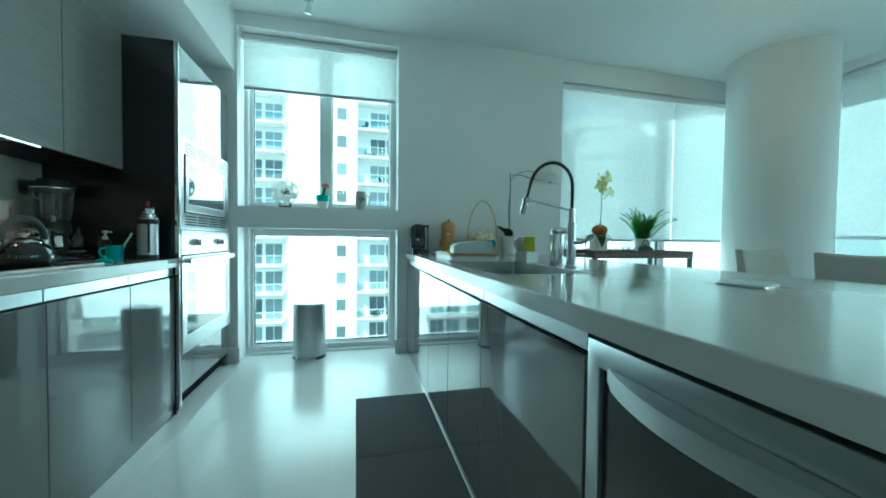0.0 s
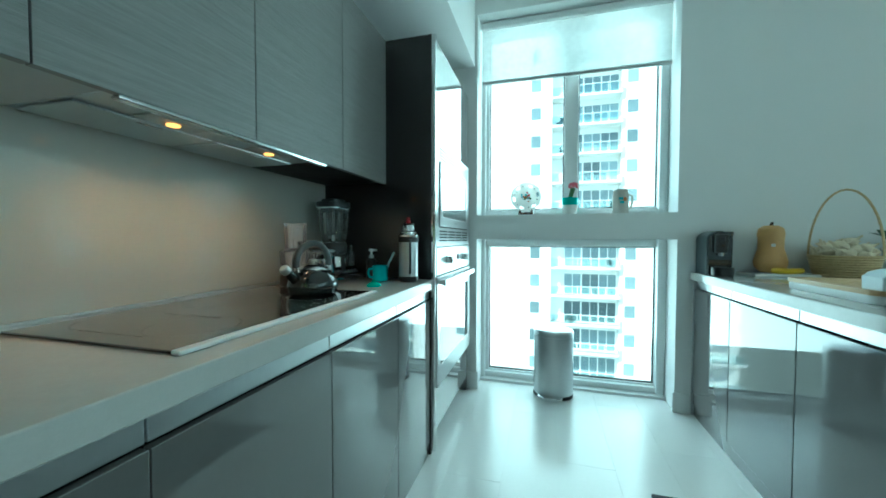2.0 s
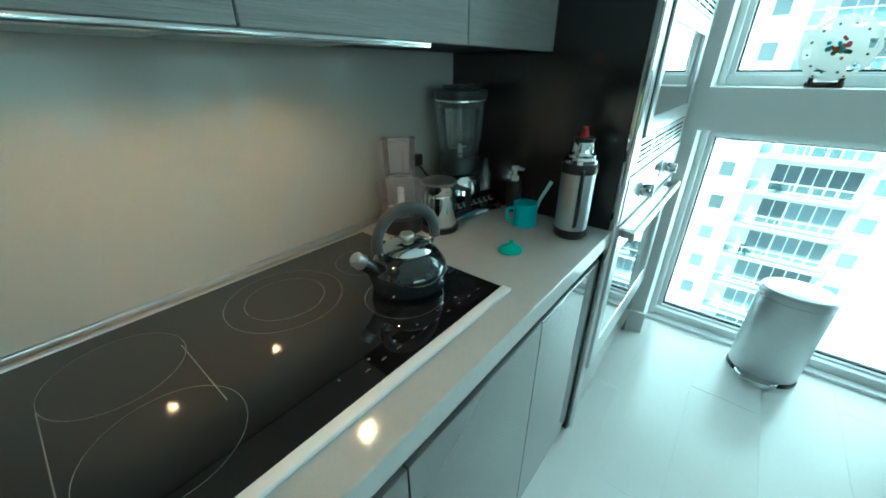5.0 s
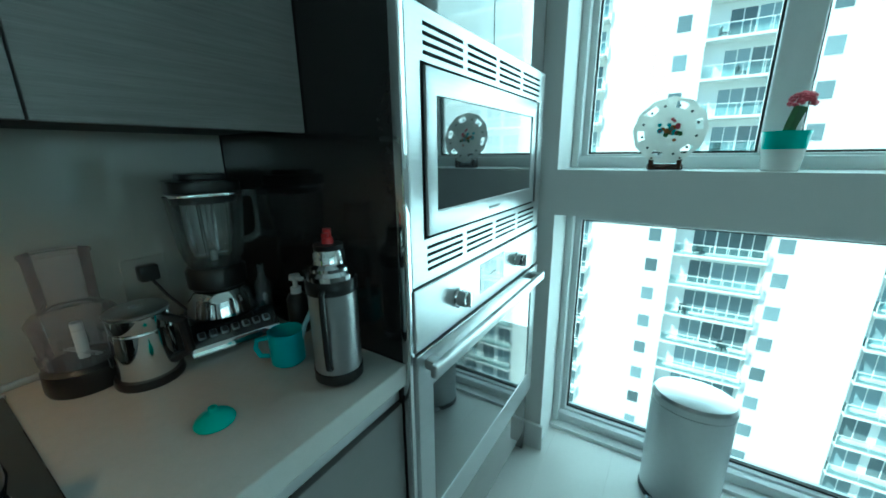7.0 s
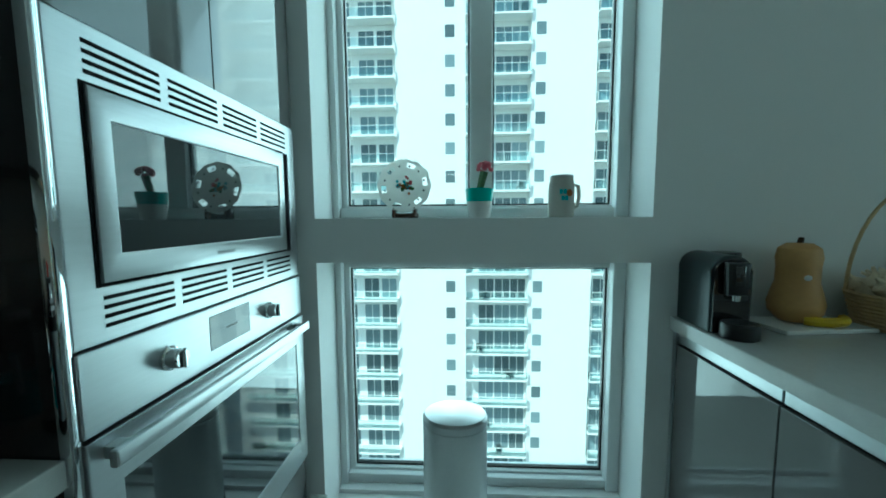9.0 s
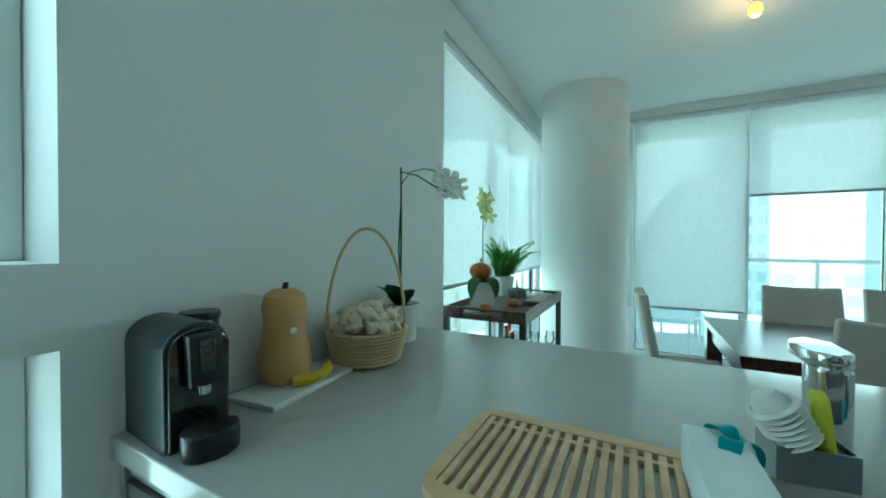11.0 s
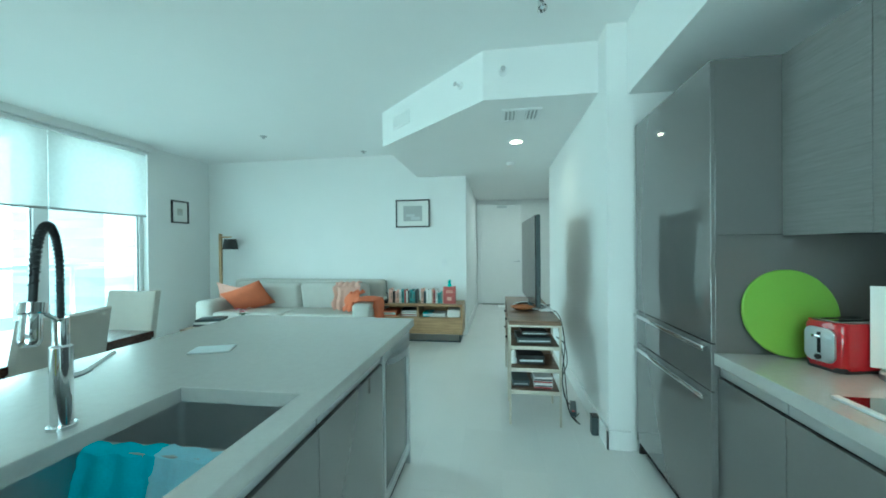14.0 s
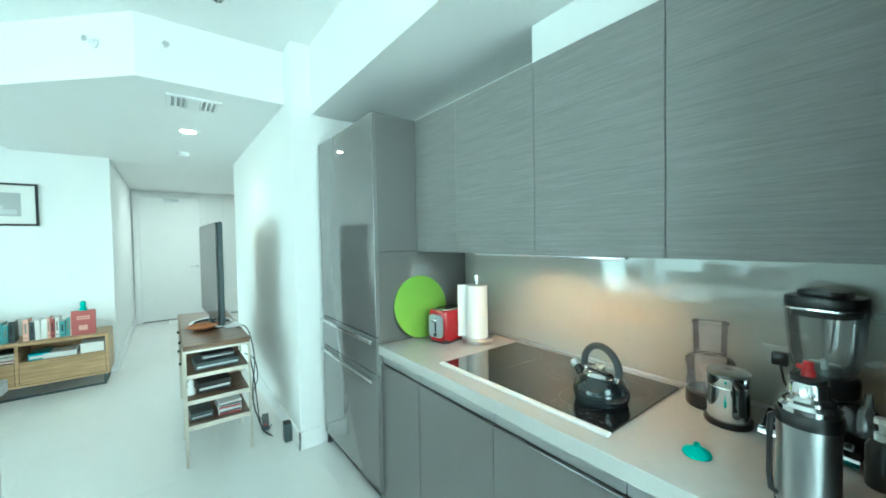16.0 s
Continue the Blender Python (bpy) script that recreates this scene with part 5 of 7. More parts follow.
def petal_flower(size, mat_count=5, rs=0):
    bm = bmesh.new()
    for i in range(mat_count):
        a = 2 * math.pi * i / mat_count + rs
        w = size * (0.62 if i % 2 else 0.42)
        rows = []
        for t, ww, lift in ((0.05, 0.1, 0.0), (0.35, 0.8, 0.06), (0.7, 1.0, 0.1), (0.95, 0.55, 0.03)):
            c = Vector((math.cos(a), math.sin(a), 0)) * t * size
            s = Vector((-math.sin(a), math.cos(a), 0)) * w * ww / 2
            rows.append((bm.verts.new(c - s), bm.verts.new(c + Vector((0, 0, lift * size))), bm.verts.new(c + s)))
        for r1, r2 in zip(rows, rows[1:]):
            bm.faces.new((r1[0], r1[1], r2[1], r2[0]))
            bm.faces.new((r1[1], r1[2], r2[2], r2[1]))
    return bm


def strap_leaf(length, width, bend, turn, lift=0.3):
    bm = bmesh.new()
    rows = []
    for i in range(9):
        t = i / 8
        w = width * math.sin(math.pi * min(1, 0.12 + 0.88 * t)) ** 0.7 * 0.5
        x, z = length * t * math.cos(lift - bend * t), length * t * math.sin(lift - bend * t)
        rows.append([bm.verts.new((x, -w, z + 0.15 * w)), bm.verts.new((x, 0, z)), bm.verts.new((x, w, z + 0.15 * w))])
    for a, b in zip(rows, rows[1:]):
        for j in range(2):
            bm.faces.new((a[j], a[j + 1], b[j + 1], b[j]))
    bmesh.ops.solidify(bm, geom=bm.faces[:], thickness=0.002)
    return moved(bm, pose(0, 0, 0, 0, 0, turn))


orc = thing("orchid", "white orchid with a long arching stem in a white pot", "orchid", pose(2.405, -0.105, TOP))
part("pot", lathe([(0, 0), (0.062, 0), (0.066, 0.004), (0.078, 0.145), (0.084, 0.148), (0.085, 0.162), (0.078, 0.162), (0.075, 0.145), (0, 0.14)], seg=32), "ceramic", orc)
part("soil", disc(0.074, 0.006, 0, 0, 0.139), "soil", orc)
part("stake", tube([(0, 0, 0.14), (0.002, 0, 0.45), (0.0, 0.0, 0.755)], 0.004), "stem", orc)
part("stem", join(tube([(0.008, 0, 0.15), (-0.012, 0.004, 0.4), (0.006, 0.004, 0.6), (0.0, 0, 0.735), (0.1, -0.02, 0.735), (0.2, -0.05, 0.70), (0.33, -0.085, 0.675), (0.44, -0.11, 0.655)], 0.0038), tube([(0.0, 0, 0.68), (0.06, -0.01, 0.745), (0.15, -0.03, 0.775), (0.22, -0.05, 0.77)], 0.0025)), "stem", orc)
for x, y, z, s, ry in ((0.26, -0.07, 0.72, 0.062, 65), (0.31, -0.085, 0.70, 0.066, 75), (0.35, -0.095, 0.735, 0.066, 80), (0.24, -0.06, 0.775, 0.05, 70), (0.37, -0.1, 0.70, 0.06, 95), (0.30, -0.075, 0.75, 0.05, 85)):
    part("flower", moved(petal_flower(s, 5, 0.3), pose(x, y, z, ry, 0, -50)), "petal", orc, "white orchid bloom")
for length, turn in ((0.17, 160), (0.19, 195), (0.15, 235), (0.11, 80)):
    part("leaf", moved(strap_leaf(length, 0.085, 0.35, turn, 1.0), pose(0, 0, 0.145)), "leaf", orc)

# Drying rack.
rack = thing("dish_rack", "bamboo slatted draining board on a white tray beside the sink", "dish rack", pose(1.718, -0.95, TOP))
RX, RY = 0.16, 0.24
part("tray", prism(rounded(-RX + 0.005, RX - 0.005, -RY + 0.005, RY - 0.005, 0.045), 0.0, 0.028, 0.004), "white", rack, "white plastic drip tray")
bm = bmesh.new()
outer, inner = rounded(-RX, RX, -RY, RY, 0.05), rounded(-RX + 0.034, 0.130, -0.142, 0.2165, 0.008)
loops = [[bm.verts.new((x, y, z)) for x, y in loop] for loop, z in ((outer, 0.029), (outer, 0.045), (inner, 0.045), (inner, 0.029))]
for a, b in zip(loops, loops[1:] + loops[:1]):
    for i in range(len(a)):
        bm.faces.new((a[i], a[(i + 1) % len(a)], b[(i + 1) % len(b)], b[i]))
part("rim", bm, "bamboo", rack)
slat = finish("slat", rbox(-0.1255, 0.1295, -0.0065, 0.0065, 0, 0.013, 0.002), "bamboo")
for i in range(16):
    shared("slat", slat, rack, (0.0, 0.2082 - i * 0.0226, 0.031))
part("cross_bar", rbox(0.098, 0.110, -0.141, 0.2155, 0.0285, 0.0425, 0.001), "bamboo", rack)
# Near-black strip that stands in for the shade inside the slot ends.
part("slot_shade_strip", rbox(0.111, 0.1295, -0.141, 0.2155, 0.0283, 0.0295), "void", rack, "dark strip standing in for the shade in the slot ends")

BIN_B, BIN_F = 0.072, 0.050
caddy_bin = thing("plastic_caddy", "frosted white plastic bin with a blue ribbon on the draining board", "bin", pose(1.70, -1.13, TOP + 0.0455, 0, 0, 3))
slope = [(-0.125, 0.0), (0.125, 0.0), (0.128, BIN_B), (0.03, BIN_B), (-0.03, BIN_B - 0.002), (-0.08, BIN_B - 0.007), (-0.11, BIN_F + 0.006), (-0.126, BIN_F - 0.008)]
part("tub", along_y(slope, -0.04, 0.04, 0.005), "frost", caddy_bin)
part("ribbon", join(strap_leaf(0.075, 0.034, 1.6, 20, 1.0), strap_leaf(0.07, 0.03, 1.4, 160, 0.9), strap_leaf(0.07, 0.024, 1.2, 300, 0.4)), "turq", caddy_bin, "shiny turquoise ribbon").location = (0.10, -0.025, BIN_B - 0.002)

cad = thing("sponge_caddy", "steel sponge caddy with a white brush and a yellow sponge", "caddy", pose(1.992, -1.29, TOP, 0, 0, 8))
part("floor_plate", rbox(-0.0365, 0.0365, -0.0545, 0.0545, 0.0005, 0.004), "satin", cad)
for x0, x1, y0, y1 in ((-0.04, -0.037, -0.058, 0.058), (0.037, 0.04, -0.058, 0.058), (-0.037, 0.037, -0.058, -0.055), (-0.037, 0.037, 0.055, 0.058)):
    part("side", rbox(x0, x1, y0, y1, 0.0, 0.062), "satin", cad)
part("inner_tray", rbox(-0.036, 0.036, -0.054, 0.054, 0.046, 0.05), "black", cad, "black plastic tray")
part("sponge", moved(rbox(-0.012, 0.012, -0.03, 0.03, 0, 0.1, 0.006), pose(0.0, -0.030, 0.05, 0, 6, 70)), "sponge", cad, "yellow sponge")
brush = part("brush", moved(lathe([(0, 0), (0.02, 0.002), (0.034, 0.03), (0.036, 0.06), (0.03, 0.095), (0.018, 0.115), (0, 0.12)], seg=28), pose(-0.006, 0.006, 0.052, -34, -6, 0)), "paper", cad, "white ruffled scrubbing puff")
for k in range(7):
    part("ruffle", moved(lathe([(0.033 + 0.003 * (k % 2), 0), (0.042, 0.005), (0.033, 0.010)], seg=28), pose(-0.006, 0.006, 0.052, -34, -6, 0) @ pose(0, 0, 0.011 * k + 0.016)), "paper", brush)

dsp = thing("soap_dispenser", "chrome sensor soap dispenser behind the sink", "soap dispenser", pose(2.16, -1.37, TOP, 0, 0, 180))
part("body", prism(rounded(-0.02, 0.055, -0.035, 0.035, 0.025), 0, 0.17, 0.008), "chrome", dsp)
part("head", moved(prism(rounded(-0.105, 0.058, -0.036, 0.036, 0.03), 0.17, 0.2, 0.01), pose(0, 0, 0)), "chrome", dsp)
part("window", rbox(-0.0215, -0.0195, -0.02, 0.02, 0.05, 0.13), "blackglass", dsp, "dark sensor window")
part("nozzle", lathe([(0.008, 0.158), (0.008, 0.171), (0, 0.171)], -0.085), "black", dsp)


def cloth_over(w, l1, l2, seed):
    """A towel folded over an edge along x, with soft creases."""
    rr = random.Random(seed)
    bm = bmesh.new()
    n, m = 14, 18
    grid = []
    for j in range(m + 1):
        s = -l1 + (l1 + l2) * j / m
        row = []
        for i in range(n + 1):
            u = (i / n - 0.5) * w
            wave = 0.008 * math.sin(9 * i / n * 2 + seed) * min(1, abs(s) / 0.08)
            if abs(s) < 0.025:
                y, z = s, 0.006 * math.cos(s / 0.025 * 1.5)
            else:
                y, z = math.copysign(0.025 + 0.12 * (abs(s) - 0.025) * (1 + 0.5 * i / n), s), -(abs(s) - 0.025)
            row.append(bm.verts.new((u * (1 + 0.1 * abs(s) / l1) + 0.004 * rr.uniform(-1, 1), y + wave, z + 0.003 * math.sin(i))))
        grid.append(row)
    for a, b in zip(grid, grid[1:]):
        for i in range(n):
            bm.faces.new((a[i], a[i + 1], b[i + 1], b[i]))
    bmesh.ops.solidify(bm, geom=bm.faces[:], thickness=0.005)
    return bm


one("dish_cloth", cloth_over(0.20, 0.07, 0.15, 1), "cloth_t", "turquoise cloth hung over the sink divider", "cloth", pose(1.85, -1.719, 0.860, 0, 0, 4))
one("dish_cloth", cloth_over(0.18, 0.065, 0.12, 4), "cloth_l", "pale blue cloth hung over the sink divider", "cloth", pose(1.655, -1.719, 0.860, 0, 0, -4))
tab = thing("tablet", "thin pale tablet lying on the island worktop", "tablet", pose(2.19, -2.39, TOP, 0, 0, 22))
part("shell", prism(rounded(-0.085, 0.085, -0.06, 0.06, 0.012), 0.0, 0.005, 0.0015), "satin", tab)
part("glass", prism(rounded(-0.081, 0.081, -0.056, 0.056, 0.01), 0.0052, 0.006), "frost", tab)

# ---- floor things and the ledge ----
bin2 = thing("pedal_bin", "half-round brushed steel pedal bin in front of the window", "trash can", pose(0.62, 0.052, 0))


def oval(r, d=0.8, n=40):
    return [(r * math.cos(2 * math.pi * i / n), d * r * math.sin(2 * math.pi * i / n)) for i in range(n)]


part("body", prism(oval(0.135), 0.0245, 0.43, 0.004), "satin", bin2)
part("foot", prism(oval(0.138), 0.0, 0.024, 0.005), "black", bin2)
part("lid_band", prism(oval(0.136), 0.433, 0.462, 0.004), "satin", bin2)
part("lid", lathe([(0.136, 0.46), (0.128, 0.474), (0.09, 0.486), (0.04, 0.491), (0, 0.492)], seg=40, squash=0.8), "steel", bin2)
part("pedal", prism([(-0.105, -0.092)] + [(-0.02 - 0.085 * math.cos(radians(a)), -0.095 - 0.062 * math.sin(radians(a))) for a in range(8, 173, 12)] + [(0.065, -0.092)], 0.008, 0.032, 0.006), "chrome", bin2, "chrome foot pedal")

kitchen_mat = thing("kitchen_mat", "dark grey ribbed kitchen mat on the floor beside the island", "mat")
for y0, y1 in ((-1.543, -0.90), (-2.2, -1.547)):
    part("panel", prism(rounded(1.012, 1.463, y0, y1, 0.006), 0.0005, 0.008, 0.002), "rug", kitchen_mat)
part("fold", rbox(1.014, 1.461, -1.5465, -1.5435, 0.0005, 0.0055), "rug", kitchen_mat)

plate = thing("decorative_plate", "pierced white porcelain plate with painted flowers on a wooden stand", "plate", pose(0.418, 0.075, 1.2905))
bm = bmesh.new()
N = 48
rings = []
for r, z in ((0.0, 0.0), (0.045, 0.0), (0.06, 0.004), (0.075, 0.008), (0.095, 0.012), (0.108, 0.014)):
    rings.append([bm.verts.new((r * (1 + (0.02 * math.cos(24 * math.pi * i / N) if r > 0.1 else 0)) * math.cos(2 * math.pi * i / N), r * (1 + (0.02 * math.cos(24 * math.pi * i / N) if r > 0.1 else 0)) * math.sin(2 * math.pi * i / N), z)) for i in range(N)] if r else [bm.verts.new((0, 0, 0))])
for a, b in zip(rings, rings[1:]):
    for i in range(N):
        q = (i + 1) % N
        if len(a) == 1:
            bm.faces.new((a[0], b[i], b[q]))
        elif not (abs(b[0].co.x - 0.095) < 0.002 and i % 8 in (0, 1, 2)):
            bm.faces.new((a[i], a[q], b[q], b[i]))
bmesh.ops.solidify(bm, geom=bm.faces[:], thickness=0.003)
part("dish", moved(bm, pose(0, 0, 0.13, 80, 0, 0)), "ceramic", plate)
rng = random.Random(8)
for i in range(24):
    a, rr = rng.uniform(0, 6.28), 0.004 + 0.036 * rng.random()
    part("painted_flower", moved(disc(rng.uniform(0.005, 0.010), 0.0015, seg=7, e=0.0005), pose(0, 0, 0.13, 80, 0, 0) @ pose(rr * math.cos(a), rr * math.sin(a), 0.0005)), ("petal_p", "leaf", "turq", "pumpkin")[i % 4], plate)
for i in range(12):
    a = 2 * math.pi * (i + 0.5) / 12
    part("painted_dot", moved(disc(0.0045, 0.0015, seg=8, e=0.0005), pose(0, 0, 0.13, 80, 0, 0) @ pose(0.082 * math.cos(a), 0.082 * math.sin(a), 0.0105)), "tvback", plate)
part("stand", join(moved(rbox(-0.055, 0.055, -0.012, 0.012, 0.0, 0.022, 0.006), pose(0, 0, 0)), rbox(-0.05, -0.034, -0.03, 0.02, 0, 0.045, 0.006), rbox(0.034, 0.05, -0.03, 0.02, 0, 0.045, 0.006)), "mahogany", plate, "small dark wooden stand")

cac = thing("potted_cactus", "grafted pink cactus in a teal and cream pot", "cactus", pose(0.722, 0.085, 1.2905))
part("pot", lathe([(0, 0), (0.042, 0), (0.045, 0.004), (0.052, 0.065), (0, 0.065)], seg=32), "ceramic", cac, "cream lower pot")
part("pot_rim", lathe([(0.052, 0.065), (0.0575, 0.117), (0.053, 0.117), (0.05, 0.1), (0, 0.1)], seg=32), "teal", cac, "teal glazed upper band")
part("trunk", join(tube([(0, 0, 0.1), (0.008, 0, 0.14), (0.02, 0, 0.185)], 0.014, 5, 0.017)), "leaf", cac)
bits = []
for i in range(70):
    a, b = rng.uniform(0, 6.28), rng.uniform(-0.5, 1.5)
    v = Vector((math.cos(a) * math.cos(b), math.sin(a) * math.cos(b), math.sin(b) * 0.75)) * 0.03
    bits.append(lathe([(0, -0.006), (0.006, -0.003), (0.007, 0.002), (0, 0.007)], 0.022 + v.x, v.y, 0.2 + v.z, 7))
part("bloom", join(*bits), "petal_p", cac, "crinkled pink top")

mug = thing("stein", "grey stoneware beer mug with a small blue and red emblem", "mug", pose(1.05, 0.085, 1.2905, 0, 0, 15))
part("body", lathe([(0, 0), (0.046, 0), (0.05, 0.006), (0.05, 0.12), (0.046, 0.14), (0.045, 0.155), (0.047, 0.162), (0.042, 0.162), (0, 0.155)], seg=32), "linen", mug)
part("rim", lathe([(0.0465, 0.158), (0.048, 0.163), (0.0455, 0.166), (0.043, 0.163)], seg=32), "satin", mug)
part("handle", tube([(0.048, 0, 0.13), (0.075, 0, 0.125), (0.08, 0, 0.08), (0.07, 0, 0.045), (0.049, 0, 0.035)], 0.008), "linen", mug)
part("emblem", join(*[moved(rbox(-0.006, 0.006, -0.001, 0.001, -0.009, 0.009), pose(0.0507 * math.cos(radians(a)), 0.0507 * math.sin(radians(a)), z, 0, 0, a + 90)) for a, z in ((-120, 0.1), (-104, 0.1), (-112, 0.075), (-96, 0.075))]), "turq", mug, "small blue emblem")
part("emblem_red", moved(disc(0.014, 0.002, seg=14), pose(0.049 * math.cos(radians(-82)), 0.049 * math.sin(radians(-82)), 0.095, 90, 0, 8)), "pumpkin", mug, "small red emblem")


# ---- bar cart by the dining window ----
cart = thing("bar_cart", "grey-brown wooden bar cart with a lower shelf of glasses", "bar cart", pose(3.05, -0.485, 0))
CW, CD, CH = 1.07, 0.52, 0.955
for x in (0.02, CW - 0.02):
    for y in (0.02, CD - 0.02):
        part("leg", rbox(x - 0.018, x + 0.018, y - 0.018, y + 0.018, 0.05, CH - 0.06, 0.003), "tvback", cart, "grey metal leg")
        w = part("wheel", moved(disc(0.025, 0.018), pose(x - 0.009, y, 0.0255, 0, 90, 0)), "black", cart)
part("tray_floor", rbox(0.02, CW - 0.02, 0.02, CD - 0.02, CH - 0.055, CH - 0.04, 0.002), "cartwood", cart)
for y0, y1 in ((0.0, 0.018), (CD - 0.018, CD)):
    part("tray_side", rbox(0, CW, y0, y1, CH - 0.07, CH, 0.003), "cartwood", cart)
for x0, x1 in ((0.0, 0.018), (CW - 0.018, CW)):
    part("tray_end", join(rbox(x0, x1, 0.018, 0.14, CH - 0.07, CH, 0.003), rbox(x0, x1, CD - 0.14, CD - 0.018, CH - 0.07, CH, 0.003), rbox(x0, x1, 0.14, CD - 0.14, CH - 0.07, CH - 0.045, 0.002), rbox(x0, x1, 0.14, CD - 0.14, CH - 0.012, CH, 0.002)), "cartwood", cart)
part("lower_shelf", rbox(0.01, CW - 0.01, 0.01, CD - 0.01, 0.42, 0.445, 0.003), "cartwood", cart)
part("lower_lip", join(rbox(0.0, CW, -0.002, 0.01, 0.42, 0.475, 0.002), rbox(0.0, CW, CD - 0.01, CD + 0.002, 0.42, 0.475, 0.002), rbox(-0.002, 0.01, 0.01, CD - 0.01, 0.42, 0.475, 0.002), rbox(CW - 0.01, CW + 0.002, 0.01, CD - 0.01, 0.42, 0.475, 0.002)), "cartwood", cart)

glass_ = thing("wine_glass", "clear stemmed wine glass on the lower shelf of the cart", "glass", group="glasses on the cart")
part("bowl", lathe([(0.004, 0.09), (0.03, 0.11), (0.037, 0.14), (0.031, 0.2)], seg=16), "clear", glass_)
part("stem", lathe([(0.032, 0), (0.03, 0.003), (0.005, 0.008), (0.004, 0.09)], seg=12), "clear", glass_)
rng = random.Random(11)
first = True
for x, y in ((3.22, -0.40), (3.32, -0.34), (3.26, -0.24), (3.40, -0.42), (3.46, -0.3), (3.36, -0.18), (3.55, -0.4), (3.9, -0.4), (4.0, -0.32), (4.08, -0.42), (3.95, -0.2)):
    m = pose(x - 0.08, y, 0.446, 0, 0, rng.uniform(0, 360))
    if first:
        glass_.matrix_world = m
        first = False
    else:
        copy_thing(glass_, m)
for x, y, h, material, label in ((3.64, -0.25, 0.27, "black", "dark wine bottle on the lower shelf of the cart"), (3.72, -0.18, 0.29, "leaf", "green wine bottle on the lower shelf of the cart"), (3.80, -0.27, 0.25, "clear", "clear spirits bottle on the lower shelf of the cart"), (3.86, -0.16, 0.28, "pumpkin", "amber liquor bottle on the lower shelf of the cart")):
    b = thing("bottle", label, "bottle", pose(x - 0.08, y, 0.446))
    part("glass", lathe([(0, 0), (0.034, 0), (0.037, 0.004), (0.037, h * 0.58), (0.03, h * 0.68), (0.013, h * 0.75), (0.013, h), (0, h)], seg=20), material, b)
    part("label", lathe([(0.0375, h * 0.2), (0.0375, h * 0.48)], seg=20), "paper", b, "pale paper label")
    part("cap", lathe([(0.0145, h * 0.92), (0.0145, h + 0.004), (0, h + 0.004)], seg=12), "toaster", b)
one("magazine", rbox(-0.14, 0.14, -0.1, 0.1, 0, 0.012, 0.001), "pink", "pale magazine lying on the lower shelf of the cart", "magazine", pose(3.44, -0.2, 0.446, 0, 0, 15))

TRAY = CH - 0.0395
o2 = thing("orchid", "yellow orchid in a square white pot on the cart", "orchid", pose(3.37, -0.10, TRAY) @ Matrix.Scale(1.18, 4))
part("pot", prism(rounded(-0.055, 0.055, -0.055, 0.055, 0.01), 0, 0.14, 0.004), "ceramic", o2)
part("soil", prism(rounded(-0.05, 0.05, -0.05, 0.05, 0.01), 0.1401, 0.144), "soil", o2)
part("stem", join(tube([(0.01, 0, 0.14), (0.03, 0.01, 0.4), (0.02, 0.0, 0.58), (0.06, -0.02, 0.66)], 0.003), tube([(0.03, 0, 0.45), (0.1, 0.0, 0.52)], 0.002)), "stem", o2)
for i, (x, y, z) in enumerate(((0.02, 0, 0.6), (0.05, -0.01, 0.62), (0.0, -0.01, 0.56), (0.04, 0.01, 0.55), (0.07, -0.02, 0.66), (0.01, 0.01, 0.64), (0.03, 0, 0.52), (0.11, 0, 0.525))):
    part("flower", moved(petal_flower(0.054, 5, i), pose(x, y, z, 70, 0, -60 + 20 * i)), "petal_y", o2, "pale yellow orchid bloom")
for length, turn in ((0.15, 170), (0.15, 330), (0.13, 250), (0.12, 80)):
    part("leaf", moved(strap_leaf(length, 0.075, 1.7, turn, 0.95), pose(0, 0, 0.14)), "leaf", o2)
pum = thing("pumpkin", "small orange decorative pumpkin resting on the orchid pot", "pumpkin", pose(3.40, -0.075, TRAY + 0.172) @ Matrix.Scale(0.85, 4))
bm = bmesh.new()
bmesh.ops.create_uvsphere(bm, u_segments=40, v_segments=18, radius=0.09)
for v in bm.verts:
    a = math.atan2(v.co.y, v.co.x)
    k = 1 - 0.07 * abs(math.sin(5 * a))
    v.co = Vector((v.co.x * k, v.co.y * k, v.co.z * 0.78 + 0.07))
part("flesh", bm, "pumpkin", pum)
part("stalk", tube([(0, 0, 0.13), (0.006, 0, 0.155), (0.016, 0, 0.17)], 0.008, 6), "stem", pum)
one("pumpkin", lathe([(0, 0), (0.03, 0.003), (0.042, 0.025), (0.03, 0.048), (0, 0.052)], seg=20), "pumpkin", "tiny orange gourd on the cart", "pumpkin", pose(3.17, -0.2, TRAY))
one("pumpkin", lathe([(0, 0), (0.03, 0.003), (0.042, 0.025), (0.03, 0.048), (0, 0.052)], seg=20), "pumpkin", "tiny orange gourd on the cart", "pumpkin", pose(3.42, -0.30, TRAY))

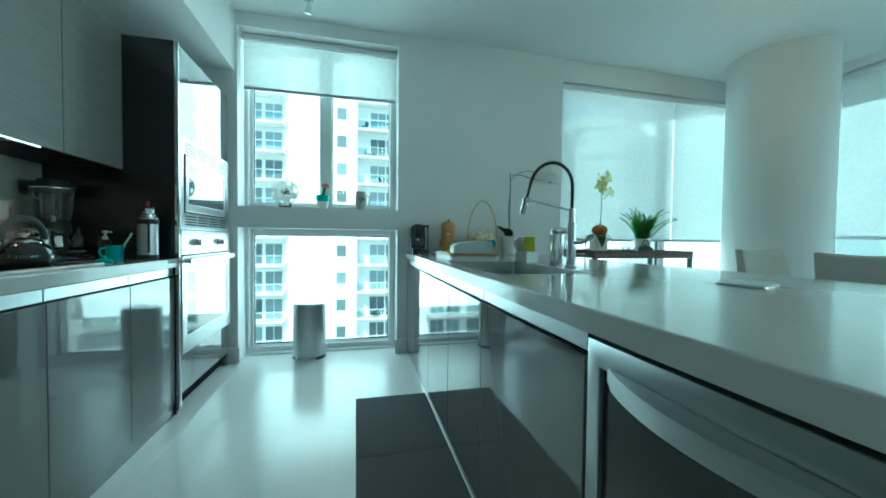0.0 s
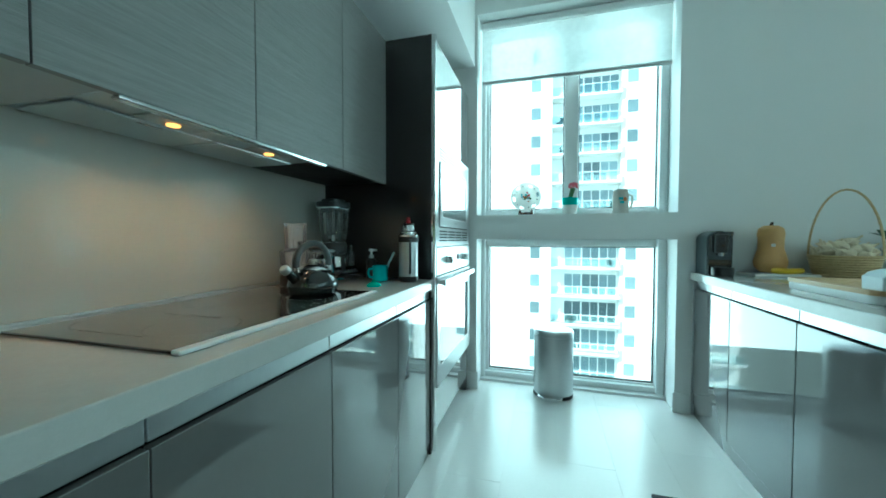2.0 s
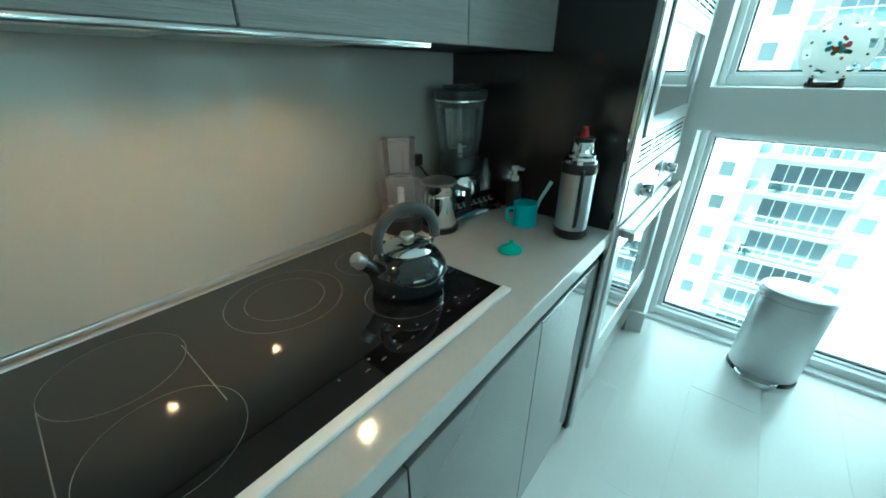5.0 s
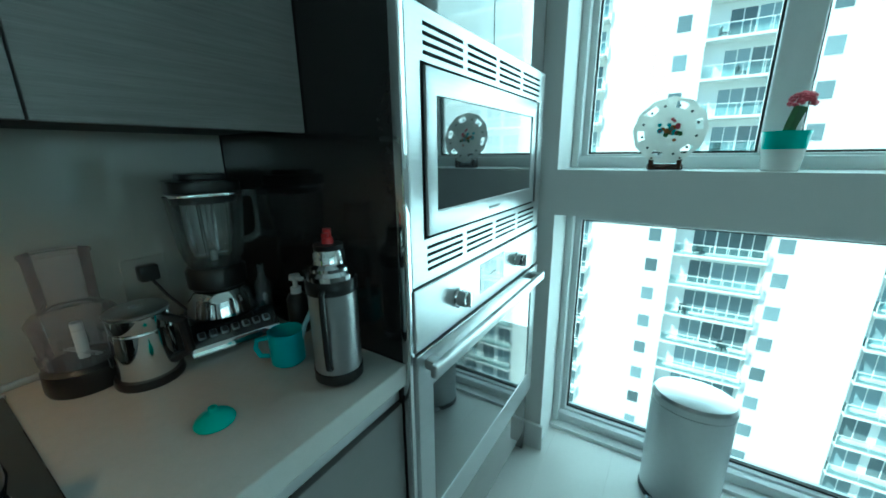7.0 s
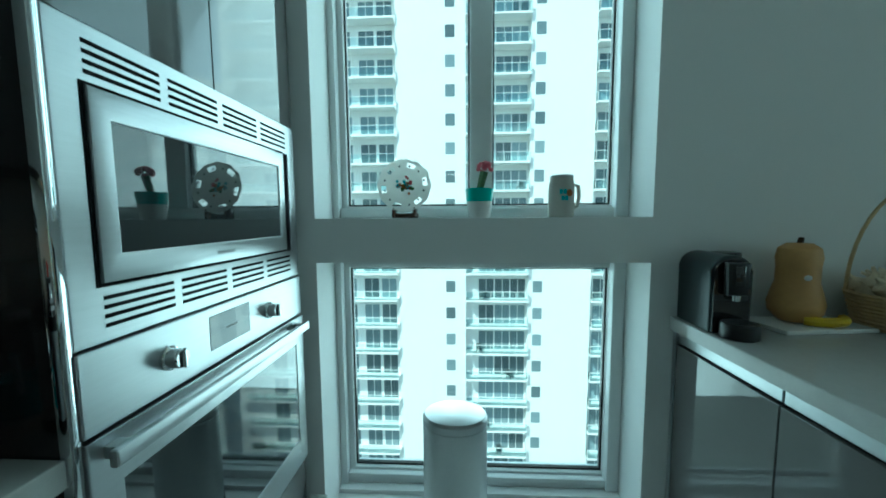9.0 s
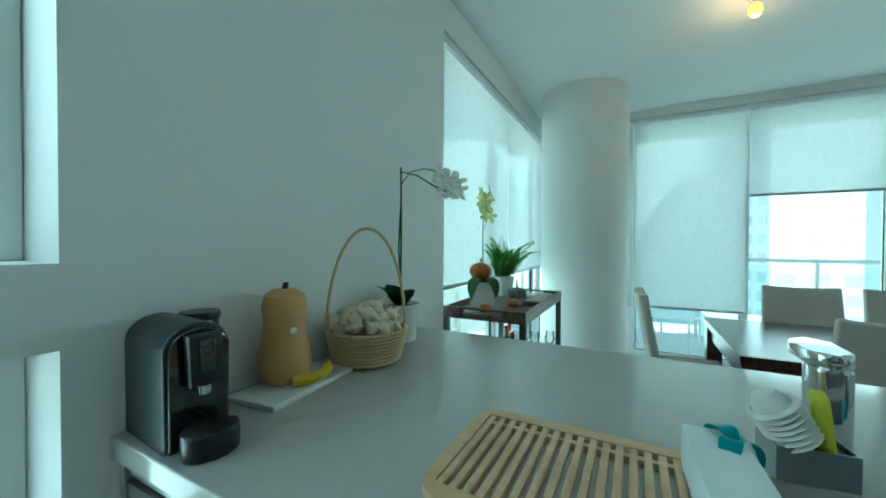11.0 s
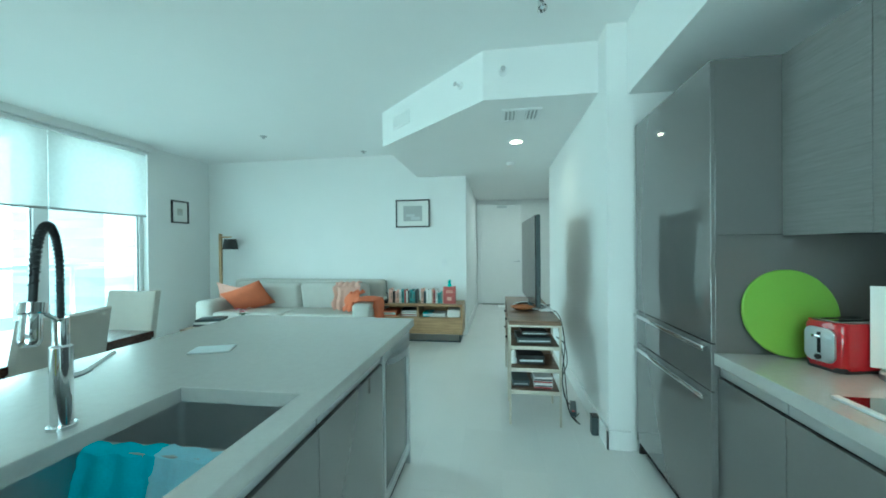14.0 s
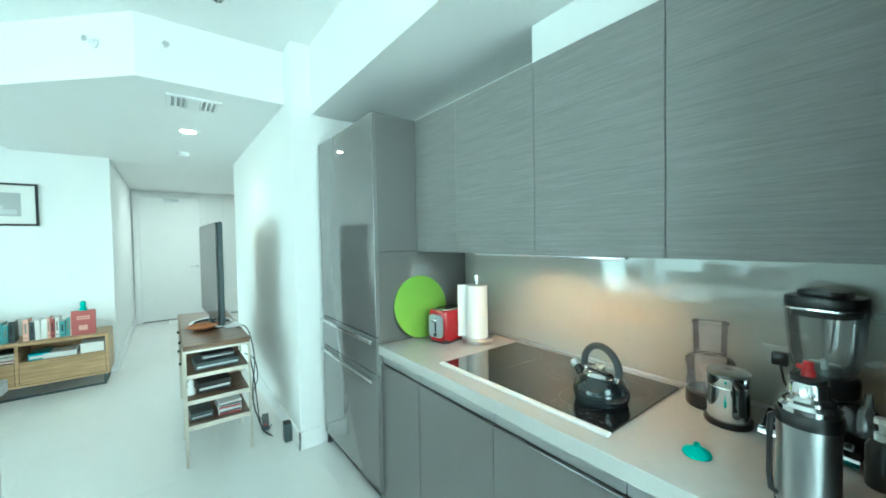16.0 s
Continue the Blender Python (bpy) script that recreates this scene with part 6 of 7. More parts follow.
fern = thing("fern", "bright green fern in a white pot on the cart", "fern", pose(3.93, -0.06, TRAY) @ Matrix.Scale(1.12, 4))
part("pot", lathe([(0, 0), (0.06, 0), (0.078, 0.12), (0.08, 0.135), (0.074, 0.135), (0.07, 0.12), (0, 0.115)], seg=28), "ceramic", fern)
rng = random.Random(21)
for i in range(40):
    bm = bmesh.new()
    length, lift, bend = rng.uniform(0.2, 0.36), rng.uniform(1.0, 1.55), rng.uniform(0.0, 0.5)
    for j in range(3, 22):
        t = j / 22
        a = lift - bend * t * t
        x, z = length * t * math.cos(a) , length * t * math.sin(a)
        w = 0.05 * math.sin(math.pi * (0.12 + 0.86 * t))
        for s in (-1, 1):
            p = [bm.verts.new(q) for q in ((x - 0.003, 0, z), (x + 0.004, s * w * 0.5, z + 0.010), (x + 0.014, s * w, z + 0.004), (x + 0.010, s * w * 0.45, z + 0.001))]
            bm.faces.new(p)
    part("frond", moved(bm, pose(rng.uniform(-0.03, 0.03), rng.uniform(-0.03, 0.03), 0.11, 0, 0, i * 137.5)), "fern", fern, smooth=False)
tea = thing("teapot", "dark blue cast-iron teapot on the cart", "teapot", pose(3.84, -0.2, TRAY, 0, 0, 200))
part("body", lathe([(0, 0), (0.05, 0), (0.075, 0.03), (0.07, 0.06), (0.035, 0.08), (0, 0.085)], seg=28), "tvback", tea)
part("lid_knob", lathe([(0.008, 0.082), (0.012, 0.1), (0, 0.104)], seg=12), "tvback", tea)
part("spout", tube([(0.06, 0, 0.035), (0.095, 0, 0.05), (0.105, 0, 0.075)], 0.013, 8, 0.008), "tvback", tea)
part("handle", tube([(0.05, 0, 0.065)] + arc(0, 0.075, 0.065, 10, 170, 10) + [(-0.05, 0, 0.065)], 0.005), "tvback", tea)
for i, (x, y, w, d, material, label) in enumerate(((3.72, -0.41, 0.26, 0.13, "cartwood", "flat wooden box on the cart"), (3.95, -0.40, 0.24, 0.12, "cartwood", "flat wooden tray on the cart"), (4.08, -0.30, 0.14, 0.2, "white", "white notepad on the cart"))):
    b = thing("flat_box", label, "box", pose(x - 0.08, y, TRAY, 0, 0, 4 * i - 4))
    part("body", rbox(-w / 2, w / 2, -d / 2, d / 2, 0, 0.03 if i < 2 else 0.012, 0.003), material, b)
    part("lid", rbox(-w / 2 + 0.012, w / 2 - 0.012, -d / 2 + 0.012, d / 2 - 0.012, 0.0301 if i < 2 else 0.0121, 0.036 if i < 2 else 0.016, 0.002), "linen" if i < 2 else "paper", b)
for x, y in ((3.58, -0.33), (3.82, -0.2)):
    g = thing("tumbler", "small clear tumbler on the cart", "glass", pose(x - 0.08, y, TRAY))
    part("glass", lathe([(0, 0), (0.028, 0), (0.033, 0.08)], seg=18), "clear", g)

# ---- dining ----
dt = thing("dining_table", "dark polished mahogany dining table with square legs", "table", pose(3.5, -3.32, 0))
part("tabletop", rbox(0, 1.17, 0, 1.82, 0.70, 0.75, 0.004), "mahogany", dt)
part("apron", join(rbox(0.03, 0.055, 0.03, 1.79, 0.60, 0.70), rbox(1.115, 1.14, 0.03, 1.79, 0.60, 0.70), rbox(0.055, 1.115, 0.03, 0.055, 0.60, 0.70), rbox(0.055, 1.115, 1.765, 1.79, 0.60, 0.70)), "mahogany", dt)
for x in (0.01, 1.06):
    for y in (0.01, 1.71):
        part("leg", rbox(x, x + 0.1, y, y + 0.1, 0.0, 0.70, 0.004), "mahogany", dt)

ch = thing("dining_chair", "beige upholstered dining chair at the dark table", "chair", group="chairs round the dining table")


def soft_slab(x0, x1, y0, y1, z0, z1, r, curve=0.0, lean=0.0, top=0.0):
    bm = rbox(x0, x1, y0, y1, z0, z1, r, 3)
    bmesh.ops.subdivide_edges(bm, edges=[e for e in bm.edges if e.calc_length() > 0.2], cuts=5, use_grid_fill=True)
    for v in bm.verts:
        t = (v.co.z - z0) / max(1e-6, z1 - z0)
        u = (v.co.y - (y0 + y1) / 2) / ((y1 - y0) / 2)
        v.co.x += lean * t + curve * u * u
        v.co.z += top * (1 - u * u) * max(0, t)
        v.co.y *= 1 - 0.06 * t
    return bm


part("seat", soft_slab(-0.23, 0.22, -0.23, 0.23, 0.40, 0.49, 0.03), "linen", ch)
part("backrest", soft_slab(-0.25, -0.19, -0.255, 0.255, 0.44, 0.995, 0.014, 0.02, -0.10, -0.012), "linen", ch)
part("seat_frame", rbox(-0.21, 0.2, -0.21, 0.21, 0.37, 0.40, 0.004), "mahogany", ch)
for x in (-0.2, 0.18):
    for y in (-0.2, 0.17):
        part("leg", rbox(x, x + 0.035, y, y + 0.035, 0, 0.37, 0.003), "mahogany", ch)
spots = ((3.72, -2.075, 0), (3.76, -2.72, 4), (4.78, -2.2, 180), (4.82, -2.83, 182), (4.15, -1.35, -88), (4.2, -3.5, 93))
ch.matrix_world = pose(spots[0][0], spots[0][1], 0, 0, 0, spots[0][2])
for x, y, a in spots[1:]:
    copy_thing(ch, pose(x, y, 0, 0, 0, a))

# Balcony furniture behind the glass.
bc = thing("balcony_chair", "white metal slatted chair on the balcony", "chair", pose(6.55, -1.45, -0.03, 0, 0, 160))
for i in range(6):
    part("slat", rbox(-0.2 + 0.07 * i, -0.145 + 0.07 * i, -0.22, 0.22, 0.43, 0.445, 0.003), "alu", bc)
for i in range(4):
    part("back_slat", rbox(-0.24, -0.225, -0.22, 0.22, 0.55 + 0.09 * i, 0.6 + 0.09 * i, 0.003), "alu", bc)
for y in (-0.22, 0.22):
    part("side_frame", join(tube([(-0.23, y, 0.92), (-0.22, y, 0.44), (-0.28, y, 0.0)], 0.012), tube([(-0.22, y, 0.44), (0.22, y, 0.44), (0.24, y, 0.0)], 0.012), tube([(-0.225, y, 0.66), (0.1, y, 0.67), (0.2, y, 0.62), (0.22, y, 0.44)], 0.012)), "alu", bc)
bt = thing("balcony_table", "small round grey metal table on the balcony", "table", pose(6.7, -0.75, -0.03))
part("top", disc(0.35, 0.02, 0, 0, 0.7), "alu", bt)
for a in (30, 150, 270):
    part("leg", tube([(0.1 * math.cos(radians(a)), 0.1 * math.sin(radians(a)), 0.7), (0.3 * math.cos(radians(a)), 0.3 * math.sin(radians(a)), 0.012)], 0.012), "alu", bt)

# ---- living room ----
so = thing("sofa", "light grey upholstered two-seat sofa against the wall", "sofa", pose(2.6, -6.5, 0))
part("base", soft_slab(0.05, 2.62, 0.05, 0.88, 0.1, 0.30, 0.03), "sofa", so)
for x0, x1 in ((0.24, 1.32), (1.33, 2.42)):
    part("seat_cushion", rbox(x0, x1, 0.2, 0.9, 0.30, 0.45, 0.05, 3), "sofa", so)
    part("back_cushion", moved(rbox(x0, x1, -0.09, 0.09, 0.0, 0.42, 0.07, 4), pose(0, 0.26, 0.43, -12, 0, 0)), "sofa", so)
part("back", rbox(0.05, 2.62, 0.0, 0.17, 0.1, 0.87, 0.05, 3), "sofa", so)
for x0, x1 in ((0.0, 0.28), (2.40, 2.68)):
    part("arm", rbox(x0, x1, 0.02, 0.92, 0.08, 0.61, 0.06, 4), "sofa", so)
for x in (0.1, 2.52):
    for y in (0.1, 0.8):
        part("foot", rbox(x, x + 0.05, y, y + 0.05, 0, 0.1), "mahogany", so)


def pillow(w, h, d, seed):
    bm = bmesh.new()
    n = 12
    for side in (1, -1):
        g = [[bm.verts.new(((i / n - 0.5) * w * (1 - 0.05 * math.sin(math.pi * j / n)), side * d * 0.5 * (math.sin(math.pi * i / n) * math.sin(math.pi * j / n)) ** 0.45 + 0.012 * math.sin(seed + 5 * i / n + 3 * j / n), (j / n - 0.5) * h * (1 - 0.05 * math.sin(math.pi * i / n)))) for i in range(n + 1)] for j in range(n + 1)]
        for a, b in zip(g, g[1:]):
            for i in range(n):
                bm.faces.new((a[i], a[i + 1], b[i + 1], b[i]))
    bmesh.ops.remove_doubles(bm, verts=bm.verts[:], dist=0.004)
    return bm


one("cushion", pillow(0.60, 0.48, 0.18, 1), "orange", "coral cushion leaning on the sofa", "cushion", pose(4.66, -5.93, 0.62, -38, 18, 10))
one("cushion", pillow(0.46, 0.42, 0.16, 3), "pink", "pale coral patterned cushion leaning on the sofa", "cushion", pose(4.98, -6.0, 0.64, -32, -10, 5))


def drape(profile, width, seed, thick=0.012, folds=3.0):
    """A blanket laid along a run of (across, up) points, as wide as width, with soft lengthwise folds."""
    rr = random.Random(seed)
    runs = []
    for (a0, b0), (a1, b1) in zip(profile, profile[1:]):
        runs += [(a0 + (a1 - a0) * k / 5, b0 + (b1 - b0) * k / 5) for k in range(5)]
    runs.append(profile[-1])
    n, bm, rows = 26, bmesh.new(), []
    for j, (a, b) in enumerate(runs):
        edge = 0.02 * math.sin(0.9 * j + seed)
        rows.append([bm.verts.new((a + 0.010 * math.sin(folds * 6.28 * i / n + seed + 0.12 * j) + 0.003 * rr.uniform(-1, 1), (i / n - 0.5) * width + edge * (i / n - 0.5) * 2,
                                   b + 0.012 * (1 + math.sin(folds * 6.28 * i / n + seed + 0.12 * j)) + 0.003 * rr.uniform(-1, 1))) for i in range(n + 1)])
    for p, q in zip(rows, rows[1:]):
        for i in range(n):
            bm.faces.new((p[i], p[i + 1], q[i + 1], q[i]))
    bmesh.ops.recalc_face_normals(bm, faces=bm.faces[:])
    bmesh.ops.solidify(bm, geom=bm.faces[:], thickness=-thick)
    return bm


one("throw", drape([(-0.17, -0.36), (-0.165, -0.1), (-0.15, 0.0), (-0.06, 0.018), (0.06, 0.018), (0.15, 0.0), (0.165, -0.12)], 0.42, 2), "orange", "coral throw draped over the sofa arm", "throw", pose(2.74, -5.86, 0.612))
one("throw", moved(drape([(0.0, 0.0), (0.02, 0.14), (0.10, 0.30), (0.20, 0.36), (0.30, 0.34)], 0.36, 5, 0.014, 4.0), pose(0, 0, 0, 0, 0, -90)), "pink", "crumpled pale coral striped blanket over the sofa cushions", "throw", pose(3.08, -5.86, 0.47, 0, 0, 12))
one("throw", moved(drape([(0.0, 0.0), (0.03, 0.10), (0.12, 0.22), (0.22, 0.26)], 0.22, 8, 0.014, 3.0), pose(0, 0, 0, 0, 0, -90)), "orange", "bunched coral end of a blanket on the sofa seat", "throw", pose(2.98, -5.76, 0.465, 0, 0, -16))

lamp_ = thing("floor_lamp", "wooden floor lamp with a black cylinder shade beside the sofa", "lamp", pose(5.44, -6.3, 0))
part("base", disc(0.14, 0.025), "oak", lamp_)
part("post", rbox(-0.02, 0.02, -0.02, 0.02, 0.025, 1.62, 0.003), "oak", lamp_)
part("arm", rbox(-0.2, 0.02, -0.008, 0.008, 1.55, 1.575, 0.002), "oak", lamp_)
part("shade", lathe([(0.09, 1.53), (0.115, 1.36), (0.111, 1.36), (0.086, 1.53)], -0.18, 0, 0, 28), "matteblack", lamp_, "black cylinder shade")

ct = thing("coffee_table", "low wooden coffee table with books and flowers", "table", pose(3.55, -5.15, 0))
part("tabletop", rbox(0, 0.95, 0, 0.6, 0.42, 0.455, 0.004), "walnut", ct)
for x in (0.02, 0.88):
    for y in (0.02, 0.53):
        part("leg", rbox(x, x + 0.05, y, y + 0.05, 0, 0.42), "walnut", ct)
for i, (material, z) in enumerate((("black", 0.0), ("paper", 0.032), ("tvback", 0.06))):
    b = thing("book", "large book lying in a stack on the coffee table", "book", pose(4.32 - 0.01 * i, -4.8, 0.4555 + z, 0, 0, 10 * i), "books on the coffee table")
    part("cover", rbox(-0.14, 0.14, -0.11, 0.11, 0, 0.028, 0.002), material, b)
    part("pages", rbox(-0.137, 0.142, -0.107, 0.107, 0.004, 0.024), "paper", b)
vase = thing("flower_vase", "small white vase with pink and white flowers", "vase", pose(4.0, -4.95, 0.4555))
part("vase", lathe([(0, 0), (0.05, 0), (0.065, 0.05), (0.05, 0.1), (0.045, 0.1), (0, 0.02)], seg=24), "ceramic", vase)
rng = random.Random(31)
for i in range(16):
    a, r = i * 2.4, 0.02 + 0.06 * rng.random()
    x, y, z = r * math.cos(a), r * math.sin(a), 0.13 + rng.uniform(0, 0.05)
    part("flower", moved(petal_flower(0.028, 6, i), pose(x, y, z, rng.uniform(-30, 30), rng.uniform(-30, 30), 0)), ("pink", "petal", "petal_p")[i % 3], vase)
for i in range(8):
    part("leaf", moved(strap_leaf(0.09, 0.03, 0.6, i * 45, 0.9), pose(0, 0, 0.09)), "leaf", vase)
one("magazine", rbox(-0.15, 0.15, -0.11, 0.11, 0, 0.01, 0.001), "matteblack", "dark magazine on the coffee table", "magazine", pose(4.05, -4.72, 0.4555, 0, 0, 5))

# Low bookcase.
lb = thing("low_bookcase", "low honey-oak sideboard with open niches and drawers on a steel frame", "sideboard", pose(1.41, -6.47, 0))
BW, BD = 1.3, 0.42
part("top", rbox(0, BW, 0, BD, 0.515, 0.545, 0.003), "oak", lb)
part("bottom", rbox(0, BW, 0, BD, 0.115, 0.14, 0.003), "oak", lb)
for x0 in (0.0, BW / 2 - 0.0125, BW - 0.025):
    part("upright", rbox(x0, x0 + 0.025, 0, BD - 0.002, 0.14, 0.515, 0.002), "oak", lb)
part("back", rbox(0.0, BW, 0.0, 0.012, 0.14, 0.515), "oak", lb)
for x0, x1 in ((0.026, BW / 2 - 0.014), (BW / 2 + 0.014, BW - 0.026)):
    part("shelf", rbox(x0, x1, 0.013, BD - 0.01, 0.335, 0.352), "oak", lb)
    part("drawer", rbox(x0 + 0.002, x1 - 0.002, BD - 0.03, BD + 0.001, 0.144, 0.333, 0.002), "oak", lb)
part("foot_frame", join(rbox(0.03, 0.05, 0.02, BD - 0.02, 0.0, 0.02), rbox(BW - 0.05, BW - 0.03, 0.02, BD - 0.02, 0, 0.02), rbox(0.03, 0.05, 0.02, 0.04, 0.02, 0.115), rbox(0.03, 0.05, BD - 0.04, BD - 0.02, 0.02, 0.115), rbox(BW - 0.05, BW - 0.03, 0.02, 0.04, 0.02, 0.115), rbox(BW - 0.05, BW - 0.03, BD - 0.04, BD - 0.02, 0.02, 0.115), rbox(0.05, BW - 0.05, BD - 0.035, BD - 0.02, 0.0, 0.02)), "tvback", lb, "dark steel foot frame")

rng = random.Random(41)
x = 1.56
book_mats = ("rose", "paper", "leafbook", "matteblack", "pink", "linen", "rose", "white", "tvback", "leafbook", "paper", "pink")
i = 0
while x < 2.52:
    w, h, d = rng.uniform(0.018, 0.042), rng.uniform(0.155, 0.215), rng.uniform(0.13, 0.16)
    b = thing("book", "upright book in a row on the low sideboard", "book", pose(x + w / 2, -6.2, 0.5455, 0, rng.uniform(-1.5, 1.5), 0), "books on the sideboard")
    part("cover", rbox(-w / 2, w / 2, -d / 2, d / 2, 0, h, 0.002), book_mats[rng.randrange(12)], b)
    part("pages", rbox(-w / 2 + 0.003, w / 2 - 0.003, -d / 2 - 0.001, d / 2 - 0.003, 0.003, h + 0.001), "paper", b)
    if rng.random() < 0.7:
        part("spine_title", join(rbox(-w / 6, w / 6, d / 2, d / 2 + 0.0006, h * 0.35, h * 0.8), rbox(-w / 3, w / 3, d / 2, d / 2 + 0.0006, h * 0.12, h * 0.16)), "mark" if i % 2 else "matteblack", b)
    x += w + 0.003 + (0.05 if i == 13 else 0)
    i += 1
rb = thing("red_book", "tall red book facing out on the low sideboard", "book", pose(1.6, -6.12, 0.5455, 0, 0, 0))
part("cover", rbox(-0.09, 0.09, -0.02, 0.02, 0, 0.25, 0.002), "rose", rb)
for k in range(2):
    part("title_line", rbox(-0.05, 0.05, 0.0201, 0.0208, 0.16 + 0.022 * k, 0.172 + 0.022 * k), "pink", rb)
part("emblem", rbox(-0.03, 0.035, 0.0201, 0.0208, 0.05, 0.1), "pink", rb)
fig = one("figurine", lathe([(0, 0), (0.035, 0), (0.03, 0.02), (0.02, 0.04), (0.026, 0.06), (0.02, 0.085), (0.012, 0.095), (0, 0.1)], seg=16), "teal", "small green glass ornament on top of the red book", "ornament", pose(1.6, -6.12, 0.7962))
pl = thing("record_player", "flat black device with a stand at the end of the sideboard", "device", pose(2.6, -6.2, 0.5455))
part("body", rbox(-0.08, 0.08, -0.12, 0.12, 0, 0.03, 0.004), "matteblack", pl)
part("stand", tube([(-0.04, 0, 0.03), (-0.05, 0, 0.12), (-0.02, 0, 0.15)], 0.006), "black", pl)
items = (("folder", 1.78, 0.352, 0.24, 0.05, "white", "white envelope bundle in the sideboard niche"), ("folder", 1.55, 0.352, 0.18, 0.10, "paper", "paper bundle in the sideboard niche"), ("folder", 1.93, 0.352, 0.14, 0.06, "turq", "blue folders in the sideboard niche"), ("folder", 2.2, 0.352, 0.26, 0.03, "toaster", "red folder in the sideboard niche"), ("folder", 2.2, 0.383, 0.24, 0.03, "paper", "white folder in the sideboard niche"), ("folder", 2.21, 0.414, 0.24, 0.035, "matteblack", "black folder in the sideboard niche"), ("folder", 2.52, 0.352, 0.24, 0.08, "orange", "orange bag in the sideboard niche"))
for name, cx, z, w, h, material, label in items:
    f = thing(name, label, "folder", pose(cx, -6.24, z + 0.0005, 0, 0, rng.uniform(-8, 8)), "folders in the sideboard")
    part("cover", rbox(-w / 2, w / 2, -0.12, 0.14, 0, h, 0.004), material, f)
    part("sheets", rbox(-w / 2 + 0.01, w / 2 - 0.01, 0.1401, 0.146, h * 0.25, h * 0.7), "paper", f)

# Console with television.
co = thing("console_table", "slim walnut console table on pale brass legs with open shelves", "console table", pose(0.44, -5.1, 0))
KX, KY = 0.39, 1.36
part("top", rbox(0, KX, 0, KY, 0.765, 0.80, 0.003), "walnut", co)
for z in (0.585, 0.415, 0.245):
    part("shelf", rbox(0.012, KX - 0.012, KY - 0.42, KY - 0.01, z, z + 0.02, 0.002), "walnut", co)
    part("shelf_rail", rbox(0.0, KX, KY - 0.01, KY, z - 0.006, z + 0.022, 0.002), "brass", co)
part("top_rail", rbox(0.0, KX, KY - 0.01, KY, 0.75, 0.7645, 0.002), "brass", co)
for x0 in (0.0, KX - 0.016):
    for y0 in (0.0, KY - 0.44, KY - 0.016):
        part("leg", rbox(x0, x0 + 0.016, y0, y0 + 0.016, 0, 0.75, 0.002), "brass", co)
part("drawer_box", rbox(0.016, KX - 0.004, 0.016, KY - 0.445, 0.42, 0.76, 0.002), "walnut", co)
for y in (0.25, 0.68):
    for z in (0.68, 0.51):
        part("drawer_knob", moved(disc(0.011, 0.018), pose(KX - 0.004, y, z, 0, 90, 0)), "black", co)
part("drawer_line", join(rbox(KX - 0.0045, KX - 0.0035, 0.03, KY - 0.46, 0.588, 0.592), rbox(KX - 0.0045, KX - 0.0035, 0.46, 0.464, 0.43, 0.75)), "void", co)

tv = thing("television", "slim flat television seen from its edge on an oval foot", "television", pose(0.615, -4.42, 0.8005, 0, 0, 2))
part("screen", rbox(0.004, 0.016, -0.5, 0.5, 0.07, 0.82, 0.003), "screen", tv)
part("shell", rbox(-0.03, 0.0035, -0.505, 0.505, 0.065, 0.825, 0.012), "tvback", tv)
part("neck", rbox(-0.02, 0.012, -0.05, 0.05, 0.01, 0.1, 0.006), "tvback", tv)
part("foot", lathe([(0.128, 0.001), (0.155, 0.001), (0.159, 0.006), (0.155, 0.012), (0.130, 0.012), (0.125, 0.006), (0.128, 0.001)], seg=44, squash=1.45), "chrome", tv, "polished oval ring foot")
part("foot_arm", rbox(-0.13, 0.13, -0.02, 0.02, 0.002, 0.012, 0.004), "tvback", tv)
# Orange dish put in for the wood's reflection at the television foot.
bowl = one("bowl", lathe([(0, 0), (0.06, 0), (0.1, 0.02), (0.098, 0.024), (0.058, 0.006), (0, 0.005)], seg=28), "pumpkin", "shallow orange dish standing in for wood reflected at the television foot", "dish", pose(0.70, -4.2, 0.8130))
one("tray", rbox(-0.06, 0.06, -0.1, 0.1, 0, 0.012, 0.003), "white", "flat white box behind the television", "box", pose(0.50, -4.25, 0.8005, 0, 0, 10))
for x, y, z, w, d, h, material, label in ((0.64, -3.93, 0.6055, 0.26, 0.24, 0.05, "tvback", "grey set-top box on the console shelf"), (0.63, -3.97, 0.656, 0.2, 0.2, 0.035, "black", "black media player stacked on the console shelf"),
                                          (0.66, -3.94, 0.4355, 0.2, 0.22, 0.075, "matteblack", "black storage box on the console shelf"), (0.74, -3.92, 0.2655, 0.13, 0.2, 0.05, "tvback", "dark box on the lowest console shelf")):
    b = thing("media_box", label, "media box", pose(x, y, z, 0, 0, 3))
    part("case", rbox(-w / 2, w / 2, -d / 2, d / 2, 0.004, h, 0.004), material, b)
    part("front_line", rbox(-w / 2 + 0.01, w / 2 - 0.01, d / 2, d / 2 + 0.001, h * 0.35, h * 0.55), "satin", b)
    part("feet", join(*[disc(0.01, 0.004, sx * w * 0.4, sy * d * 0.4, 0) for sx in (-1, 1) for sy in (-1, 1)]), "black", b)
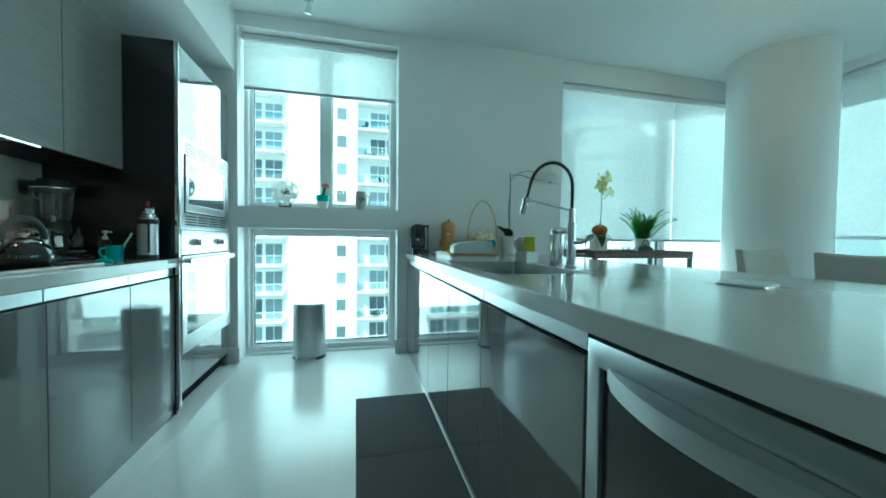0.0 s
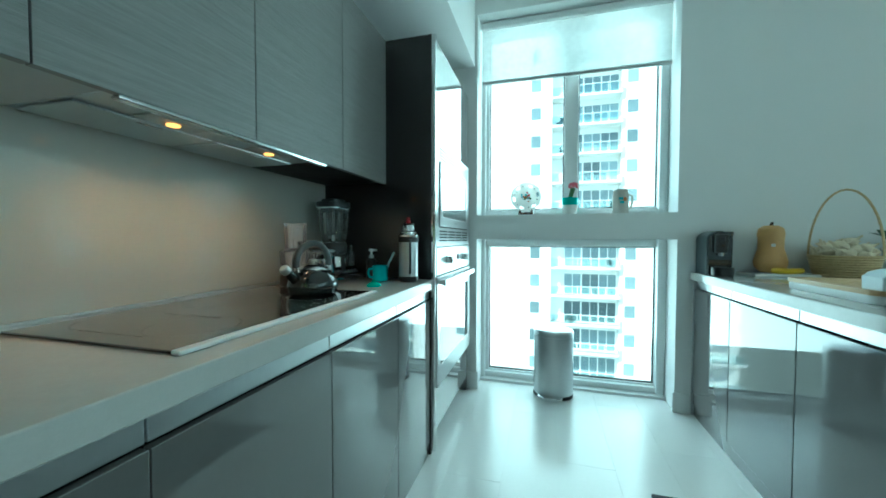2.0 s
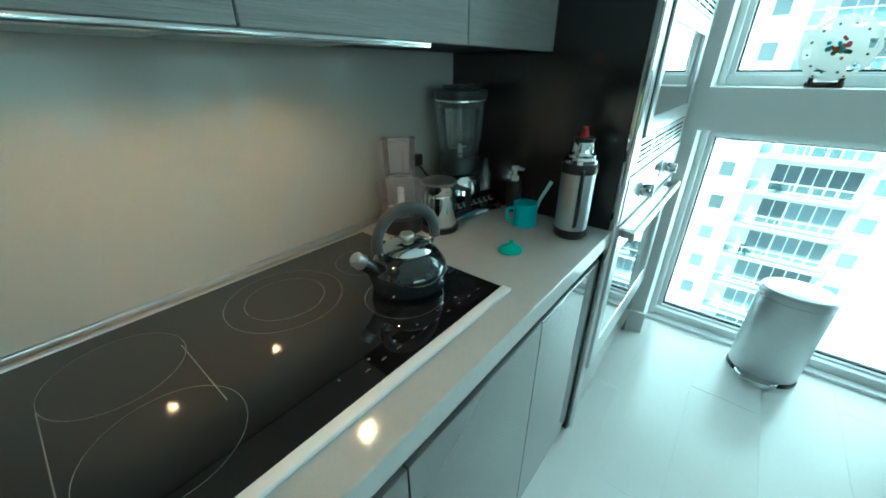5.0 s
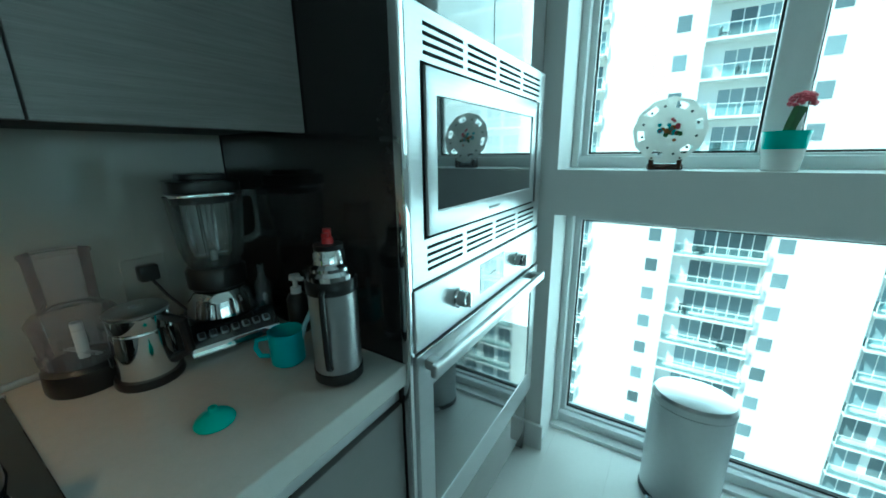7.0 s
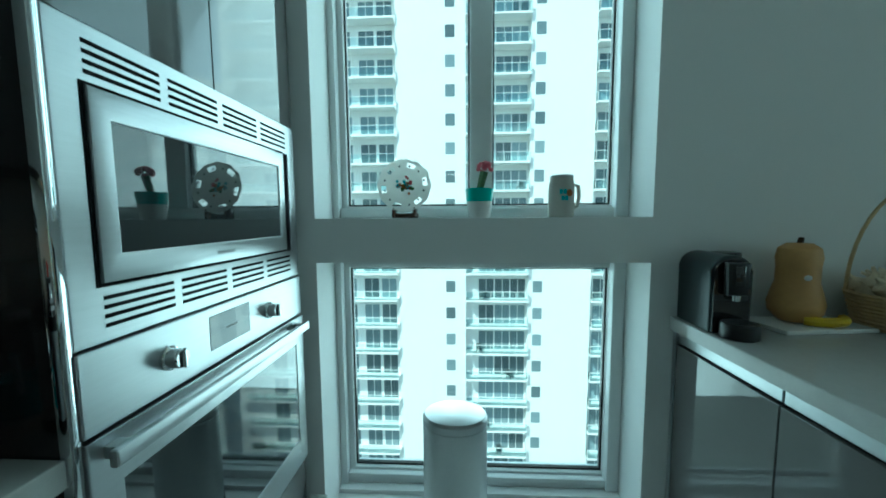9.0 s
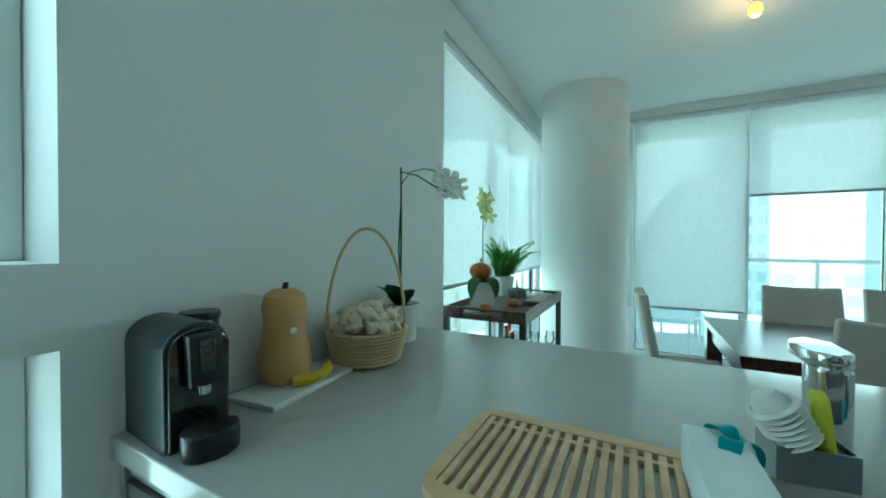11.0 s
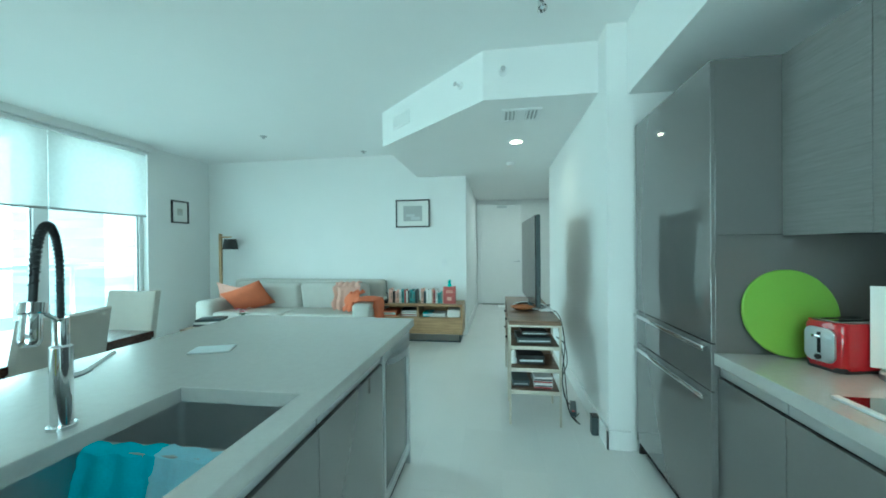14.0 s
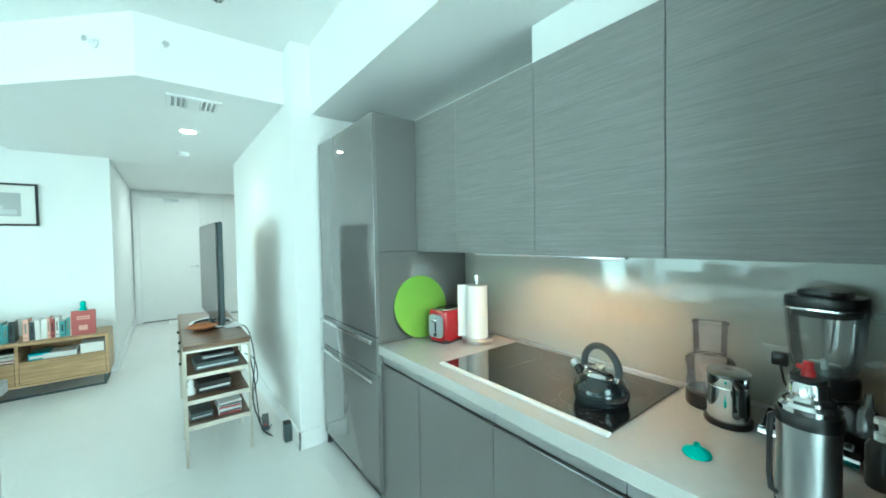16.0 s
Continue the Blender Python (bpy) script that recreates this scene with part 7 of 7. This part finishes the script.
for k in range(6):
    b = thing("disc_case", "plastic disc case stacked on the lowest console shelf", "disc case", pose(0.565 + 0.004 * (k % 3), -3.9 + 0.003 * (k % 2), 0.2656 + 0.0148 * k, 0, 0, 4 * (k % 3) - 4), "disc cases on the console")
    part("case", rbox(-0.07, 0.07, -0.1, 0.1, 0, 0.014, 0.002), "white" if k % 2 else "grille", b)
    part("spine", rbox(-0.066, 0.066, 0.1001, 0.1008, 0.002, 0.012), ("toaster", "tvback", "paper")[k % 3], b)
one("ornament", lathe([(0, 0), (0.03, 0), (0.028, 0.03), (0.018, 0.05), (0.02, 0.08), (0.012, 0.1), (0, 0.105)], seg=16), "ceramic", "small white figurine on the console shelf", "ornament", pose(0.79, -3.88, 0.4355))
for k, pts in enumerate((((0.47, -4.1, 0.81), (0.42, -4.05, 0.72), (0.38, -4.0, 0.4), (0.36, -3.95, 0.1), (0.33, -3.9, 0.008), (0.26, -4.0, 0.008)), ((0.46, -4.2, 0.81), (0.40, -4.1, 0.78), (0.39, -3.9, 0.6), (0.40, -3.95, 0.35), (0.37, -4.05, 0.12), (0.3, -4.1, 0.012)), ((0.45, -3.92, 0.64), (0.40, -3.85, 0.6), (0.38, -3.86, 0.45), (0.41, -3.9, 0.3), (0.36, -3.85, 0.06), (0.30, -3.8, 0.008), (0.34, -3.95, 0.008)))):
    fine = []
    P = [Vector(p) for p in pts]
    for a in range(len(P) - 1):
        p0, p1, p2, p3 = P[max(a - 1, 0)], P[a], P[a + 1], P[min(a + 2, len(P) - 1)]
        for s in range(6):
            t = s / 6
            fine.append(0.5 * ((2 * p1) + (p2 - p0) * t + (2 * p0 - 5 * p1 + 4 * p2 - p3) * t * t + (3 * p1 - p0 - 3 * p2 + p3) * t ** 3))
    one("cable", tube(fine, 0.004, 6), "matteblack", "thin black cable hanging behind the console table", "cable")
ps = thing("power_strip", "dark power strip on the floor behind the console", "power strip", pose(0.3, -4.05, 0.001, 0, 0, 80))
part("body", rbox(-0.12, 0.12, -0.025, 0.025, 0, 0.035, 0.006), "tvback", ps)
part("switch", rbox(0.09, 0.11, -0.01, 0.01, 0.0351, 0.04, 0.002), "red", ps)
dg = thing("doorstop_box", "small dark grey box standing against the baseboard", "box", pose(0.225, -3.68, 0.0))
part("body", rbox(-0.024, 0.024, -0.03, 0.03, 0, 0.13, 0.005), "tvback", dg)
part("cap", rbox(-0.026, 0.026, -0.032, 0.032, 0.13, 0.14, 0.004), "black", dg)


# ---- wall and ceiling fittings ----
def picture(label, w, h, m, mount, art):
    p = thing("picture_frame", label, "picture", m)
    part("frame", moved(frame_yz(0, 0.025, -w / 2, w / 2, -h / 2, h / 2, 0.02, 0.02, 0.002), Matrix(((0, 1, 0, 0), (1, 0, 0, 0), (0, 0, 1, 0), (0, 0, 0, 1)))), "matteblack", p, "thin black frame")
    part("mount", rbox(-w / 2 + 0.02, w / 2 - 0.02, 0.002, 0.010, -h / 2 + 0.02, h / 2 - 0.02), "paper", p, "white mount")
    part("print", rbox(-w * art / 2, w * art / 2, 0.0103, 0.012, -h * art / 2, h * art / 2), mount, p, "grey landscape print")
    part("print_shape", join(rbox(-w * art * 0.4, w * art * 0.1, 0.0122, 0.013, -h * art * 0.42, -h * art * 0.22), rbox(-w * art * 0.1, w * art * 0.35, 0.0122, 0.013, -h * art * 0.2, -h * art * 0.05)), "satin", p)
    return p


picture("framed grey landscape print with a wide white mount on the wall", 0.55, 0.44, pose(2.235, SOUTH + 0.0005, 1.905), "grille", 0.55)
picture("small framed drawing in a black frame on the corner wall", 0.31, 0.35, pose(EAST - 0.0005, -5.95, 1.955, 0, 0, 90), "linen", 0.3)
sw = thing("light_switch", "white light switch plate on the living room wall", "switch", pose(1.74, SOUTH + 0.0005, 1.12))
part("plate", rbox(-0.04, 0.04, 0, 0.006, -0.06, 0.06, 0.002), "white", sw)
part("rocker", rbox(-0.016, 0.016, 0.0061, 0.010, -0.032, 0.032, 0.002), "white", sw)

cl = thing("ceiling_light", "small bare warm ceiling light over the dining area", "ceiling light", pose(3.92, -1.635, CEIL))
part("canopy", lathe([(0.06, 0), (0.06, -0.012), (0.045, -0.022), (0.03, -0.03), (0.028, -0.06), (0, -0.06)], seg=28), "white", cl)
part("bulb", lathe([(0.018, -0.06), (0.034, -0.085), (0.036, -0.11), (0.024, -0.132), (0, -0.138)], seg=20), "bulb", cl, "lit warm bulb")
for y in (-3.12, -0.30):
    sp = thing("ceiling_spotlight", "small chrome ceiling spotlight above the kitchen aisle", "spotlight", pose(0.65, y, CEIL), "kitchen spotlights")
    part("canopy", lathe([(0.035, 0), (0.035, -0.012), (0.008, -0.016), (0.008, -0.05), (0, -0.05)], seg=20), "chrome", sp)
    part("head", moved(lathe([(0.0, 0.0), (0.018, 0.0), (0.022, -0.03), (0.03, -0.06), (0.026, -0.062), (0.0, -0.04)], seg=20), pose(0, 0, -0.045, 18, 8, 0)), "chrome", sp)
    part("lens", moved(disc(0.021, 0.003), pose(0, 0, -0.045, 18, 8, 0) @ pose(0, 0, -0.05)), "frost", sp)
for x, y in ((3.95, -5.3), (2.93, -6.25)):
    s = thing("sprinkler_cap", "small round white ceiling cap", "ceiling cap", pose(x, y, CEIL), "ceiling caps")
    part("plate", lathe([(0.045, 0), (0.045, -0.006), (0.02, -0.01), (0.014, -0.03), (0.022, -0.032), (0, -0.034)], seg=20), "grille", s)
dl = thing("downlight", "recessed round downlight, lit warm, in the hall soffit", "downlight", pose(0.708, -4.83, SOFF))
part("ring", lathe([(0.085, 0), (0.085, -0.004), (0.06, -0.006), (0.06, 0)], seg=32), "white", dl)
part("lens", disc(0.06, 0.003, 0, 0, -0.0035), "glow", dl, "glowing lens")
sm = thing("smoke_detector", "round white smoke detector in the hall soffit", "smoke detector", pose(0.72, -5.8, SOFF))
part("base", lathe([(0.06, 0), (0.06, -0.015), (0.045, -0.035), (0, -0.038)], seg=28), "white", sm)
part("led", disc(0.004, 0.003, 0.03, 0, -0.039, 8, 0.0005), "red", sm)
av = thing("air_vent", "square four-way white air vent in the hall soffit", "air vent", pose(0.708, -4.035, SOFF))
part("backing", rbox(-0.13, 0.13, -0.11, 0.11, -0.003, -0.0005), "grille", av)
part("frame", join(rbox(-0.16, 0.16, -0.14, -0.11, -0.012, -0.0005, 0.002), rbox(-0.16, 0.16, 0.11, 0.14, -0.012, -0.0005, 0.002), rbox(-0.16, -0.13, -0.11, 0.11, -0.012, -0.0005, 0.002), rbox(0.13, 0.16, -0.11, 0.11, -0.012, -0.0005, 0.002)), "white", av)
for i in range(3):
    for sx in (-1, 1):
        part("slat", moved(rbox(-0.003, 0.003, -0.11, 0.11, -0.016, 0.0), pose(sx * (0.05 + 0.03 * i), 0, -0.006, 0, sx * 40, 0)), "white", av)
part("centre", rbox(-0.035, 0.035, -0.11, 0.11, -0.014, -0.004, 0.002), "white", av)
# Fittings on the slanted and the straight face of the soffit.
ang = math.degrees(math.atan2(-4.77 + 3.69, 2.15 - 1.01))
sg = thing("return_grille", "white slatted air grille on the slanted soffit face", "air vent", pose(1.86, -4.495, 2.66, 0, 0, ang))
part("frame", join(rbox(-0.16, 0.16, 0.001, 0.012, -0.07, -0.055, 0.002), rbox(-0.16, 0.16, 0.001, 0.012, 0.055, 0.07, 0.002), rbox(-0.16, -0.145, 0.001, 0.012, -0.055, 0.055, 0.002), rbox(0.145, 0.16, 0.001, 0.012, -0.055, 0.055, 0.002)), "trim", sg)
part("backing", rbox(-0.145, 0.145, 0.001, 0.003, -0.055, 0.055), "trim", sg)
for i in range(7):
    part("slat", moved(rbox(-0.145, 0.145, -0.005, 0.005, -0.001, 0.001), pose(0, 0.008, -0.045 + 0.015 * i, 35, 0, 0)), "trim", sg)
for m in (pose(1.2, -3.87, 2.68, -90, 0, ang), pose(0.86, -3.69, 2.68, -90, 0, 0)):
    s = thing("wall_sprinkler", "small chrome sprinkler head on the soffit face", "sprinkler", m, "soffit sprinklers")
    part("plate", lathe([(0.032, 0.0005), (0.03, 0.008), (0.012, 0.012), (0.01, 0.04), (0, 0.04)], seg=20), "white", s)
    part("deflector", lathe([(0.004, 0.04), (0.004, 0.055), (0.018, 0.056), (0.018, 0.059), (0, 0.06)], seg=14), "chrome", s)

# ---- floor tiles ----
TW, TL = 0.262, 1.2
plank = finish("tile", rbox(0.0004, TW - 0.0004, 0.0004, TL - 0.0004, -0.012, 0.0, 0.0003, 1), "tile", False)
x_first = 0.108
for col in range(-5, 23):
    x0 = x_first + col * TW
    shift = (col * 0.4 * TL) % TL
    for row in range(-9, 2):
        y0 = row * TL - shift + 0.2
        cx, cy = x0 + TW / 2, y0 + TL / 2
        if cy > 0.6 or cy < -9.7 or cx < -1.4 or (cy < -7.2 and cx > 1.5) or (cx < -0.55 and cy > -3.4) or (y0 > -0.3 and cx > 1.2):
            continue
        hidden = -3.2 < cy < -0.3 and 1.6 < cx < 2.1
        far = cx < -0.7
        if hidden or far:
            continue
        if y0 + TL > 0.17:
            y1 = 0.165
            if y1 - y0 > 0.05:
                shared("tile", finish("tile", rbox(0.0006, TW - 0.0006, 0.0006, y1 - y0, -0.012, 0.0, 0.0007, 1), "tile", False), floor, (x0, y0, 0))
            continue
        shared("tile", plank, floor, (x0, y0, 0))
